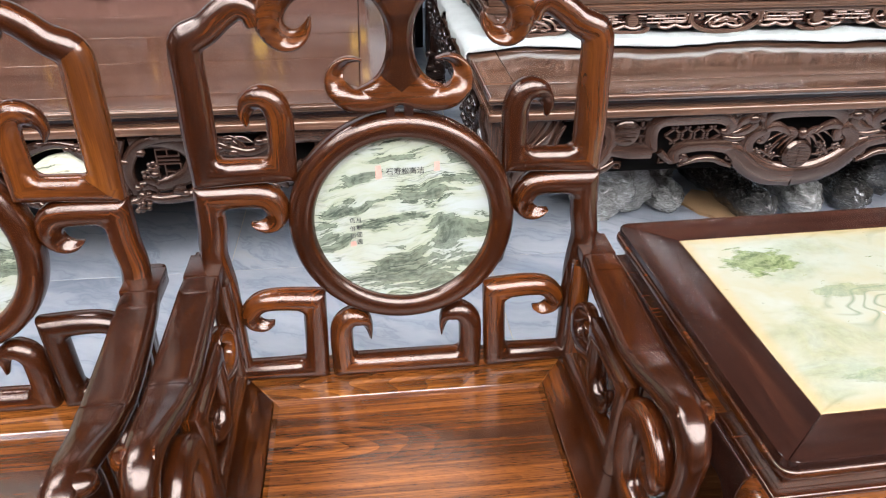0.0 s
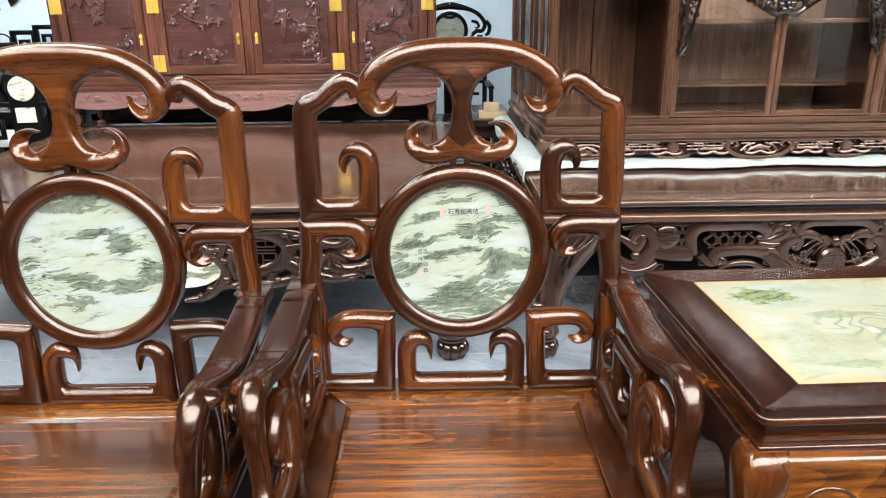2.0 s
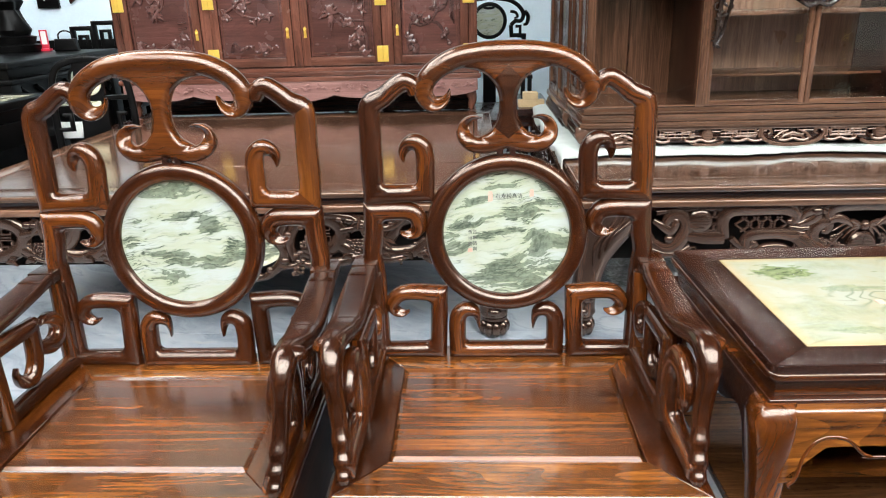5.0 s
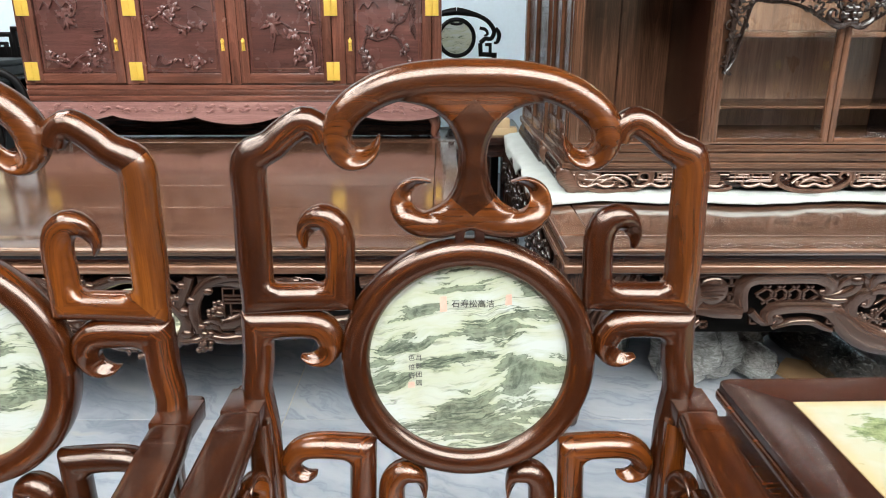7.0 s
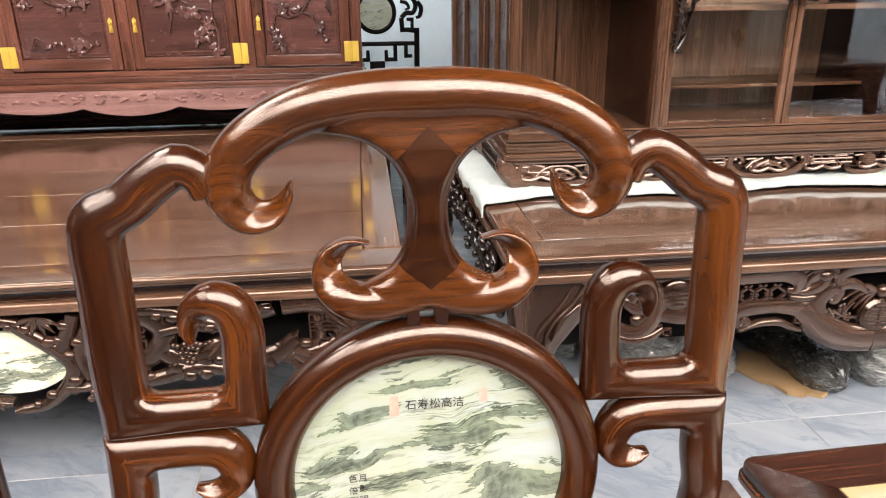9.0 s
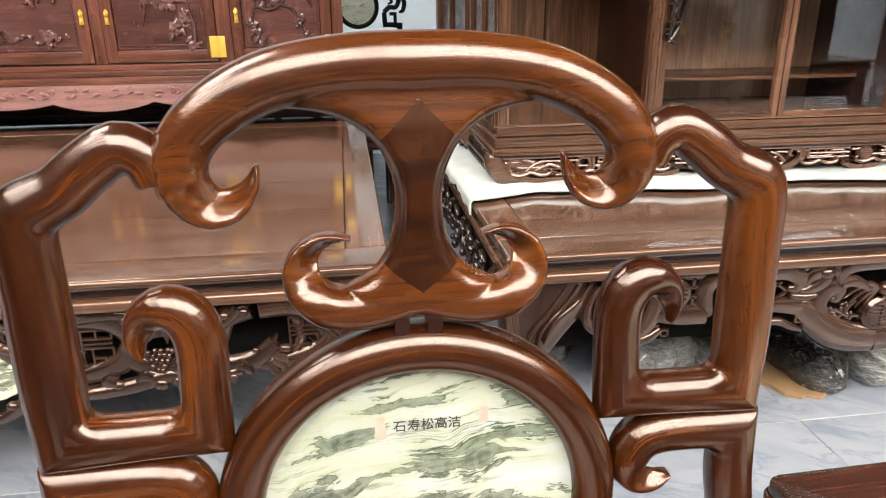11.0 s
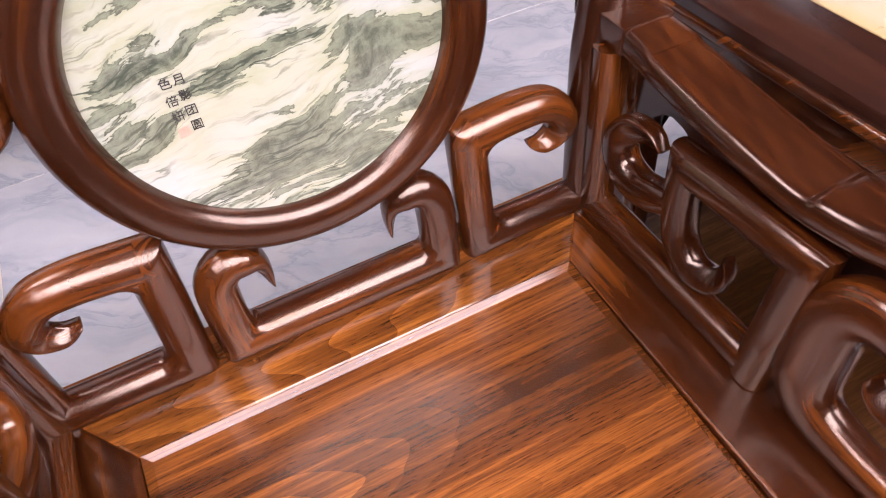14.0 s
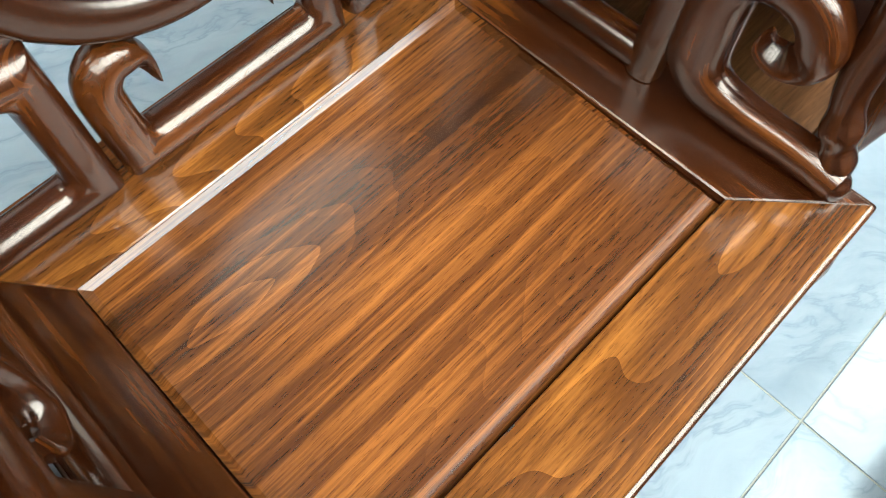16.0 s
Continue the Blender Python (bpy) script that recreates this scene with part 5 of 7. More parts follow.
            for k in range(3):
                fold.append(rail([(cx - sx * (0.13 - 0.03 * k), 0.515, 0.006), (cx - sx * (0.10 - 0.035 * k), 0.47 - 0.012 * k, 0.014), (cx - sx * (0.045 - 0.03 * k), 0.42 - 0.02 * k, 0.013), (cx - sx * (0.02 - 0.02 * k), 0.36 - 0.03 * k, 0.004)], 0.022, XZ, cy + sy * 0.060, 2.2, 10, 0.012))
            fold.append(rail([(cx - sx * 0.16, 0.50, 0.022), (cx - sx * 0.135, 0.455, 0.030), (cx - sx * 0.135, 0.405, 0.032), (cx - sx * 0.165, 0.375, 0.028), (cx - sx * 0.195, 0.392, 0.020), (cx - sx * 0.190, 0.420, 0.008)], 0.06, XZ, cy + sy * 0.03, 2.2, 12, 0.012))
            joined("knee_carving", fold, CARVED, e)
    return e


BED_R = bed(0.305, 3.4, 1.0, 2.95, "dark walnut platform bed with pierced scroll apron", WALNUT_WAX)
BED_L = bed(-2.10, 0.035, 1.0, 2.86, "dark walnut platform bed with pierced branch and grape apron")


# pierced scroll apron of one bed: drawn about its middle medallion
def scroll_apron(e, mx, y, z_top, flip=1):
    def pt(cx, cy, w):
        return (mx + flip * (cx - 870) / 1020, z_top - (cy - 300) * 0.00105, w * 2.05)

    def sw(pts, depth=0.028, c=0.0, segs=10):
        return rail([pt(*p) for p in pts], depth, XZ, y + c, 2.3, segs, 0.012)
    pcs = [sw([(372, 412, .02), (362, 345, .024), (392, 312, .026), (470, 308, .026), (585, 308, .026), (624, 332, .024), (612, 356, .016), (592, 352, .006)]),
           sw([(110, 345, .01), (148, 368, .016), (176, 382, .018), (190, 350, .016), (172, 340, .006)]),
           sw([(150, 366, .014), (168, 334, .02), (205, 324, .022), (232, 352, .022), (226, 396, .024), (195, 440, .026), (150, 448, .022), (112, 425, .018)]),
           sw([(226, 400, .02), (300, 408, .026), (372, 410, .026)]),
           sw([(455, 450, .02), (450, 420, .02), (480, 402, .022), (560, 398, .02), (640, 404, .026), (622, 392, .01)]),
           sw([(470, 448, .006), (488, 436, .012), (470, 425, .01)]),
           sw([(620, 402, .02), (670, 430, .034), (720, 470, .040), (790, 500, .042), (870, 508, .042)], 0.036),
           sw([(700, 440, .024), (688, 395, .026), (712, 362, .026), (742, 368, .022), (738, 392, .014), (722, 390, .006)]),
           sw([(748, 352, .016), (742, 322, .022), (775, 300, .025), (870, 296, .025)]),
           sw([(640, 350, .01), (660, 320, .018), (700, 312, .02), (730, 322, .012)]),
           sw([(700, 318, .018), (690, 345, .02), (650, 362, .014), (618, 362, .005)]),
           sw([(120, 318, .010), (240, 306, .012), (380, 304, .012), (620, 304, .012), (760, 302, .012), (870, 300, .012)], 0.020, 0.004),
           sw([(110, 452, .012), (160, 468, .014), (215, 462, .014), (250, 440, .010)]),
           sw([(470, 462, .006), (520, 444, .010), (580, 442, .011), (618, 458, .010), (650, 470, .006)]),
           sw([(400, 412, .012), (420, 432, .012), (448, 448, .009)]),
           sw([(742, 352, .012), (770, 344, .016), (800, 352, .014), (826, 372, .006)], 0.022, -0.006),
           sw([(600, 372, .008), (640, 380, .012), (676, 376, .008)])]
    for a, b in ((236, 440), (262, 452), (410, 440), (640, 440), (664, 456)):
        for k in (-1, 1):
            pcs.append(sw([(a - 12, b + 8 * k, .004), (a + 12, b + 8 * k, .004)], 0.014, 0.0, 6))
            pcs.append(sw([(a + 10 * k, b - 10, .004), (a + 10 * k, b + 10, .004)], 0.014, 0.0, 6))
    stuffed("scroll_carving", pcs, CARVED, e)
    # lattice of diamonds
    lat = []
    for i in range(4):
        a = 410 + i * 42
        lat.append(sw([(a, 365, .005), (a + 42, 338, .005)], 0.012, 0.006, 6))
        lat.append(sw([(a, 365, .005), (a + 42, 392, .005)], 0.012, 0.006, 6))
        lat.append(sw([(a + 20, 338, .005), (a + 62, 365, .005)], 0.012, 0.006, 6))
        lat.append(sw([(a + 20, 392, .005), (a + 62, 365, .005)], 0.012, 0.006, 6))
    stuffed("lattice_carving", lat, CARVED, e)
    fret = []
    for a0, b0, a1, b1 in ((305, 310, 355, 310), (305, 335, 355, 335), (305, 360, 355, 360), (305, 385, 355, 385), (330, 310, 330, 335), (315, 335, 315, 360), (345, 335, 345, 360), (330, 360, 330, 385), (355, 310, 355, 385)):
        fret.append(sw([(a0, b0, .007), (a1, b1, .007)], 0.012, 0.0, 6))
    stuffed("fret_carving", fret, CARVED, e)
    # medallion with a raised longevity sign
    a, b, _ = pt(278, 348, 0)
    med = [revolve([(0.001, -0.016), (0.036, -0.016), (0.043, -0.010), (0.043, 0.012), (0.001, 0.012)], 24, (a, y, b), "y")]
    for k in range(-2, 3):
        w = 0.030 * math.sqrt(max(0, 1 - (k * 0.42) ** 2))
        med.append(rail([(a - w, b + k * 0.012, .005), (a + w, b + k * 0.012, .005)], 0.005, XZ, y - 0.017, 2.5, 6))
    joined("medallion", med, CARVED, e)
    joined("pearl", [ball(*(lambda q: (q[0], y, q[1]))(pt(172, 412, 0)), 0.019)], CARVED, e)
    # blossoms
    rnd = random.Random(int(mx * 100) + flip)
    fl = []
    for k in range(7):
        ca, cb = 770 + rnd.uniform(-45, 30), 430 + rnd.uniform(-45, 35)
        a, b, _ = pt(ca, cb, 0)
        for j in range(5):
            t = 2 * math.pi * j / 5
            fl.append(ball(a + 0.009 * math.cos(t), y + 0.002, b + 0.009 * math.sin(t), 0.0065, 1, 0.7, 1, 6, 4))
        fl.append(ball(a, y - 0.004, b, 0.004, 1, 1, 1, 6, 4))
    fl.append(sw([(735, 470, .006), (770, 430, .006), (800, 400, .005)], 0.008))
    fl.append(sw([(740, 420, .005), (780, 440, .005), (820, 445, .004)], 0.008))
    stuffed("blossom_carving", fl, CARVED, e)
    # bat between the scrolls
    bt = [ball(*(lambda q: (q[0], y - 0.006, q[1]))(pt(695, 318, 0)), 0.02, 1.2, 0.8, 0.9)]
    for k in range(3):
        bt.append(sw([(700, 318, .014), (725, 300 + k * 9, .012), (755, 306 + k * 12, .004)], 0.014, -0.004, 8))
        bt.append(sw([(690, 318, .014), (665, 306 + k * 10, .012), (640, 318 + k * 12, .004)], 0.014, -0.004, 8))
    stuffed("bat_carving", bt, CARVED, e)


def scroll_middle(e, mx, y, z_top):
    z = z_top - 0.145
    med = [revolve([(0.001, -0.018), (0.042, -0.018), (0.050, -0.010), (0.050, 0.012), (0.001, 0.012)], 28, (mx, y, z), "y")]
    for k in range(-3, 4):
        w = 0.036 * math.sqrt(max(0, 1 - (k * 0.29) ** 2))
        med.append(rail([(mx - w, z + k * 0.0105, .004), (mx + w, z + k * 0.0105, .004)], 0.006, XZ, y - 0.019, 2.5, 6))
    med.append(rail([(mx, z - 0.032, .004), (mx, z + 0.032, .004)], 0.006, XZ, y - 0.019, 2.5, 6))
    joined("medallion", med, CARVED, e)
    bt = [ball(mx, y - 0.008, z + 0.072, 0.020, 0.9, 0.9, 1.0)]
    for s in (-1, 1):
        for k in range(4):
            bt.append(rail([(mx + s * 0.01, z + 0.07, .016), (mx + s * (0.05 - k * 0.006), z + 0.088 - k * 0.014, .014), (mx + s * (0.11 - k * 0.02), z + 0.052 - k * 0.016, .003)], 0.014, XZ, y - 0.006 + k * 0.002, 2.2, 8, 0.01))
    stuffed("bat_carving", bt, CARVED, e)


for mx in (1.324, 2.52):
    for flip in (1, -1):
        scroll_apron(BED_R, mx - 0.305, 0.02, 0.520, flip)
    scroll_middle(BED_R, mx - 0.305, 0.02, 0.520)


def branch_apron(e, x0, x1, y, z_top):
    """Knotted branches, leaves, grapes and square frets under one bed's front."""
    rnd = random.Random(5)
    x = x0
    while x < x1 - 0.2:
        pcs = []

        def sw(pts, depth=0.034, c=0.0, segs=10):
            return rail([(x + a, z_top + b, w * 1.75) for a, b, w in pts], depth, XZ, y + c, 2.1, segs, 0.014)
        pcs.append(sw([(-0.02, -0.02, .03), (0.05, -0.015, .034), (0.12, -0.03, .036), (0.155, -0.075, .034), (0.13, -0.125, .032), (0.08, -0.15, .03), (0.02, -0.16, .026), (-0.03, -0.165, .018)]))
        pcs.append(sw([(0.13, -0.12, .028), (0.19, -0.15, .034), (0.27, -0.13, .036), (0.33, -0.09, .036), (0.36, -0.04, .032), (0.42, -0.02, .028)]))
        pcs.append(sw([(0.27, -0.13, .03), (0.34, -0.16, .032), (0.42, -0.15, .03), (0.47, -0.11, .024)]))
        pcs.append(sw([(0.15, -0.07, .014), (0.22, -0.06, .012), (0.28, -0.07, .009), (0.34, -0.05, .005)], 0.014, -0.012))
        pcs.append(sw([(0.18, -0.16, .010), (0.24, -0.18, .009), (0.30, -0.17, .006)], 0.012, -0.012))
        for k in range(9):
            a, b = rnd.uniform(0.0, 0.45), -rnd.choice((0.02, 0.03, 0.15, 0.16, 0.12))
            pcs.append(ball(x + a, y - 0.012, z_top + b, rnd.uniform(0.008, 0.017), 1.2, 1, 0.9, 8, 6))
        # curled leaves crowding the lower edge
        for k in range(13):
            a, b, t, l = 0.45 * k / 12, -0.150 - rnd.uniform(0, 0.03), rnd.uniform(-0.7, 0.7) + (math.pi if k % 2 else 0), rnd.uniform(0.028, 0.045)
            pcs.append(sw([(a, b, .006), (a + l * .45 * math.cos(t), b + l * .45 * math.sin(t) + 0.008, .015), (a + l * math.cos(t), b + l * math.sin(t), .003)], 0.022, -0.010 - 0.003 * (k % 3), 8))
        stuffed("branch_carving", pcs, CARVED, e)
        fret = []
        fx, fz = x + 0.045, z_top - 0.045
        for a0, b0, a1, b1 in ((0, 0, .065, 0), (0, -.022, .065, -.022), (0, 0, 0, -.10), (.065, 0, .065, -.022), (.032, 0, .032, -.022), (0, -.045, .065, -.045), (.065, -.045, .065, -.10), (.02, -.045, .02, -.10),
                               (.02, -.07, .045, -.07), (.045, -.07, .045, -.10), (0, -.10, .065, -.10), (0, -.034, .065, -.034)):
            fret.append(rail([(fx + a0, fz + b0, .007), (fx + a1, fz + b1, .007)], 0.012, XZ, y - 0.004, 3, 6, 0.05))
        stuffed("fret_carving", fret, CARVED, e)
        grapes = []
        for r in range(5):
            for k in range(6 - r):
                grapes.append(ball(x + 0.175 + k * 0.013 + r * 0.0065 + rnd.uniform(-.002, .002), y - 0.014 + rnd.uniform(-.006, .004), z_top - 0.105 - r * 0.012, 0.0078, 1, 1, 1, 7, 5))
        stuffed("grape_carving", grapes, CARVED, e)
        leaves = []
        for k in range(17):
            t = math.pi * (0.05 + 0.9 * k / 16) + math.pi
            l = rnd.uniform(0.045, 0.08)
            cx, cz = 0.25 + 0.02 * math.sin(k * 2.2), -0.012
            leaves.append(sw([(cx, cz, .003), (cx + l * 0.5 * math.cos(t), cz + l * 0.5 * math.sin(t), .012), (cx + l * math.cos(t), cz + l * math.sin(t), .002)], 0.008, -0.012 - 0.002 * (k % 3), 6))
        stuffed("leaf_carving", leaves, CARVED, e)
        x += 0.47
    return e


for left in (0.18, 0.63, 1.39, 1.85):
    branch_apron(BED_L, left, left + 0.3, 0.02, 0.522)
# marble plaque in the apron, held by gnarled branches
plaque_rows = [(1.182 + 0.126 * math.cos(t) * (1 - 0.12 * math.sin(t)), 0.390 + 0.082 * math.sin(t)) for t in [2 * math.pi * i / 28 for i in range(28)]]
part("plaque", prism(plaque_rows, 0.018, 0.032, XZ, 0.002), MARBLE_P, BED_L, "cream marble plaque set in the apron")


def gnarled(rows, y, seed):
    """One knotted branch along rows (x, z, width), with burls and short stubs."""
    rnd = random.Random(seed)
    pcs = [rail(rows, 0.040, XZ, y, 2.1, 10, 0.012)]
    for (xa, za, wa), (xb, zb, wb) in zip(rows, rows[1:]):
        f, s = rnd.uniform(0.2, 0.8), rnd.choice((-1, 1))
        nx, nz = za - zb, xb - xa
        n = math.hypot(nx, nz)
        x, z, w = xa + (xb - xa) * f, za + (zb - za) * f, wa + (wb - wa) * f
        pcs.append(ball(x + s * nx / n * w * 0.3, y - 0.010, z + s * nz / n * w * 0.3, w * rnd.uniform(0.34, 0.46), 1.1, 0.9, 0.9, 8, 6))
        if rnd.random() < 0.6:
            l = rnd.uniform(0.018, 0.032)
            pcs.append(rail([(x, z, w * 0.6), (x + s * nx / n * l, z + s * nz / n * l, w * 0.36)], 0.018, XZ, y - 0.006, 2.1, 8, 0.012))
    return pcs


knots = []
for n, rows in enumerate((
        [(1.20, 0.500, .034), (1.26, 0.450, .040), (1.304, 0.412, .044), (1.324, 0.372, .042), (1.303, 0.325, .038), (1.245, 0.275, .030), (1.17, 0.262, .022)],
        [(1.304, 0.424, .038), (1.325, 0.468, .036), (1.345, 0.515, .034)],
        [(1.300, 0.322, .028), (1.35, 0.318, .030), (1.385, 0.335, .024)],
        [(1.360, 0.342, .034), (1.345, 0.405, .038), (1.366, 0.462, .040), (1.415, 0.505, .040), (1.50, 0.515, .036), (1.575, 0.505, .034)],
        [(1.57, 0.508, .032), (1.64, 0.478, .036), (1.70, 0.460, .034), (1.745, 0.474, .034), (1.785, 0.512, .032)],
        [(1.36, 0.338, .028), (1.43, 0.318, .034), (1.53, 0.330, .040), (1.62, 0.352, .040), (1.70, 0.338, .036), (1.78, 0.350, .028)],
        [(0.86, 0.470, .032), (0.94, 0.442, .038), (1.02, 0.452, .040), (1.09, 0.488, .038), (1.16, 0.508, .034), (1.22, 0.498, .030)],
        [(1.05, 0.462, .036), (1.045, 0.405, .038), (1.055, 0.345, .036), (1.10, 0.300, .030), (1.17, 0.285, .022)],
        [(0.86, 0.330, .030), (0.94, 0.310, .038), (1.01, 0.318, .038), (1.055, 0.350, .030)])):
    knots += gnarled(rows, 0.016, 11 + n)
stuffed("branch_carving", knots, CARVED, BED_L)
# bamboo leaves and small blossoms between them
sprays = []
rnd = random.Random(8)
for cx, cz in ((1.265, 0.515), (0.915, 0.515), (1.62, 0.515), (1.69, 0.43), (0.95, 0.38)):
    for k in range(6):
        t = math.pi * (1.12 + 0.15 * k) + rnd.uniform(-0.08, 0.08)
        l = rnd.uniform(0.045, 0.07)
        sprays.append(rail([(cx, cz, .004), (cx + l * 0.5 * math.cos(t), cz + l * 0.5 * math.sin(t), .015), (cx + l * math.cos(t), cz + l * math.sin(t), .002)], 0.009, XZ, 0.004 - 0.002 * (k % 3), 2.1, 6))
for k in range(16):
    sprays.append(ball(1.37 + rnd.uniform(-0.02, 0.022), 0.004 + rnd.uniform(-0.006, 0.004), 0.305 + rnd.uniform(-0.02, 0.012), 0.0085, 1, 1, 1, 7, 5))
for cx, cz in ((1.42, 0.425), (1.66, 0.41), (1.40, 0.40)):
    for j in range(5):
        t = 2 * math.pi * j / 5
        sprays.append(ball(cx + 0.011 * math.cos(t), 0.010, cz + 0.011 * math.sin(t), 0.009, 1, 0.7, 1, 6, 4))
stuffed("leaf_carving", sprays, CARVED, BED_L)


# black carved end of the scroll bed: its shaded side put into the colour
def carved_end(e, D):
    rnd = random.Random(17)
    pcs = []
    y = 0.12
    while y < D - 0.1:
        z = 0.50
        pcs.append(rail([(y, z, .03), (y + 0.06, z - 0.015, .04), (y + 0.10, z - 0.06, .036), (y + 0.07, z - 0.10, .03), (y + 0.03, z - 0.085, .02), (y + 0.045, z - 0.065, .008)], 0.036, YZ, 0.012, 2.2, 10, 0.014))
        pcs.append(rail([(y + 0.10, z - 0.06, .03), (y + 0.15, z - 0.11, .034), (y + 0.20, z - 0.08, .03), (y + 0.19, z - 0.03, .024), (y + 0.22, z - 0.01, .02)], 0.034, YZ, 0.012, 2.2, 10, 0.014))
        for k in range(10):
            pcs.append(ball(-0.006, y + rnd.uniform(0, 0.22), z - rnd.uniform(0.0, 0.13), rnd.uniform(0.010, 0.020), 0.8, 1, 1, 8, 6))
        y += 0.225
    stuffed("end_carving", pcs, VALANCE, e, "black pierced carving along the bed's end")
    # black board stands in for shade behind the end's carving
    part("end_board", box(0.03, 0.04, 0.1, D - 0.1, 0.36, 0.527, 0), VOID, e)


carved_end(BED_R, 1.95)


# ---- white fleece on the bed, under the cabinet ----
def fleece():
    nx, ny = 110, 60
    V, F = [], []
    for j in range(ny + 1):
        for i in range(nx + 1):
            u, v = i / nx, j / ny
            y = (1.440, 1.446, 1.458, 1.476)[j] if j < 4 else 1.440 + 1.44 * v
            lip = 0.022 * noise.noise(Vector((y * 4.0, 7.7, 0))) + 0.008 * noise.noise(Vector((y * 15.0, 2.7, 0)))
            x = 0.322 + lip * max(0.0, 1 - max(0, i - 10) / 6) + 2.88 * max(0.0, (i - 10) / (nx - 10))
            n1 = noise.noise(Vector((x * 6, y * 6, 1.0)))
            n2 = noise.noise(Vector((x * 21, y * 21, 4.0)))
            h = 0.018 + 0.009 * n1 + 0.006 * n2 + 0.012 * max(0.0, 1 - j / 4)
            if j < 3:
                h *= (0.30, 0.85, 1.0)[j]
                y += 0.055 * noise.noise(Vector((x * 4, 0.3, 0.5))) + 0.014 * noise.noise(Vector((x * 17, 0.9, 0)))
            z = 0.611 + max(0.003, h)
            if i < 10:
                # loose tongues over the bed's end
                k = (10 - i) / 10
                drop = 0.012 + 0.075 * max(0.0, noise.noise(Vector((y * 5.5, 3.3, 0))) + 0.12) + 0.02 * noise.noise(Vector((y * 19, 1.3, 0)))
                x = 0.318 + min(0.0, lip) - 0.016 * math.sin(min(1.0, k * 3) * math.pi / 2) - 0.004 * n2
                z = 0.624 - max(0.008, drop) * k ** 1.2
            V.append((x, y, z))
    w = nx + 1
    for j in range(ny):
        for i in range(nx):
            F.append((j * w + i, j * w + i + 1, (j + 1) * w + i + 1, (j + 1) * w + i))
    ob = finish("fleece_sheet", V, F, None, FLEECE, None, "", 60)
    so = ob.modifiers.new("thick", "SOLIDIFY")
    so.thickness = 0.006
    so.offset = 1
    return tagged(ob, label="white fleece packing sheet spread over the bed", category="sheet")


fleece()


# ---- display cabinet ----
def display_cabinet():
    X0, Y0, Z0 = 0.395, 1.53, 0.632
    e = empty("display_cabinet", (X0, Y0, Z0), label="tall walnut display cabinet with glass doors on the bed", category="cabinet")
    D = 0.48

    def b(name, x0, x1, y0, y1, z0, z1, mat=CABINET, bev=0.004, grain="x", label=""):
        return part(name, box(x0 - X0, x1 - X0, y0, y1, z0 - Z0, z1 - Z0, bev), mat, e, label, grain)
    b("base_frame", X0 - 0.01, 3.0, -0.012, D, 0.745, 0.775, bev=0.009)
    b("base_bead", X0 - 0.02, 3.0, -0.024, D, 0.724, 0.745, bev=0.009)
    b("bottom_rail", X0, 3.0, 0.004, D, 0.775, 0.802)
    b("back_panel", X0, 3.0, D - 0.02, D, 0.802, 2.35, CABINET, 0, "z")
    # inside back made paler to carry the brightness reflected in the panes
    b("inner_back", 0.887, 1.682, D - 0.026, D - 0.0205, 0.806, 2.34, INNER, 0, "z")
    b("bottom_board", X0 + 0.03, 3.0, 0.03, D - 0.02, 0.797, 0.806, CABINET, 0)
    b("top_board", X0 - 0.01, 3.0, -0.01, D, 2.35, 2.40, CABINET, 0.008)
    for z, y in ((0.8085, -0.002), (0.786, -0.016), (0.7605, -0.017), (0.7375, -0.028), (0.7285, -0.027)):
        b("bead", X0 - 0.012, 3.0, y, y + 0.008, z - 0.003, z + 0.003, CABINET, 0.0028)
    posts = [(0.395, 0.432), (0.848, 0.886), (1.683, 1.728), (2.20, 2.24), (2.96, 3.0)]
    for a, c in posts:
        b("post", a, c, 0.0, 0.04, 0.800, 2.35, CABINET, 0.007, "z")
        for x in (a + 0.009, c - 0.009):
            b("post_bead", x - 0.003, x + 0.003, -0.004, 0.004, 0.816, 2.34, CABINET, 0.0028, "z")
    # dividers in near-black wood: the niche's shade put into the colour
    for a, c in posts[1:4]:
        b("divider", a + 0.006, c - 0.006, 0.04, D - 0.02, 0.802, 2.35, ROSE_DARK, 0.001, "z")
    # left side with framed panels
    b("side_panel", X0 + 0.008, X0 + 0.02, 0.04, D - 0.02, 0.80, 2.35, ROSE_DARK, 0, "z")
    for y0, y1 in ((0.04, 0.075), (0.235, 0.265), (D - 0.05, D - 0.002)):
        b("side_stile", X0 - 0.002, X0 + 0.03, y0, y1, 0.80, 2.35, CABINET, 0.005, "z")
    b("side_rail", X0 - 0.001, X0 + 0.03, 0.075, D - 0.05, 0.80, 0.86, CABINET, 0.004, "y")
    b("niche_seam", 0.655, 0.661, D - 0.024, D - 0.0195, 0.806, 2.34, ROSE_DARK, 0.001, "z")
    # valance and board added above the niche to shade it
    b("niche_valance", 0.4325, 0.8475, -0.012, 0.02, 1.392, 1.60, VALANCE, 0.006)
    b("niche_board", 0.4325, 0.8475, 0.021, D - 0.021, 1.42, 1.44, VALANCE, 0.003)
    # glass doors
    for a, c in ((0.886, 1.290), (1.290, 1.683)):
        z0, z1 = 0.804, 2.30
        w = 0.022
        door = part("door", box(a + 0.001 - X0, a + w - X0, 0.010, 0.032, z0 - Z0, z1 - Z0, 0.004), CABINET, e, "narrow framed glass door", "z")
        part("stile", box(c - w - X0, c - 0.001 - X0, 0.010, 0.032, z0 - Z0, z1 - Z0, 0.004), CABINET, door, "", "z")
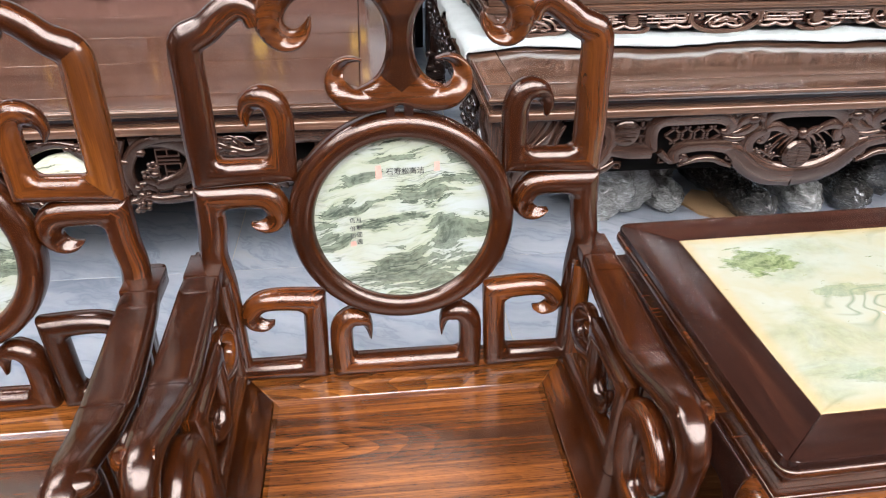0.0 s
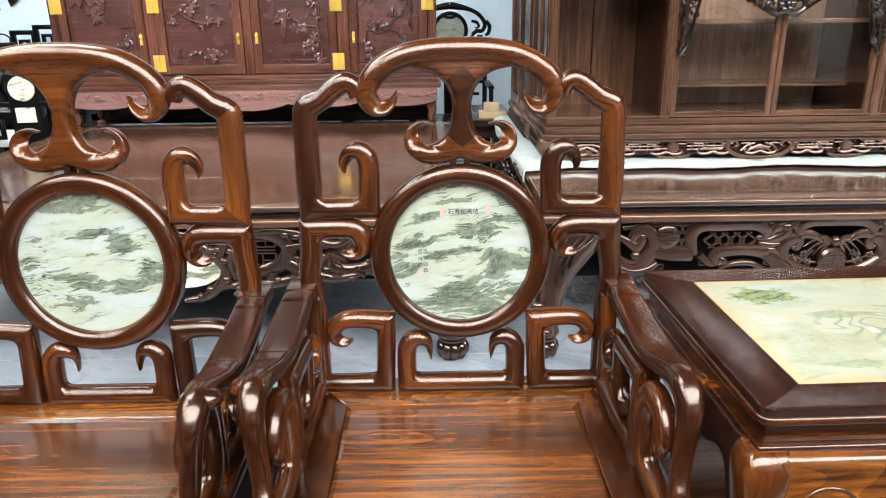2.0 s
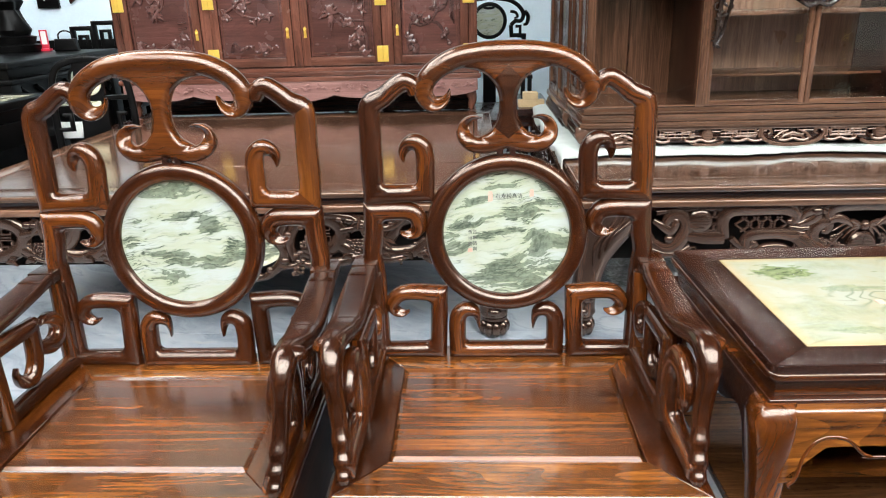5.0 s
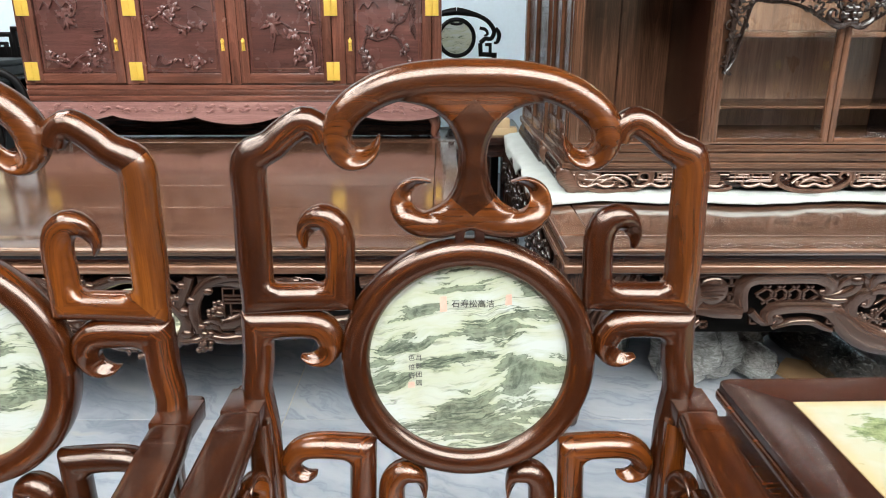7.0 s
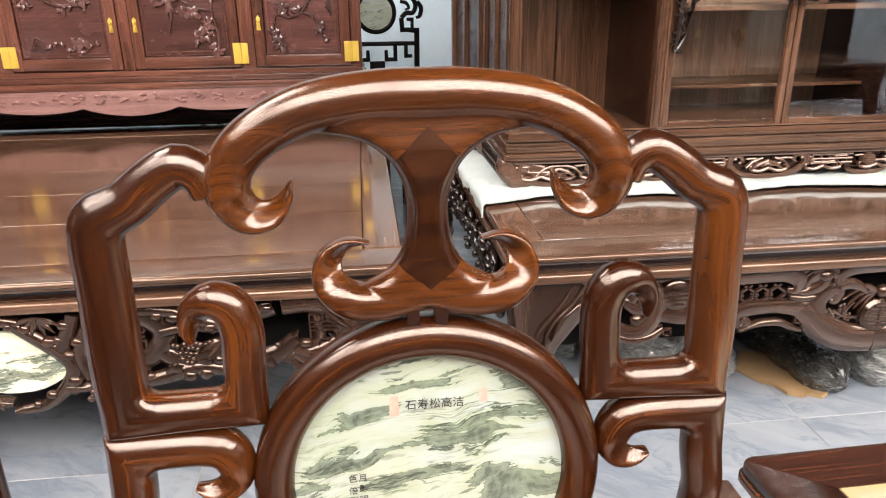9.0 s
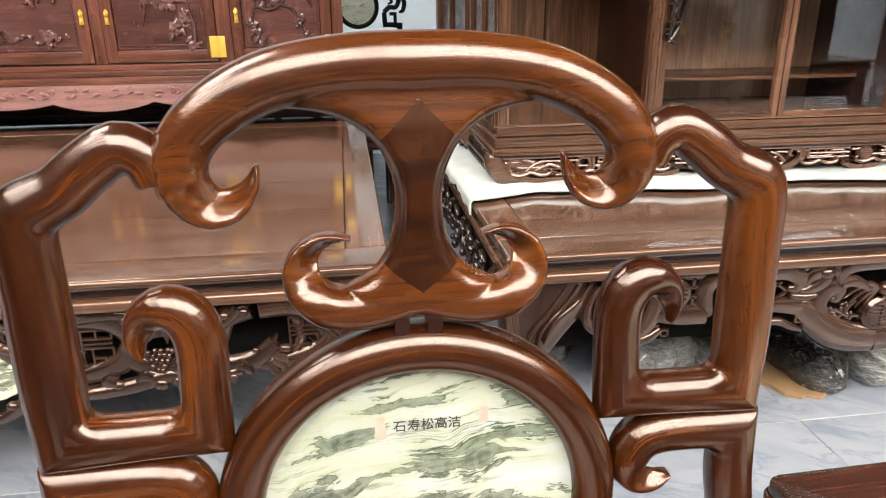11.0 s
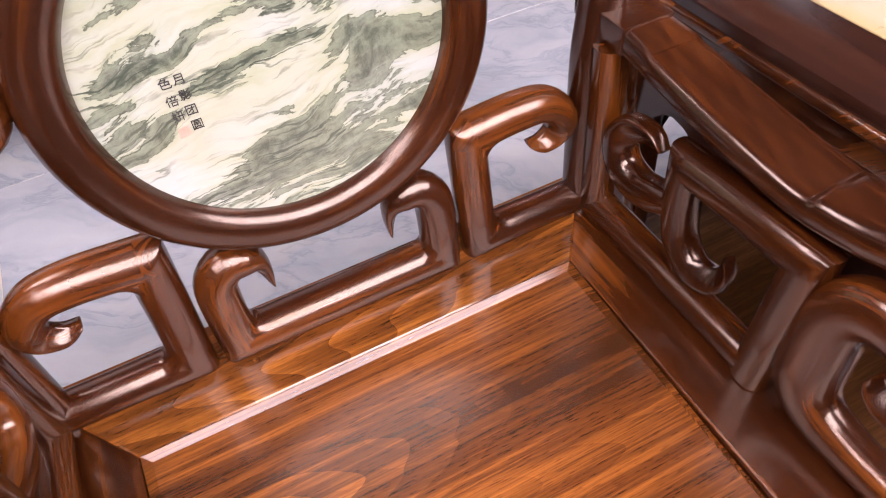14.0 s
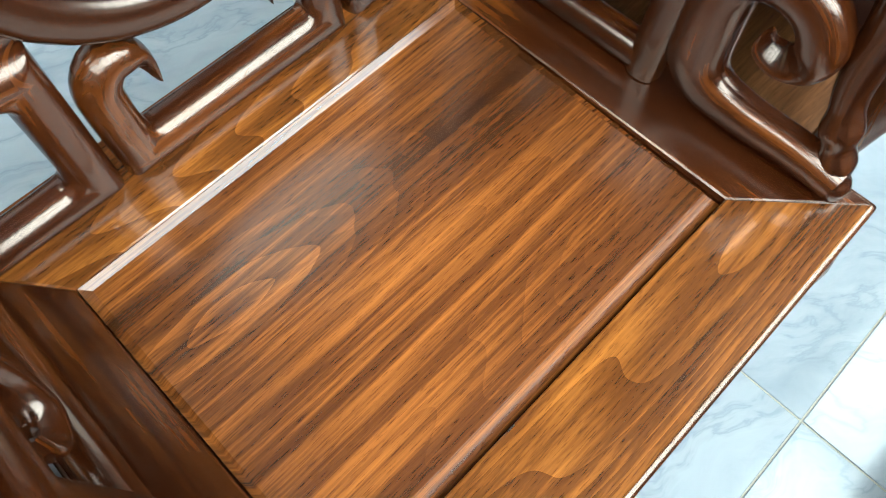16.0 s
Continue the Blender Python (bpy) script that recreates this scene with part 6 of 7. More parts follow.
        part("bottom_rail", box(a + w - X0, c - w - X0, 0.011, 0.031, z0 - Z0, z0 + w - Z0, 0.004), CABINET, door)
        part("top_rail", box(a + w - X0, c - w - X0, 0.011, 0.031, z1 - w - Z0, z1 - Z0, 0.004), CABINET, door)
        g = part("pane", box(a + w - 0.004 - X0, c - w + 0.004 - X0, 0.019, 0.023, z0 + w - 0.004 - Z0, z1 - w + 0.004 - Z0, 0), GLASS, door, "clear glass pane")
        g.visible_shadow = False
    b("shelf", 0.884, 1.685, 0.06, D - 0.03, 1.155, 1.172, CABINET, 0.003)
    b("inner_ledge", 0.884, 1.685, 0.20, D - 0.03, 0.90, 0.912, CABINET, 0.003)
    # pierced valance above the doors
    rnd = random.Random(11)
    pcs = []

    def sw(rows, depth=0.024, c=-0.006, segs=8):
        return rail([(a - X0, z - Z0, w) for a, z, w in rows], depth, XZ, c, 2.1, segs, 0.014)

    def low(d):
        """Lower edge of the valance at d from its post."""
        return float(np.interp(d, [0.0, 0.02, 0.045, 0.065, 0.085, 0.20, 0.27, 0.33, 0.40], [1.03, 1.04, 1.10, 1.20, 1.262, 1.258, 1.235, 1.20, 1.188]))

    def flower(a, z, r, c):
        for j in range(6):
            t = 2 * math.pi * j / 6 + a * 40
            pcs.append(ball(a + 0.62 * r * math.cos(t) - X0, c, z + 0.62 * r * math.sin(t) - Z0, r * 0.46, 1, 0.6, 1, 6, 4))
        pcs.append(ball(a - X0, c - 0.006, z - Z0, r * 0.36, 1, 1, 1, 6, 4))
    for s, xc in ((1, 0.886), (-1, 1.683)):
        edge = [(xc + s * d, low(d) + 0.004, .011) for d in (0.012, 0.03, 0.045, 0.065, 0.085, 0.14, 0.20, 0.27, 0.33, 0.40)]
        pcs.append(sw(edge, 0.030, -0.004))
        pcs.append(sw([(xc + s * 0.02, 1.37, .03), (xc + s * 0.15, 1.345, .032), (xc + s * 0.28, 1.335, .034), (xc + s * 0.40, 1.31, .034)], 0.03))
        pcs.append(sw([(xc + s * 0.02, 1.34, .022), (xc + s * 0.026, 1.24, .022), (xc + s * 0.024, 1.16, .02), (xc + s * 0.018, 1.09, .016), (xc + s * 0.012, 1.045, .008)]))
        d = 0.012
        while d < 0.40:
            z = low(d) + 0.012
            top = 1.39 if d > 0.07 else 1.36
            while z < top:
                a, zz, t = xc + s * (d + rnd.uniform(-.008, .008)), z + rnd.uniform(-.007, .007), rnd.uniform(0, 6.28)
                kind = rnd.random()
                if kind < 0.10:
                    flower(a, zz, rnd.uniform(0.011, 0.018), -0.012 - rnd.uniform(0, .008))
                elif kind < 0.58:
                    l = rnd.uniform(0.02, 0.036)
                    pcs.append(sw([(a, zz, .004), (a + l * .5 * math.cos(t), zz + l * .5 * math.sin(t), .014), (a + l * math.cos(t), zz + l * math.sin(t), .002)], 0.012, -0.010 - rnd.uniform(0, .008), 6))
                else:
                    r = rnd.uniform(0.010, 0.017)
                    pcs.append(sw([(a + r * (1 - q / 9) * math.cos(t + q), zz + r * (1 - q / 9) * math.sin(t + q), .009 - .0008 * q) for q in range(6)], 0.016, -0.008, 6))
                z += 0.024
            d += 0.022
    flower(1.2845, 1.225, 0.034, -0.02)
    for s in (-1, 1):
        pcs.append(sw([(1.2845, 1.20, .02), (1.2845 + s * 0.035, 1.19, .022), (1.2845 + s * 0.07, 1.21, .018), (1.2845 + s * 0.065, 1.24, .012), (1.2845 + s * 0.045, 1.235, .004)], 0.03, -0.012))
    stuffed("carved_valance", pcs, VALANCE, e, "pierced floral valance")
    # fretted apron with cartouches, front and left end
    ap = []

    def sa(rows, depth=0.018, c=0.0):
        return rail([(a - X0, z - Z0, w * 1.3) for a, z, w in rows], depth, XZ, c, 2.4, 8, 0.012)
    ap.append(sa([(0.40, 0.716, .014), (2.99, 0.716, .014)]))
    for mx in (0.56, 1.258, 1.96, 2.66):
        for s in (-1, 1):
            ap.append(sa([(mx, 0.640, .014), (mx + s * 0.05, 0.642, .014), (mx + s * 0.10, 0.655, .014), (mx + s * 0.128, 0.680, .014), (mx + s * 0.122, 0.706, .013), (mx + s * 0.098, 0.708, .011), (mx + s * 0.088, 0.692, .009), (mx + s * 0.100, 0.684, .004)]))
            ap.append(sa([(mx + s * 0.02, 0.700, .007), (mx + s * 0.05, 0.690, .008), (mx + s * 0.075, 0.668, .007)]))
            ap.append(sa([(mx, 0.690, .010), (mx + s * 0.03, 0.678, .010), (mx + s * 0.05, 0.662, .007), (mx + s * 0.02, 0.655, .006)]))
            for k in range(3):
                ap.append(sa([(mx + s * 0.005, 0.662 + 0.012 * k, .005), (mx + s * (0.05 - 0.01 * k), 0.660 + 0.014 * k, .004)]))
            if mx < 0.6 and s < 0:
                continue
            # ruled frets out to the medallions
            for k, (a, z) in enumerate(((0.15, 0.690), (0.15, 0.676), (0.15, 0.704))):
                ap.append(sa([(mx + s * a, z, .006), (mx + s * (0.295), z, .006)], 0.014))
            for k in range(5):
                ap.append(sa([(mx + s * (0.155 + 0.03 * k), 0.672 - 0.006 * (k % 2), .005), (mx + s * (0.155 + 0.03 * k), 0.706, .005)], 0.014))
            ap.append(sa([(mx + s * 0.135, 0.672, .012), (mx + s * 0.135, 0.71, .012)], 0.022))
            ap.append(sa([(mx + s * 0.28, 0.655, .010), (mx + s * 0.31, 0.643, .013), (mx + s * 0.35, 0.641, .014)]))
    for mx in (0.909, 1.609, 2.31):
        ap.append(revolve([(0.001, -0.014), (0.020, -0.014), (0.025, -0.008), (0.025, 0.01), (0.001, 0.01)], 20, (mx - X0, 0, 0.685 - Z0), "y"))
        for k in range(-2, 3):
            w = 0.017 * math.sqrt(max(0.0, 1 - (k * 0.42) ** 2))
            ap.append(sa([(mx - w, 0.685 + k * 0.007, .003), (mx + w, 0.685 + k * 0.007, .003)], 0.004, -0.0145))
    # lip of drooping scrolls along the lower edge
    for k in range(13):
        a = 0.50 + 0.19 * k
        for s in (-1, 1):
            ap.append(sa([(a, 0.668, .009), (a + s * 0.03, 0.658, .010), (a + s * 0.058, 0.662, .009), (a + s * 0.062, 0.674, .006), (a + s * 0.050, 0.676, .003)], 0.020, -0.004))
        ap.append(sa([(a - 0.08, 0.698, .006), (a - 0.04, 0.698, .006), (a - 0.04, 0.682, .006), (a + 0.04, 0.682, .006), (a + 0.04, 0.698, .006), (a + 0.08, 0.698, .006)], 0.014))
    stuffed("apron_carving", ap, APRON, e, "pierced fret apron with cartouches")
    b("apron_backing", X0 + 0.02, 2.98, 0.016, 0.024, 0.652, 0.722, ROSE_DARK, 0)
    side = []
    for k in range(10):
        y = 0.02 + 0.045 * k
        side.append(ball(-0.004, y, 0.690 - Z0, 0.024, 0.5, 0.9, 1.0, 8, 6))
        side.append(ball(-0.006, y + 0.02, 0.665 - Z0, 0.017, 0.6, 1, 1.1, 8, 6))
    stuffed("side_carving", side, VALANCE, e)
    b("side_apron", X0, X0 + 0.014, 0.0, D, 0.655, 0.724, VALANCE, 0.004, "y")
    # feet curling inward
    for sx, cx in ((1, X0), (-1, 3.0)):
        for cy in (0.0, D - 0.05):
            hook = [(cx + sx * 0.000, 0.722, .05), (cx - sx * 0.004, 0.702, .064), (cx + sx * 0.006, 0.676, .060), (cx + sx * 0.034, 0.655, .044), (cx + sx * 0.066, 0.648, .030), (cx + sx * 0.086, 0.660, .020), (cx + sx * 0.080, 0.674, .010), (cx + sx * 0.070, 0.672, .003)]
            leaf = [(cx + sx * 0.02, 0.702, .046), (cx + sx * 0.07, 0.694, .050), (cx + sx * 0.12, 0.682, .042), (cx + sx * 0.17, 0.664, .026), (cx + sx * 0.21, 0.652, .012)]
            toe = [(cx + sx * 0.010, 0.652, .030), (cx + sx * 0.022, 0.641, .030), (cx + sx * 0.040, 0.640, .014)]
            fused("foot", [rail([(p - X0, q - Z0, r) for p, q, r in rows], d, XZ, cy + 0.012) for rows, d in ((hook, 0.06), (leaf, 0.034), (toe, 0.05))], APRON, e, 0.003, 4)
    return e


display_cabinet()


# a second cabinet, back to back with the first
def back_cabinet():
    e = empty("tall_cabinet", (0.385, 2.03, 0.632), label="dark brown tall wooden cabinet with framed side panels", category="cabinet")
    L, D, H = 2.4, 0.80, 1.75
    part("body", box(0.014, L, 0.004, D - 0.004, 0.10, H, 0.004), ROSE_DARK, e, "", "z")
    for y0, y1 in ((0.0, 0.05), (0.37, 0.42), (D - 0.06, D)):
        part("side_stile", box(0.0, 0.03, y0, y1, 0.10, H, 0.006), CABINET, e, "", "z")
    for z in (0.10, 0.9):
        part("side_rail", box(0.002, 0.03, 0.05, D - 0.06, z, z + 0.06, 0.005), CABINET, e, "", "y")
    part("base_moulding", box(-0.012, L, -0.004, D + 0.01, 0.075, 0.105, 0.009), CABINET, e)
    pcs = []
    rnd = random.Random(3)
    for k in range(22):
        y = 0.03 + (D - 0.06) * k / 21
        pcs.append(ball(0.0, y, 0.048 + rnd.uniform(-0.008, 0.008), 0.024, 0.6, 0.9, 1.1, 8, 6))
        pcs.append(ball(-0.006, y + 0.016, 0.025, 0.016, 0.7, 1, 1.2, 8, 6))
    stuffed("apron_carving", pcs, VALANCE, e)
    part("apron_board", box(0.004, 0.02, 0.0, D, 0.012, 0.08, 0.004), VALANCE, e, "", "y")
    for y in (0.0, D - 0.07):
        part("foot", box(0.0, 0.07, y, y + 0.07, 0.0005, 0.08, 0.01, 3), CARVED, e, "", "z")
        part("foot", box(L - 0.07, L, y, y + 0.07, 0.0005, 0.08, 0.01, 3), CARVED, e, "", "z")
    return e


back_cabinet()


# ---- low four-door cabinet behind ----
def platform():
    e = empty("low_platform", (-2.3, 2.90, 0), label="black wooden platform carrying the sideboard", category="platform")
    part("top", box(-0.08, 2.44, 0, 0.75, 0.507, 0.549, 0.006), ROSE_DARK, e)
    part("waist", box(-0.05, 2.41, 0.03, 0.72, 0.45, 0.507, 0.003), ROSE_DARK, e)
    for x in (-0.02, 2.30):
        for y in (0.05, 0.62):
            part("leg", box(x, x + 0.08, y, y + 0.08, 0, 0.45, 0.01), ROSE_DARK, e, "", "z")
    return e


platform()


def low_stand():
    e = empty("low_stand", (0.15, 2.90, 0), label="small black wooden stand beside the sideboard", category="stand")
    part("top", box(0, 0.27, 0, 0.75, 0.57, 0.612, 0.006), ROSE_DARK, e)
    part("waist", box(0.02, 0.25, 0.03, 0.72, 0.50, 0.57, 0.003), ROSE_DARK, e)
    for x in (0.02, 0.19):
        for y in (0.05, 0.62):
            part("leg", box(x, x + 0.06, y, y + 0.06, 0, 0.5, 0.008), ROSE_DARK, e, "", "z")
    return e


low_stand()


def sideboard():
    X0, X1, Y0, Z0 = -2.226, -0.035, 2.93, 0.612
    e = empty("sideboard", (X0, Y0, Z0), label="plum red wooden sideboard with four carved doors and brass hinges", category="sideboard")
    L, D = X1 - X0, 0.46

    def b(name, x0, x1, y0, y1, z0, z1, mat=PLUM, bev=0.004, grain="x", par=None, label=""):
        return part(name, box(x0, x1, y0, y1, z0 - Z0, z1 - Z0, bev), mat, par or e, label, grain)
    b("body", 0.02, L - 0.02, 0.03, D, 0.90, 1.50, PLUM, 0.004, "z")
    b("base_moulding", -0.012, L + 0.012, -0.014, D, 0.868, 0.892, PLUM, 0.009)
    b("base_bead", -0.022, L + 0.022, -0.026, D, 0.838, 0.868, PLUM, 0.011)
    b("bottom_rail", 0, L, -0.004, 0.03, 0.892, 0.915, PLUM)
    b("top_board", -0.03, L + 0.03, -0.03, D + 0.01, 1.46, 1.50, PLUM, 0.009)
    posts = [(0, 0.050), (0.535, 0.595), (1.086, 1.136), (1.624, 1.689), (L - 0.05, L)]
    for a, c in posts:
        b("post", a, c, -0.002, 0.03, 0.915, 1.46, PLUM, 0.004, "z")
    rnd = random.Random(21)
    twigs = ([(0.06, 1.045), (0.2, 1.03), (0.42, 1.215), (0.5, 1.24), (0.62, 0.99), (0.78, 1.03), (0.9, 1.07), (0.35, 1.20)], [(0.08, 1.19), (0.24, 1.25), (0.45, 1.24), (0.55, 1.175), (0.68, 1.18), (0.85, 1.18), (0.4, 1.2), (0.7, 1.02)],
             [(0.9, 1.0), (0.75, 1.05), (0.85, 1.10), (0.9, 1.2), (0.68, 1.15), (0.8, 1.27), (0.55, 1.15), (0.3, 1.19)], [(0.08, 1.05), (0.16, 1.02), (0.5, 1.14), (0.66, 1.19), (0.8, 1.22), (0.8, 1.07), (0.25, 1.14), (0.88, 1.29)])
    doors = [(0.052, 0.533), (0.597, 1.084), (1.138, 1.622), (1.691, L - 0.052)]
    for i, (a, c) in enumerate(doors):
        z0, z1, w = 0.920, 1.452, 0.050
        door = b("door", a, a + w, -0.011, 0.022, z0, z1, PLUM, 0.009, "z", None, "framed door with carved flower panel")
        b("stile", c - w, c, -0.011, 0.022, z0, z1, PLUM, 0.009, "z", door)
        b("door_rail", a + w - 0.004, c - w + 0.004, -0.0105, 0.022, z0, z0 + w, PLUM, 0.009, "x", door)
        b("door_rail", a + w - 0.004, c - w + 0.004, -0.0105, 0.022, z1 - w, z1, PLUM, 0.009, "x", door)
        b("door_panel", a + w + 0.001, c - w - 0.001, 0.004, 0.02, z0 + w + 0.001, z1 - w - 0.001, PLUM_PANEL, 0.006, "x", door)
        fr = 0.010
        b("panel_field", a + w + fr, c - w - fr, -0.0005, 0.006, z0 + w + fr, z1 - w - fr, PLUM_PANEL, 0.003, "x", door)
        # carved relief: branch with blossoms, hills and grass
        pcs = []
        x0, x1, y = a + w + 0.03, c - w - 0.03, -0.004
        W = x1 - x0

        def sw(rows, depth=0.010, cc=0.0):
            return rail([(x0 + W * p, q - Z0, r * 1.75) for p, q, r in rows], depth * 2.1, XZ, y + cc, 2.0, 6, 0.012)
        def spray(p, q, n, r, spread):
            for k in range(n):
                t = rnd.uniform(0, 2 * math.pi)
                l = rnd.uniform(0.6, 1.15) * spread
                pcs.append(sw([(p, q, .003), (p + 0.55 * l * math.cos(t) / W, q + 0.55 * l * math.sin(t), .0125), (p + l * math.cos(t) / W, q + l * math.sin(t), .002)], 0.012))
            for k in range(r // 4):
                t, l = rnd.uniform(0, 6.28), rnd.uniform(0, spread)
                pcs.append(ball(x0 + W * p + l * math.cos(t), y - 0.003, q + l * math.sin(t) - Z0, rnd.uniform(.005, .009), 1.3, .55, 1, 8, 5))
        if i == 0:
            pcs.append(sw([(0.0, 1.04, .008), (0.18, 1.02, .010), (0.35, 0.998, .010), (0.5, 1.03, .010), (0.66, 1.055, .008), (0.92, 1.07, .006)]))
            pcs.append(sw([(0.5, 1.03, .008), (0.62, 1.00, .010), (0.7, 0.975, .012)]))
            for p, q in ((0.06, 1.045), (0.2, 1.03), (0.62, 0.99), (0.78, 1.02), (0.9, 1.03), (0.72, 1.06)):
                spray(p, q, 5, 7, 0.030)
            spray(0.42, 1.215, 12, 10, 0.055)
            pcs.append(sw([(0.5, 1.22, .006), (0.6, 1.26, .005), (0.61, 1.30, .003)]))
            hills = ((0.02, 1.255), (0.10, 1.285), (0.17, 1.26), (0.26, 1.30), (0.36, 1.262), (0.46, 1.285), (0.54, 1.26))
            pcs.append(sw([(p, q, .004) for p, q in hills]))
            for k in range(3):
                pcs.append(sw([(0.82, 1.10 + 0.03 * k, .006), (0.98, 1.105 + 0.03 * k, .006)]))
        elif i == 1:
            pcs.append(sw([(0.0, 1.20, .010), (0.14, 1.225, .009), (0.28, 1.255, .008), (0.36, 1.275, .004)]))
            pcs.append(sw([(0.2, 1.23, .008), (0.4, 1.19, .009), (0.6, 1.175, .008), (0.95, 1.19, .005)]))
            for p, q in ((0.08, 1.18), (0.24, 1.25), (0.45, 1.26), (0.55, 1.165), (0.68, 1.18), (0.85, 1.175), (0.4, 1.22)):
                spray(p, q, 6, 8, 0.030)
            for k in range(4):
                pcs.append(sw([(0.05 + .02 * k, 1.005, .004), (0.15, 1.055 - 0.012 * k, .004), (0.28 - .02 * k, 1.005, .004)]))
            for k in range(8):
                spray(0.3 + 0.09 * k, 1.01 + 0.012 * (k % 3), 3, 3, 0.018)
            pcs.append(sw([(0.72, 1.262, .005), (0.8, 1.272, .006), (0.92, 1.255, .003)]))
        elif i == 2:
            pcs.append(sw([(0.93, 0.96, .010), (0.97, 1.05, .009), (0.9, 1.15, .008), (0.95, 1.25, .007), (0.8, 1.31, .004)]))
            pcs.append(sw([(0.95, 1.15, .007), (0.7, 1.16, .006), (0.45, 1.20, .005)]))
            for p, q in ((0.9, 1.0), (0.7, 1.05), (0.85, 1.10), (0.9, 1.2), (0.68, 1.15), (0.78, 1.27), (0.72, 1.30), (0.55, 1.14)):
                spray(p, q, 7, 2, 0.034)
            spray(0.30, 1.19, 12, 6, 0.06)
            pcs.append(sw([(0.36, 1.21, .010), (0.34, 1.13, .007), (0.28, 1.06, .003)]))
        else:
            pcs.append(sw([(0.02, 1.04, .008), (0.1, 1.13, .008), (0.3, 1.12, .009), (0.5, 1.14, .009), (0.65, 1.19, .008), (0.8, 1.21, .007), (0.9, 1.28, .005)]))
            pcs.append(sw([(0.5, 1.14, .007), (0.68, 1.12, .008), (0.8, 1.06, .006)]))
            for p, q in ((0.08, 1.05), (0.16, 1.0), (0.78, 1.29), (0.66, 1.31), (0.86, 1.31), (0.8, 1.07), (0.88, 1.03), (0.72, 1.22)):
                spray(p, q, 4, 8, 0.028)
            spray(0.22, 1.155, 7, 4, 0.04)
            pcs.append(sw([(0.0, 1.255, .004), (0.08, 1.28, .004), (0.15, 1.26, .004), (0.25, 1.29, .004), (0.36, 1.255, .004)]))
            for k in range(5):
                pcs.append(sw([(0.99, 1.30 - .02 * k, .005), (0.9, 1.25 - .02 * k, .005), (0.99, 1.16 - 0.01 * k, .004)]))
        for k in range(9):
            base_p, base_q = rnd.choice(twigs[i])
            spray(min(0.97, max(0.03, base_p + rnd.uniform(-0.08, 0.08))), base_q + rnd.uniform(-0.018, 0.018), 5, 4, 0.034)
        stuffed("relief_carving", pcs, RELIEF, door)
        for q0, q1, r0, r1 in ((a + w + 0.016, c - w - 0.016, z0 + w + 0.016, z0 + w + 0.021), (a + w + 0.016, c - w - 0.016, z1 - w - 0.021, z1 - w - 0.016)):
            b("panel_bead", q0, q1, -0.003, 0.0, r0, r1, PLUM, 0.001, "x", door)
        for q0 in (a + w + 0.016, c - w - 0.021):
            b("panel_bead", q0, q0 + 0.005, -0.003, 0.0, z0 + w + 0.0215, z1 - w - 0.0215, PLUM, 0.001, "z", door)
        # brass keyhole plate with drop pull
        kx = c - 0.026 if i in (0, 1) else a + 0.026
        part("pull", prism([(kx - 0.010, 1.070 - Z0), (kx + 0.010, 1.070 - Z0), (kx + 0.006, 1.100 - Z0), (kx + 0.010, 1.118 - Z0), (kx, 1.130 - Z0), (kx - 0.010, 1.118 - Z0), (kx - 0.006, 1.100 - Z0)], -0.016, -0.0112, XZ, 0.0015), BRASS, door, "brass keyhole pull")
        joined("knob", [ball(kx, -0.020, 1.108 - Z0, 0.008), ball(kx, -0.019, 1.083 - Z0, 0.006, 0.8, 0.8, 1.6)], BRASS, door, "brass drop pull")
        hx = a - 0.002 if i in (0, 1) else c + 0.002
        for z in (0.978, 1.268):
            for s in (-1, 1):
                b("hinge_leaf", hx + (0.001 if s > 0 else -0.034), hx + (0.034 if s > 0 else -0.001), -0.0145, -0.0112, z - 0.042, z + 0.042, BRASS, 0.0015, "z", door, "polished brass hinge leaf")
            turned("hinge_pin", [(0.0035, -0.042), (0.0035, 0.042)], BRASS, door, (hx, -0.0145, z - Z0), "z", 8)
    # dark board added behind the feet in place of the shade there
    b("back_board", 0.02, L - 0.02, D - 0.03, D, 0.615, 0.90, ROSE_DARK, 0)
    # scalloped apron
    n = 60
    low = []
    for k in range(n + 1):
        u = k / n
        s = abs(math.sin(u * math.pi * 5))
        low.append((L * u, 0.776 - 0.030 * s ** 0.6 - 0.016 * math.exp(-((u - 0.5) / 0.12) ** 2)))
    out = [(0.0, 0.838), (L, 0.838)] + low[::-1]
    part("apron", prism([(a, z - Z0) for a, z in out], -0.020, 0.006, XZ, 0.003, 1), PINK, e, "pale plum carved scalloped apron")
    pcs = []
    for k in range(24):
        u = L * (k + 0.5) / 24
        for j in range(4):
            t = rnd.uniform(-0.4, 0.4) + (0 if j % 2 else math.pi)
            l = rnd.uniform(0.02, 0.042)
            cz = 0.805 + rnd.uniform(-0.02, 0.012) - Z0
            pcs.append(rail([(u, cz, .006), (u + l * 0.6 * math.cos(t), cz + l * 0.5 * math.sin(t) + 0.004, .014), (u + l * math.cos(t), cz + l * math.sin(t), .003)], 0.018, XZ, -0.021, 2.0, 6, 0.012))
    stuffed("apron_carving", pcs, PINK, e)
    # feet with turned ball ends on small plates
    for cx, s in ((0.035, 1), (L - 0.035, -1)):
        for cy in (0.12, D - 0.05):
            member("foot", [(cx + s * 0.01, 0.83 - Z0, .085), (cx + s * 0.01, 0.77 - Z0, .075), (cx - s * 0.002, 0.72 - Z0, .055), (cx + s * 0.006, 0.68 - Z0, .040), (cx, 0.66 - Z0, .026)], 0.06, XZ, PLUM, e, cy - 0.06)
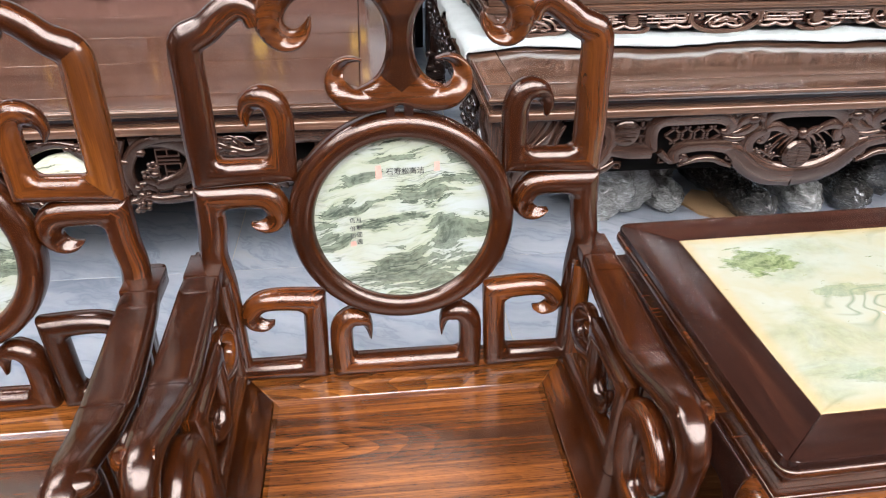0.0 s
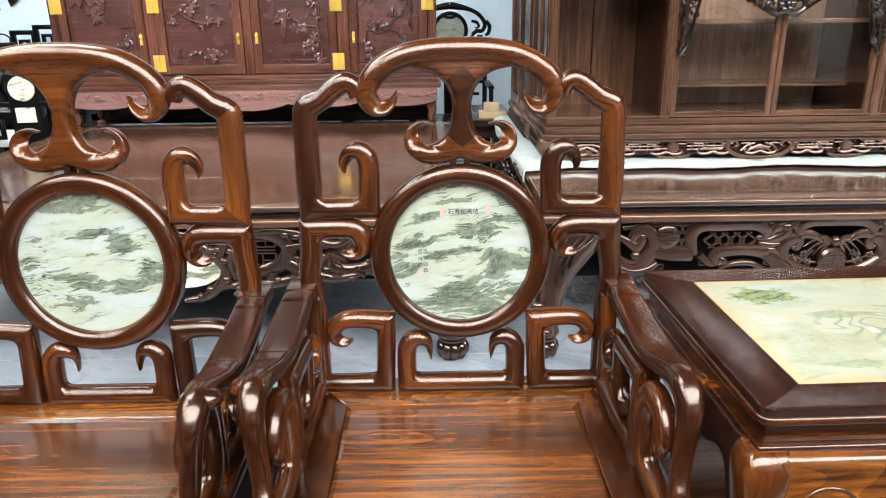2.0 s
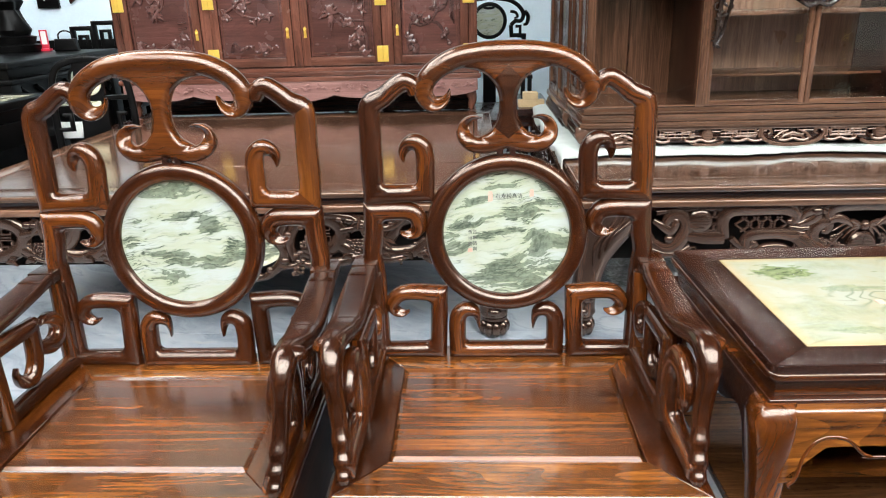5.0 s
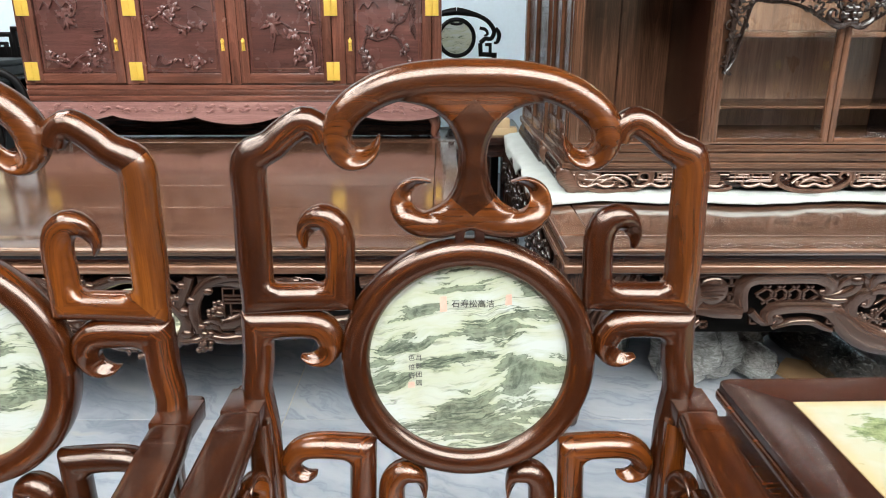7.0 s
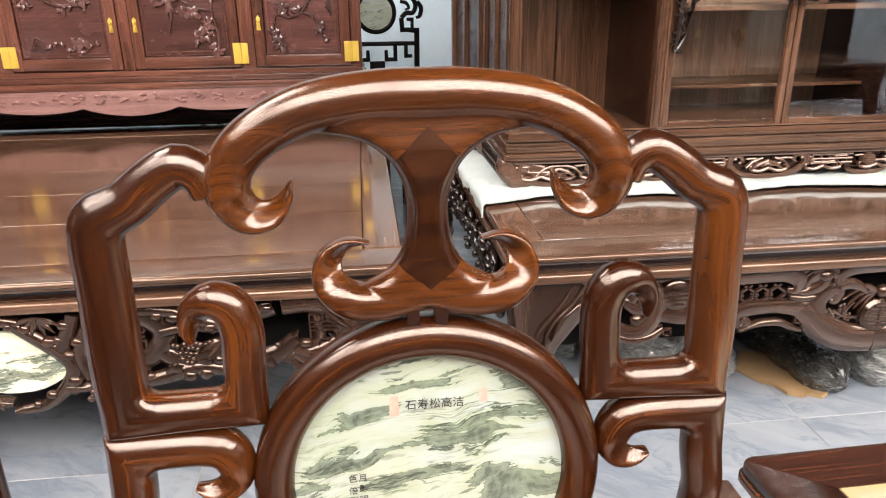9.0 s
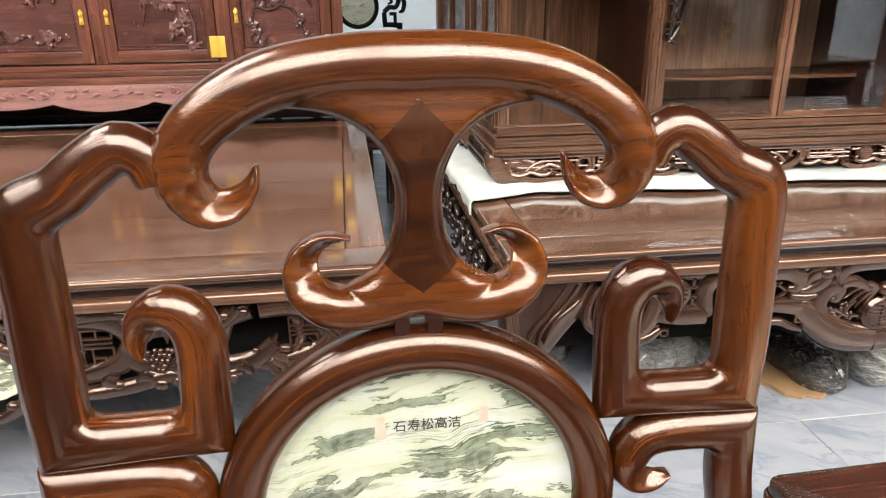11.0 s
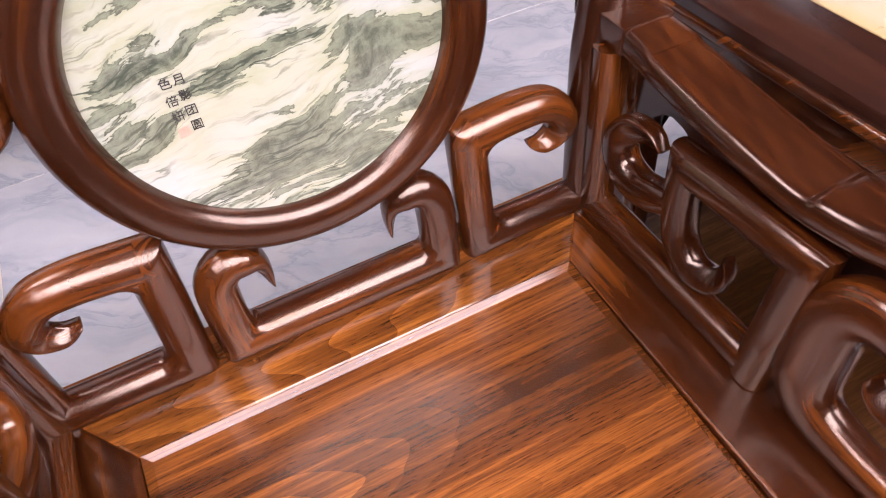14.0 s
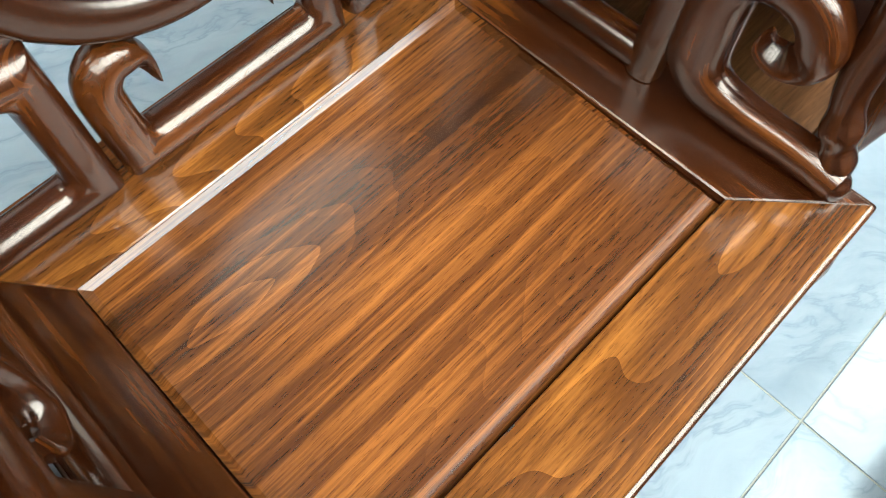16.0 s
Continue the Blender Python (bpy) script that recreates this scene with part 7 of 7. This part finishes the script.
            turned("foot_ball", [(0.008, 0.648), (0.024, 0.642), (0.026, 0.632), (0.018, 0.624), (0.030, 0.620), (0.030, 0.6125), (0.001, 0.6125)], PINK, e, (cx, cy - 0.06, -Z0), "z", 20)
    return e


sb = sideboard()
sb.matrix_basis = pose(-2.226, 2.93, 0.5495) @ Matrix.Diagonal((1, 1, 1.11, 1))


# ---- dark furniture along the back wall ----
def fret_chair(x, y, rz):
    e = empty("side_chair", (x, y, 0), rz, label="black lacquered carved chair with fretwork back against the wall", category="chair", group="black chairs")

    def mem(name, rows, d=0.03, c=0.22):
        return member(name, rows, d, XZ, BLACK, e, c, expo=3, segs=8, step=0.02)
    part("seat", box(-0.28, 0.28, -0.24, 0.24, 0.44, 0.48, 0.008), BLACK, e)
    for sx in (-1, 1):
        for sy in (-1, 1):
            part("leg", box(sx * 0.25 - 0.025, sx * 0.25 + 0.025, sy * 0.21 - 0.025, sy * 0.21 + 0.025, 0, 0.44, 0.006), BLACK, e, "", "z")
        mem("back_post", [(sx * 0.26, 0.47, .035), (sx * 0.262, 0.8, .035), (sx * 0.264, 0.98, .035, "c"), (sx * 0.20, 0.985, .03), (sx * 0.17, 0.985, .03, "c"), (sx * 0.165, 1.06, .03)])
        mem("back_scroll", [(sx * 0.165, 1.06, .03), (sx * 0.20, 1.09, .03), (sx * 0.24, 1.09, .028), (sx * 0.26, 1.14, .03), (sx * 0.22, 1.20, .03), (sx * 0.15, 1.24, .03), (sx * 0.06, 1.262, .046), (0, 1.27, .052)])
        mem("back_fret", [(sx * 0.26, 0.90, .026), (sx * 0.19, 0.90, .026, "c"), (sx * 0.19, 0.82, .026, "c"), (sx * 0.23, 0.82, .022)])
        mem("back_fret", [(sx * 0.26, 0.72, .026), (sx * 0.17, 0.72, .026, "c"), (sx * 0.17, 0.63, .026, "c"), (sx * 0.22, 0.63, .022)])
        part("arm_rail", box(sx * 0.28 - 0.02, sx * 0.28 + 0.02, -0.22, 0.22, 0.70, 0.73, 0.008), BLACK, e, "", "y")
        part("arm_post", box(sx * 0.28 - 0.015, sx * 0.28 + 0.015, -0.21, -0.18, 0.48, 0.70, 0.005), BLACK, e, "", "z")
    ring = [(0.12 * math.cos(2 * math.pi * k / 32), 1.095 + 0.12 * math.sin(2 * math.pi * k / 32), 0.03) for k in range(32)]
    member("ring", ring, 0.03, XZ, BLACK, e, 0.22, closed=True, step=0.03, segs=8)
    turned("marble_roundel", [(0.001, -0.006), (0.108, -0.006), (0.108, 0.006), (0.001, 0.006)], MARBLE_B, e, (0, 0.22, 1.095), "y", 32, "round pale marble panel")
    mem("back_fret", [(-0.20, 0.90, .028), (0.20, 0.90, .028)])
    for sx in (-1, 1):
        mem("back_fret", [(sx * 0.16, 1.16, .022), (sx * 0.20, 1.15, .022), (sx * 0.215, 1.12, .018), (sx * 0.19, 1.11, .010)])
        mem("back_fret", [(sx * 0.235, 0.98, .022), (sx * 0.235, 1.05, .022, "c"), (sx * 0.20, 1.05, .022)])
        mem("back_fret", [(sx * 0.12, 0.90, .026), (sx * 0.12, 0.80, .026, "c"), (sx * 0.06, 0.80, .026, "c"), (sx * 0.06, 0.86, .022)])
        mem("back_fret", [(sx * 0.27, 1.16, .026), (sx * 0.295, 1.12, .030), (sx * 0.285, 1.07, .026), (sx * 0.26, 1.06, .016)])
    part("splat_panel", box(-0.05, 0.05, 0.205, 0.235, 0.48, 0.79, 0.008), BLACK, e, "", "z")
    mem("crest_scroll", [(-0.05, 1.22, .02), (-0.03, 1.19, .02), (0.03, 1.19, .02), (0.05, 1.22, .02)])
    return e


black_chair = fret_chair(0.067, 3.98, 0)
for x, y in ((-0.72, 3.98), (0.95, 4.05)):
    copy_thing(black_chair, pose(x, y, 0))


def fret_bench():
    """Black settle whose stepped fretwork back rises along the wall."""
    e = empty("bench", (-3.25, 4.50, 0), label="black carved bench with a stepped fretwork back", category="bench")
    part("seat", box(-0.60, 0.45, -0.16, 0.22, 0.48, 0.56, 0.01), BLACK, e)
    for x in (-0.54, 0.39):
        for y in (-0.11, 0.16):
            part("leg", box(x - 0.05, x + 0.05, y - 0.05, y + 0.05, 0, 0.48, 0.01), BLACK, e, "", "z")
    part("apron", box(-0.48, 0.33, -0.155, -0.125, 0.34, 0.48, 0.01), BLACK, e)
    for x0, w, h in ((-0.20, 0.17, 1.11), (-0.01, 0.18, 1.15), (0.19, 0.21, 1.20)):
        member("back_fret", [(x0, 0.56, .036), (x0, h, .036, "c"), (x0 + w, h, .036, "c"), (x0 + w, 0.60, .036)], 0.05, XZ, BLACK, e, 0.18, expo=4, segs=12, step=0.03)
        member("back_fret", [(x0 + 0.055, 0.70, .024), (x0 + 0.055, h - 0.065, .024, "c"), (x0 + w - 0.055, h - 0.065, .024, "c"), (x0 + w - 0.055, h - 0.14, .024)], 0.04, XZ, BLACK, e, 0.18, expo=4, segs=12, step=0.03)
    part("back_rail", box(-0.58, 0.43, 0.165, 0.20, 0.90, 1.02, 0.006), BLACK, e)
    part("back_panel", box(-0.58, 0.43, 0.17, 0.195, 0.56, 0.90, 0.004), BLACK, e)
    return e


fret_bench()


def altar_table():
    """Tall black table whose end runs away from the sideboard."""
    e = empty("altar_table", (-4.75, 2.80, 0), label="tall black lacquered altar table with moulded top", category="table")
    part("top", box(0, 1.90, 0, 1.40, 0.925, 0.965, 0.012, 3), BLACK, e)
    part("waist", box(0.03, 1.87, 0.03, 1.37, 0.86, 0.925, 0.004), BLACK, e)
    part("moulding", box(0.005, 1.895, 0.005, 1.395, 0.83, 0.86, 0.010, 3), BLACK, e)
    for x in (0.07, 1.83):
        for y in (0.07, 1.33):
            part("leg", box(x - 0.05, x + 0.05, y - 0.05, y + 0.05, 0, 0.83, 0.012), BLACK, e, "", "z")
    part("side_board", box(1.80, 1.83, 0.10, 1.30, 0.10, 0.83, 0.004), BLACK, e)
    part("front_board", box(0.10, 1.80, 0.06, 0.09, 0.10, 0.83, 0.004), BLACK, e)
    scr = []
    for k in range(7):
        y = 0.16 + 0.17 * k
        scr.append(rail([(y, 0.80, .02), (y + 0.06, 0.76, .024), (y + 0.10, 0.70, .02), (y + 0.06, 0.66, .014), (y + 0.03, 0.69, .006)], 0.03, YZ, 1.845, 2.3, 8, 0.02))
    stuffed("side_carving", scr, BLACK, e)
    return e


altar_table()


def marble_table():
    """Black carved table beside the bed with a pale marble top."""
    e = empty("marble_table", (-4.6, 1.95, 0), label="black carved table with a pale marble top beside the bed", category="table")
    for y0, y1, x0, x1 in ((0.0, 0.07, 0.0, 2.08), (0.65, 0.72, 0.0, 2.08), (0.07, 0.65, 0.0, 0.07), (0.07, 0.65, 2.01, 2.08)):
        part("top_rail", box(x0, x1, y0, y1, 0.755, 0.800, 0.010, 3), BLACK, e)
    part("marble_inset", box(0.071, 2.009, 0.071, 0.649, 0.780, 0.797, 0.001, 1), MARBLE_P, e, "pale veined marble top")
    part("waist", box(0.03, 2.05, 0.03, 0.69, 0.69, 0.755, 0.004), BLACK, e)
    part("apron", box(0.0, 2.08, 0.0, 0.03, 0.56, 0.69, 0.01), BLACK, e)
    part("end_apron", box(2.05, 2.08, 0.031, 0.72, 0.56, 0.69, 0.01), BLACK, e)
    for x in (0.06, 2.02):
        for y in (0.06, 0.66):
            part("leg", box(x - 0.05, x + 0.05, y - 0.05, y + 0.05, 0, 0.69, 0.012), BLACK, e, "", "z")
    scr = []
    for k in range(9):
        x = 0.14 + 0.21 * k
        scr.append(rail([(x, 0.66, .02), (x + 0.06, 0.63, .024), (x + 0.10, 0.59, .02), (x + 0.06, 0.57, .014), (x + 0.03, 0.60, .006)], 0.03, XZ, -0.004, 2.3, 8, 0.02))
    stuffed("apron_carving", scr, BLACK, e)
    part("stretcher", box(0.10, 1.98, 0.33, 0.39, 0.12, 0.16, 0.008), BLACK, e)
    return e


marble_table()


def stone_chair(x, y, rz):
    """Black chair whose back holds a round and a square stone."""
    e = empty("side_chair", (x, y, 0), rz, label="black lacquered chair with round and square stones in its back", category="chair", group="black chairs")
    part("seat", box(-0.24, 0.24, -0.40, 0.03, 0.42, 0.46, 0.008), BLACK, e)
    for sx in (-1, 1):
        for yy in (-0.37, 0.0):
            part("leg", box(sx * 0.21 - 0.022, sx * 0.21 + 0.022, yy - 0.022, yy + 0.022, 0, 0.42, 0.006), BLACK, e, "", "z")
        member("back_post", [(sx * 0.21, 0.46, .04), (sx * 0.212, 0.70, .038), (sx * 0.20, 0.86, .036), (sx * 0.16, 0.955, .036), (sx * 0.08, 0.99, .04), (0.0, 1.0, .044)], 0.034, XZ, BLACK, e, 0.0, expo=2.6, segs=12, step=0.02)
        member("back_fret", [(sx * 0.20, 0.62, .024), (sx * 0.13, 0.62, .024, "c"), (sx * 0.13, 0.70, .024, "c"), (sx * 0.17, 0.70, .02)], 0.028, XZ, BLACK, e, 0.0, expo=3, segs=8, step=0.02)
        part("back_rail", box(sx * 0.0555 if sx > 0 else -0.198, 0.198 if sx > 0 else -0.0555, -0.012, 0.012, 0.775, 0.800, 0.004), BLACK, e)
    part("splat", box(-0.075, 0.075, -0.010, 0.014, 0.46, 0.985, 0.006), BLACK, e, "", "z")
    turned("marble_roundel", [(0.001, -0.018), (0.062, -0.018), (0.064, -0.012), (0.064, 0.0), (0.001, 0.0)], MARBLE_P, e, (0, 0, 0.868), "y", 32, "round pale stone")
    part("stone_inset", box(-0.048, 0.048, -0.016, -0.002, 0.695, 0.772, 0.003), MARBLE_P, e, "square pale stone")
    return e


stone_chair(-2.175, 2.44, 8)


def statue():
    prof = [(0.17, 0.0), (0.175, 0.05), (0.13, 0.06), (0.14, 0.11), (0.10, 0.12), (0.12, 0.16), (0.085, 0.24), (0.075, 0.30), (0.12, 0.36), (0.11, 0.44), (0.085, 0.52), (0.10, 0.60), (0.06, 0.70), (0.055, 0.76), (0.01, 0.80)]
    V, F, U = revolve(prof, 36)
    V = [(x * (1 + 0.16 * math.sin(5 * math.atan2(y, x) + z * 14) * (z > 0.12)) + 0.025 * math.sin(z * 9), y + 0.02 * math.cos(z * 7), z) for x, y, z in V]
    ob = finish("statue", V, F, U, BLACK, None)
    fix_normals(ob)
    ob.matrix_basis = pose(-3.52, 3.95, 0.966)
    return tagged(ob, label="black carved wood statue standing on the altar table", category="statue")


statue()


def carved_base(x, y, w, h):
    e = empty("carved_base", (x, y, 0.966), label="black stepped carved wooden base on the altar table", category="base")
    for k, (q, z0, z1) in enumerate(((1.0, 0.0, 0.3), (0.82, 0.3, 0.62), (0.94, 0.62, 1.0))):
        part("tier", box(-w / 2 * q, w / 2 * q, -0.10 * q, 0.10 * q, h * z0, h * z1 - 0.001, 0.012, 3), BLACK, e)
    return e


carved_base(-3.78, 3.75, 0.24, 0.10)


def handbag():
    e = empty("handbag", (-3.13, 3.98, 0.966), 12, label="small black leather bag with a looped handle", category="bag")
    part("body", prism([(-0.085, 0), (0.085, 0), (0.072, 0.088), (-0.072, 0.088)], -0.035, 0.035, XZ, 0.014, 4), BLACK, e)
    member("handle", [(-0.05, 0.085, .011), (-0.048, 0.12, .011), (-0.02, 0.142, .011), (0.02, 0.142, .011), (0.048, 0.12, .011), (0.05, 0.085, .011)], 0.011, XZ, BLACK, e, segs=10)
    return e


handbag()


def wall_plaque(x, z, w, h, gold):
    e = empty("wall_plaque", (x, 4.9, z), label="dark wooden wall plaque with pale inlaid ornament" if not gold else "dark red wooden wall plaque with gilt ornament", category="wall plaque")
    pts = [(-w / 2, h / 2), (-w / 2, -h / 2), (w / 2, -h / 2), (w / 2, h / 2)] if not gold else [(-w / 2, h / 2), (-w / 2, -h * 0.25), (-w * 0.3, -h / 2), (0.0, -h * 0.42), (w / 2, -h * 0.2), (w / 2, h / 2)]
    part("board", prism(pts, -0.03, -0.001, XZ, 0.004), BLACK if not gold else ROSE_DARK, e)
    rnd = random.Random(int(x * 50))
    pcs = []
    for k in range(13):
        a, c = rnd.uniform(-0.26, 0.26) * w, rnd.uniform(-0.34, 0.30) * h
        pcs.append(rail([(a, c, .010), (a + rnd.uniform(-.04, .04), c + 0.03, .016), (a + rnd.uniform(-.06, .06), c + 0.06, .005)], 0.01, XZ, -0.033, 2.0, 6, 0.02))
    stuffed("ornament", pcs, GOLD if gold else WHITE, e)
    return e


wall_plaque(-3.73, 1.45, 0.19, 0.34, False)
wall_plaque(-3.49, 1.50, 0.14, 0.38, True)


def red_stand():
    e = empty("card_stand", (-3.32, 4.02, 0.966), label="small red picture stand on the altar table", category="picture stand")
    part("base", box(-0.04, 0.04, -0.025, 0.025, 0, 0.018, 0.004), RED, e)
    member("frame", [(-0.026, 0.018, .010), (-0.026, 0.150, .009, "c"), (0.026, 0.150, .009, "c"), (0.026, 0.018, .009)], 0.014, XZ, RED, e, segs=10)
    part("card", box(-0.022, 0.022, -0.002, 0.002, 0.05, 0.146, 0), WHITE, e)
    part("card_foot", box(-0.022, 0.022, -0.006, 0.006, 0.019, 0.050, 0.002), RED, e)
    return e


red_stand()


def card_sign():
    ob = part("price_card", prism([(-0.09, 0), (0.09, 0), (0.09, 0.10), (-0.09, 0.10)], -0.004, 0.004, XZ, 0.001), WHITE, None)
    ob.matrix_basis = pose(-2.56, 2.80, 0.505, -12, 0, 0)
    return tagged(ob, label="white card propped against a dark stool", category="card")


def stool():
    e = empty("stool", (-2.56, 2.98, 0), label="black round stool with pale marble seat", category="stool")
    turned("frame", [(0.14, 0.0), (0.15, 0.03), (0.10, 0.08), (0.09, 0.45), (0.13, 0.62), (0.17, 0.66), (0.17, 0.70), (0.001, 0.70)], BLACK, e)
    turned("marble_seat", [(0.001, 0.7005), (0.13, 0.7005), (0.13, 0.707), (0.001, 0.707)], MARBLE_B, e)
    return e


stool()
card_sign()


def table_screen():
    """Round marble screen in a black frame, upright on the stool."""
    e = empty("table_screen", (-2.50, 2.98, 0.7075), label="round marble table screen in a black frame on a stool", category="table screen")
    ring = [(0.088 * math.cos(2 * math.pi * k / 32), 0.135 + 0.088 * math.sin(2 * math.pi * k / 32), 0.022) for k in range(32)]
    member("ring", ring, 0.024, XZ, BLACK, e, 0.0, closed=True, step=0.02, segs=10)
    turned("marble_disc", [(0.001, -0.005), (0.080, -0.005), (0.080, 0.005), (0.001, 0.005)], MARBLE_B, e, (0, 0, 0.135), "y", 32, "pale veined marble disc")
    part("foot", box(-0.075, 0.075, -0.035, 0.035, 0, 0.045, 0.008), BLACK, e)
    return e


table_screen()


# ---- the showroom behind, seen in the glass doors, and added dark beds ----
copy_thing(sb, pose(4.4, -4.3, 0.0006, 0, 0, 180))
for x in (-2.6, -1.7, 2.2, 2.95, 3.75, 4.5):
    copy_thing(black_chair, pose(x, -5.2, 0, 0, 0, 180))
# unseen bed copies added to darken the floor's bounce and reflections
for x, y in ((-0.25, -1.95), (2.05, -1.95), (4.4, -1.95), (-2.6, -1.95)):
    copy_thing(BED_L, pose(x, y, 0, 0, 0, 180))


# ---- packing under and behind the beds ----
def bundle(name, x, y, sx, sy, sz, rz, seed, label, mat=None):
    V, F, U = ball(0, 0, 0, 1.0, 1, 1, 1, 44, 28)
    out = []
    for v in V:
        p = Vector(v)
        k = 1 + 0.35 * noise.noise(p * 1.6 + Vector((seed, 0, 0))) + 0.16 * noise.noise(p * 4.3 + Vector((0, seed, 0))) + 0.10 * abs(noise.noise(p * 9 + Vector((0, 0, seed)))) + 0.05 * noise.noise(p * 21 + Vector((seed, 3, 0)))
        q = p * k
        out.append((q.x * sx, q.y * sy, max(-0.72 * sz, q.z * sz)))
    zmin = min(v[2] for v in out)
    ob = finish(name, out, F, U, mat or WRAP, None, "", 50)
    fix_normals(ob)
    ob.matrix_basis = pose(x, y, -zmin, 0, 0, rz)
    return tagged(ob, label=label, category="packed part", group="wrapped furniture parts")


bundle("packed_foot", 0.86, 1.40, 0.15, 0.11, 0.15, 10, 1.0, "crumpled clear plastic wrapped furniture foot under the bed", WRAP_CLEAR)
bundle("packed_foot", 1.04, 1.62, 0.14, 0.11, 0.13, -25, 4.0, "crumpled clear plastic wrapped furniture foot under the bed", WRAP_CLEAR)
bundle("packed_foot", 2.05, 1.50, 0.22, 0.14, 0.16, -10, 9.0, "dark part wrapped in shiny plastic under the bed")
bundle("packed_foot", 0.60, 1.62, 0.10, 0.10, 0.20, 0, 12.0, "upright part wrapped in cloudy plastic under the bed", WRAP_CLEAR)


def roll(x, y, r, l, rz, seed, mat, label):
    """Furniture leg rolled in crumpled plastic; the near end is gathered."""
    nu, nv = 44, 40
    V, F = [], []
    for j in range(nv + 1):
        u = j / nv
        near = 1 - (1 - min(1.0, u / 0.14)) ** 2 * 0.75
        far = 1 - max(0.0, (u - 0.92) / 0.08) ** 2 * 0.5
        for i in range(nu):
            t = 2 * math.pi * i / nu
            d = Vector((math.cos(t) * 1.5, math.sin(t) * 1.5, u * 6 + seed))
            k = 1 + 0.20 * noise.noise(d) + 0.13 * abs(noise.noise(d * 2.7)) + 0.07 * noise.noise(d * 6.1)
            k += 0.10 * math.sin(9 * t + 14 * u + seed) * max(0.0, 1 - u / 0.35)
            q = r * k * near * far
            V.append((q * math.cos(t), l * u + 0.012 * noise.noise(d * 1.9), max(-0.86 * r, q * math.sin(t))))
    for j in range(nv):
        for i in range(nu):
            i2 = (i + 1) % nu
            F.append((j * nu + i, j * nu + i2, (j + 1) * nu + i2, (j + 1) * nu + i))
    F += [tuple(range(nu))[::-1], tuple(nv * nu + i for i in range(nu))]
    ob = finish("wrapped_leg", V, F, None, mat, None, "", 55)
    fix_normals(ob)
    ob.matrix_basis = pose(x, y, -min(v[2] for v in V) + 0.0005, 0, 0, rz)
    return tagged(ob, label=label, category="packed part", group="wrapped furniture parts")


roll(1.40, 1.17, 0.068, 0.55, 10, 1.3, WRAP, "dark furniture leg rolled in shiny plastic under the bed")
roll(1.585, 1.19, 0.075, 0.55, 4, 5.1, WRAP_CLEAR, "furniture leg rolled in crumpled clear plastic under the bed")
roll(1.79, 1.22, 0.07, 0.55, -3, 8.7, WRAP, "dark furniture leg rolled in shiny plastic under the bed")
roll(1.10, 1.30, 0.062, 0.45, 14, 11.9, WRAP_CLEAR, "furniture leg rolled in crumpled clear plastic under the bed")


def cardboard():
    ob = part("cardboard_sheet", prism([(1.16, 1.40), (1.20, 1.30), (1.235, 1.275), (1.25, 1.215), (1.29, 1.19), (1.31, 1.205), (1.345, 1.18), (1.375, 1.195), (1.36, 1.25), (1.40, 1.42), (1.25, 1.50)], 0.001, 0.012, XY, 0.001, 1), CARD, None)
    return tagged(ob, label="torn brown cardboard sheet lying on the floor", category="cardboard")


cardboard()
for x0, x1, z0, z1 in ((0.215, 0.375, 0.612, 0.652), (0.245, 0.335, 0.6525, 0.700)):
    tagged(part("timber_block", box(x0, x1, 2.965, 3.05, z0, z1, 0.003), PALE_WOOD, None), label="raw pale timber packing block on a black stand", category="timber", group="packing blocks")


# ---- floor tiles ----
TS = 0.877
tx0, ty0 = 0.340 - 4 * TS, -0.663 - 3 * TS
tile_mesh = None
for i in range(9):
    for j in range(9):
        if tile_mesh is None:
            ob = part("tile", box(0.0015, TS - 0.0015, 0.0015, TS - 0.0015, -0.008, 0.0, 0.0008, 1), TILE, floor)
            tile_mesh = ob.data
        else:
            ob = new("tile", tile_mesh)
            ob.parent = floor
        ob.matrix_basis = pose(tx0 + i * TS, ty0 + j * TS, 0)
V, F, U = [], [], []
for i in range(-6, 15):
    for j in range(-6, 15):
        if 0 <= i < 9 and 0 <= j < 9:
            continue
        x, y = tx0 + i * TS, ty0 + j * TS
        x1, y1 = min(ROOM_X1, x + TS), min(ROOM_Y1, y + TS)
        x, y = max(ROOM_X0, x), max(ROOM_Y0, y)
        if x1 - x < 0.01 or y1 - y < 0.01:
            continue
        k = len(V)
        V += [(x + .0015, y + .0015, 0), (x1 - .0015, y + .0015, 0), (x1 - .0015, y1 - .0015, 0), (x + .0015, y1 - .0015, 0)]
        F.append((k, k + 1, k + 2, k + 3))
        U.append(tuple((V[q][0], V[q][1]) for q in F[-1]))
tagged(finish("far_tiles", V, F, U, TILE, floor), kind="stuff")
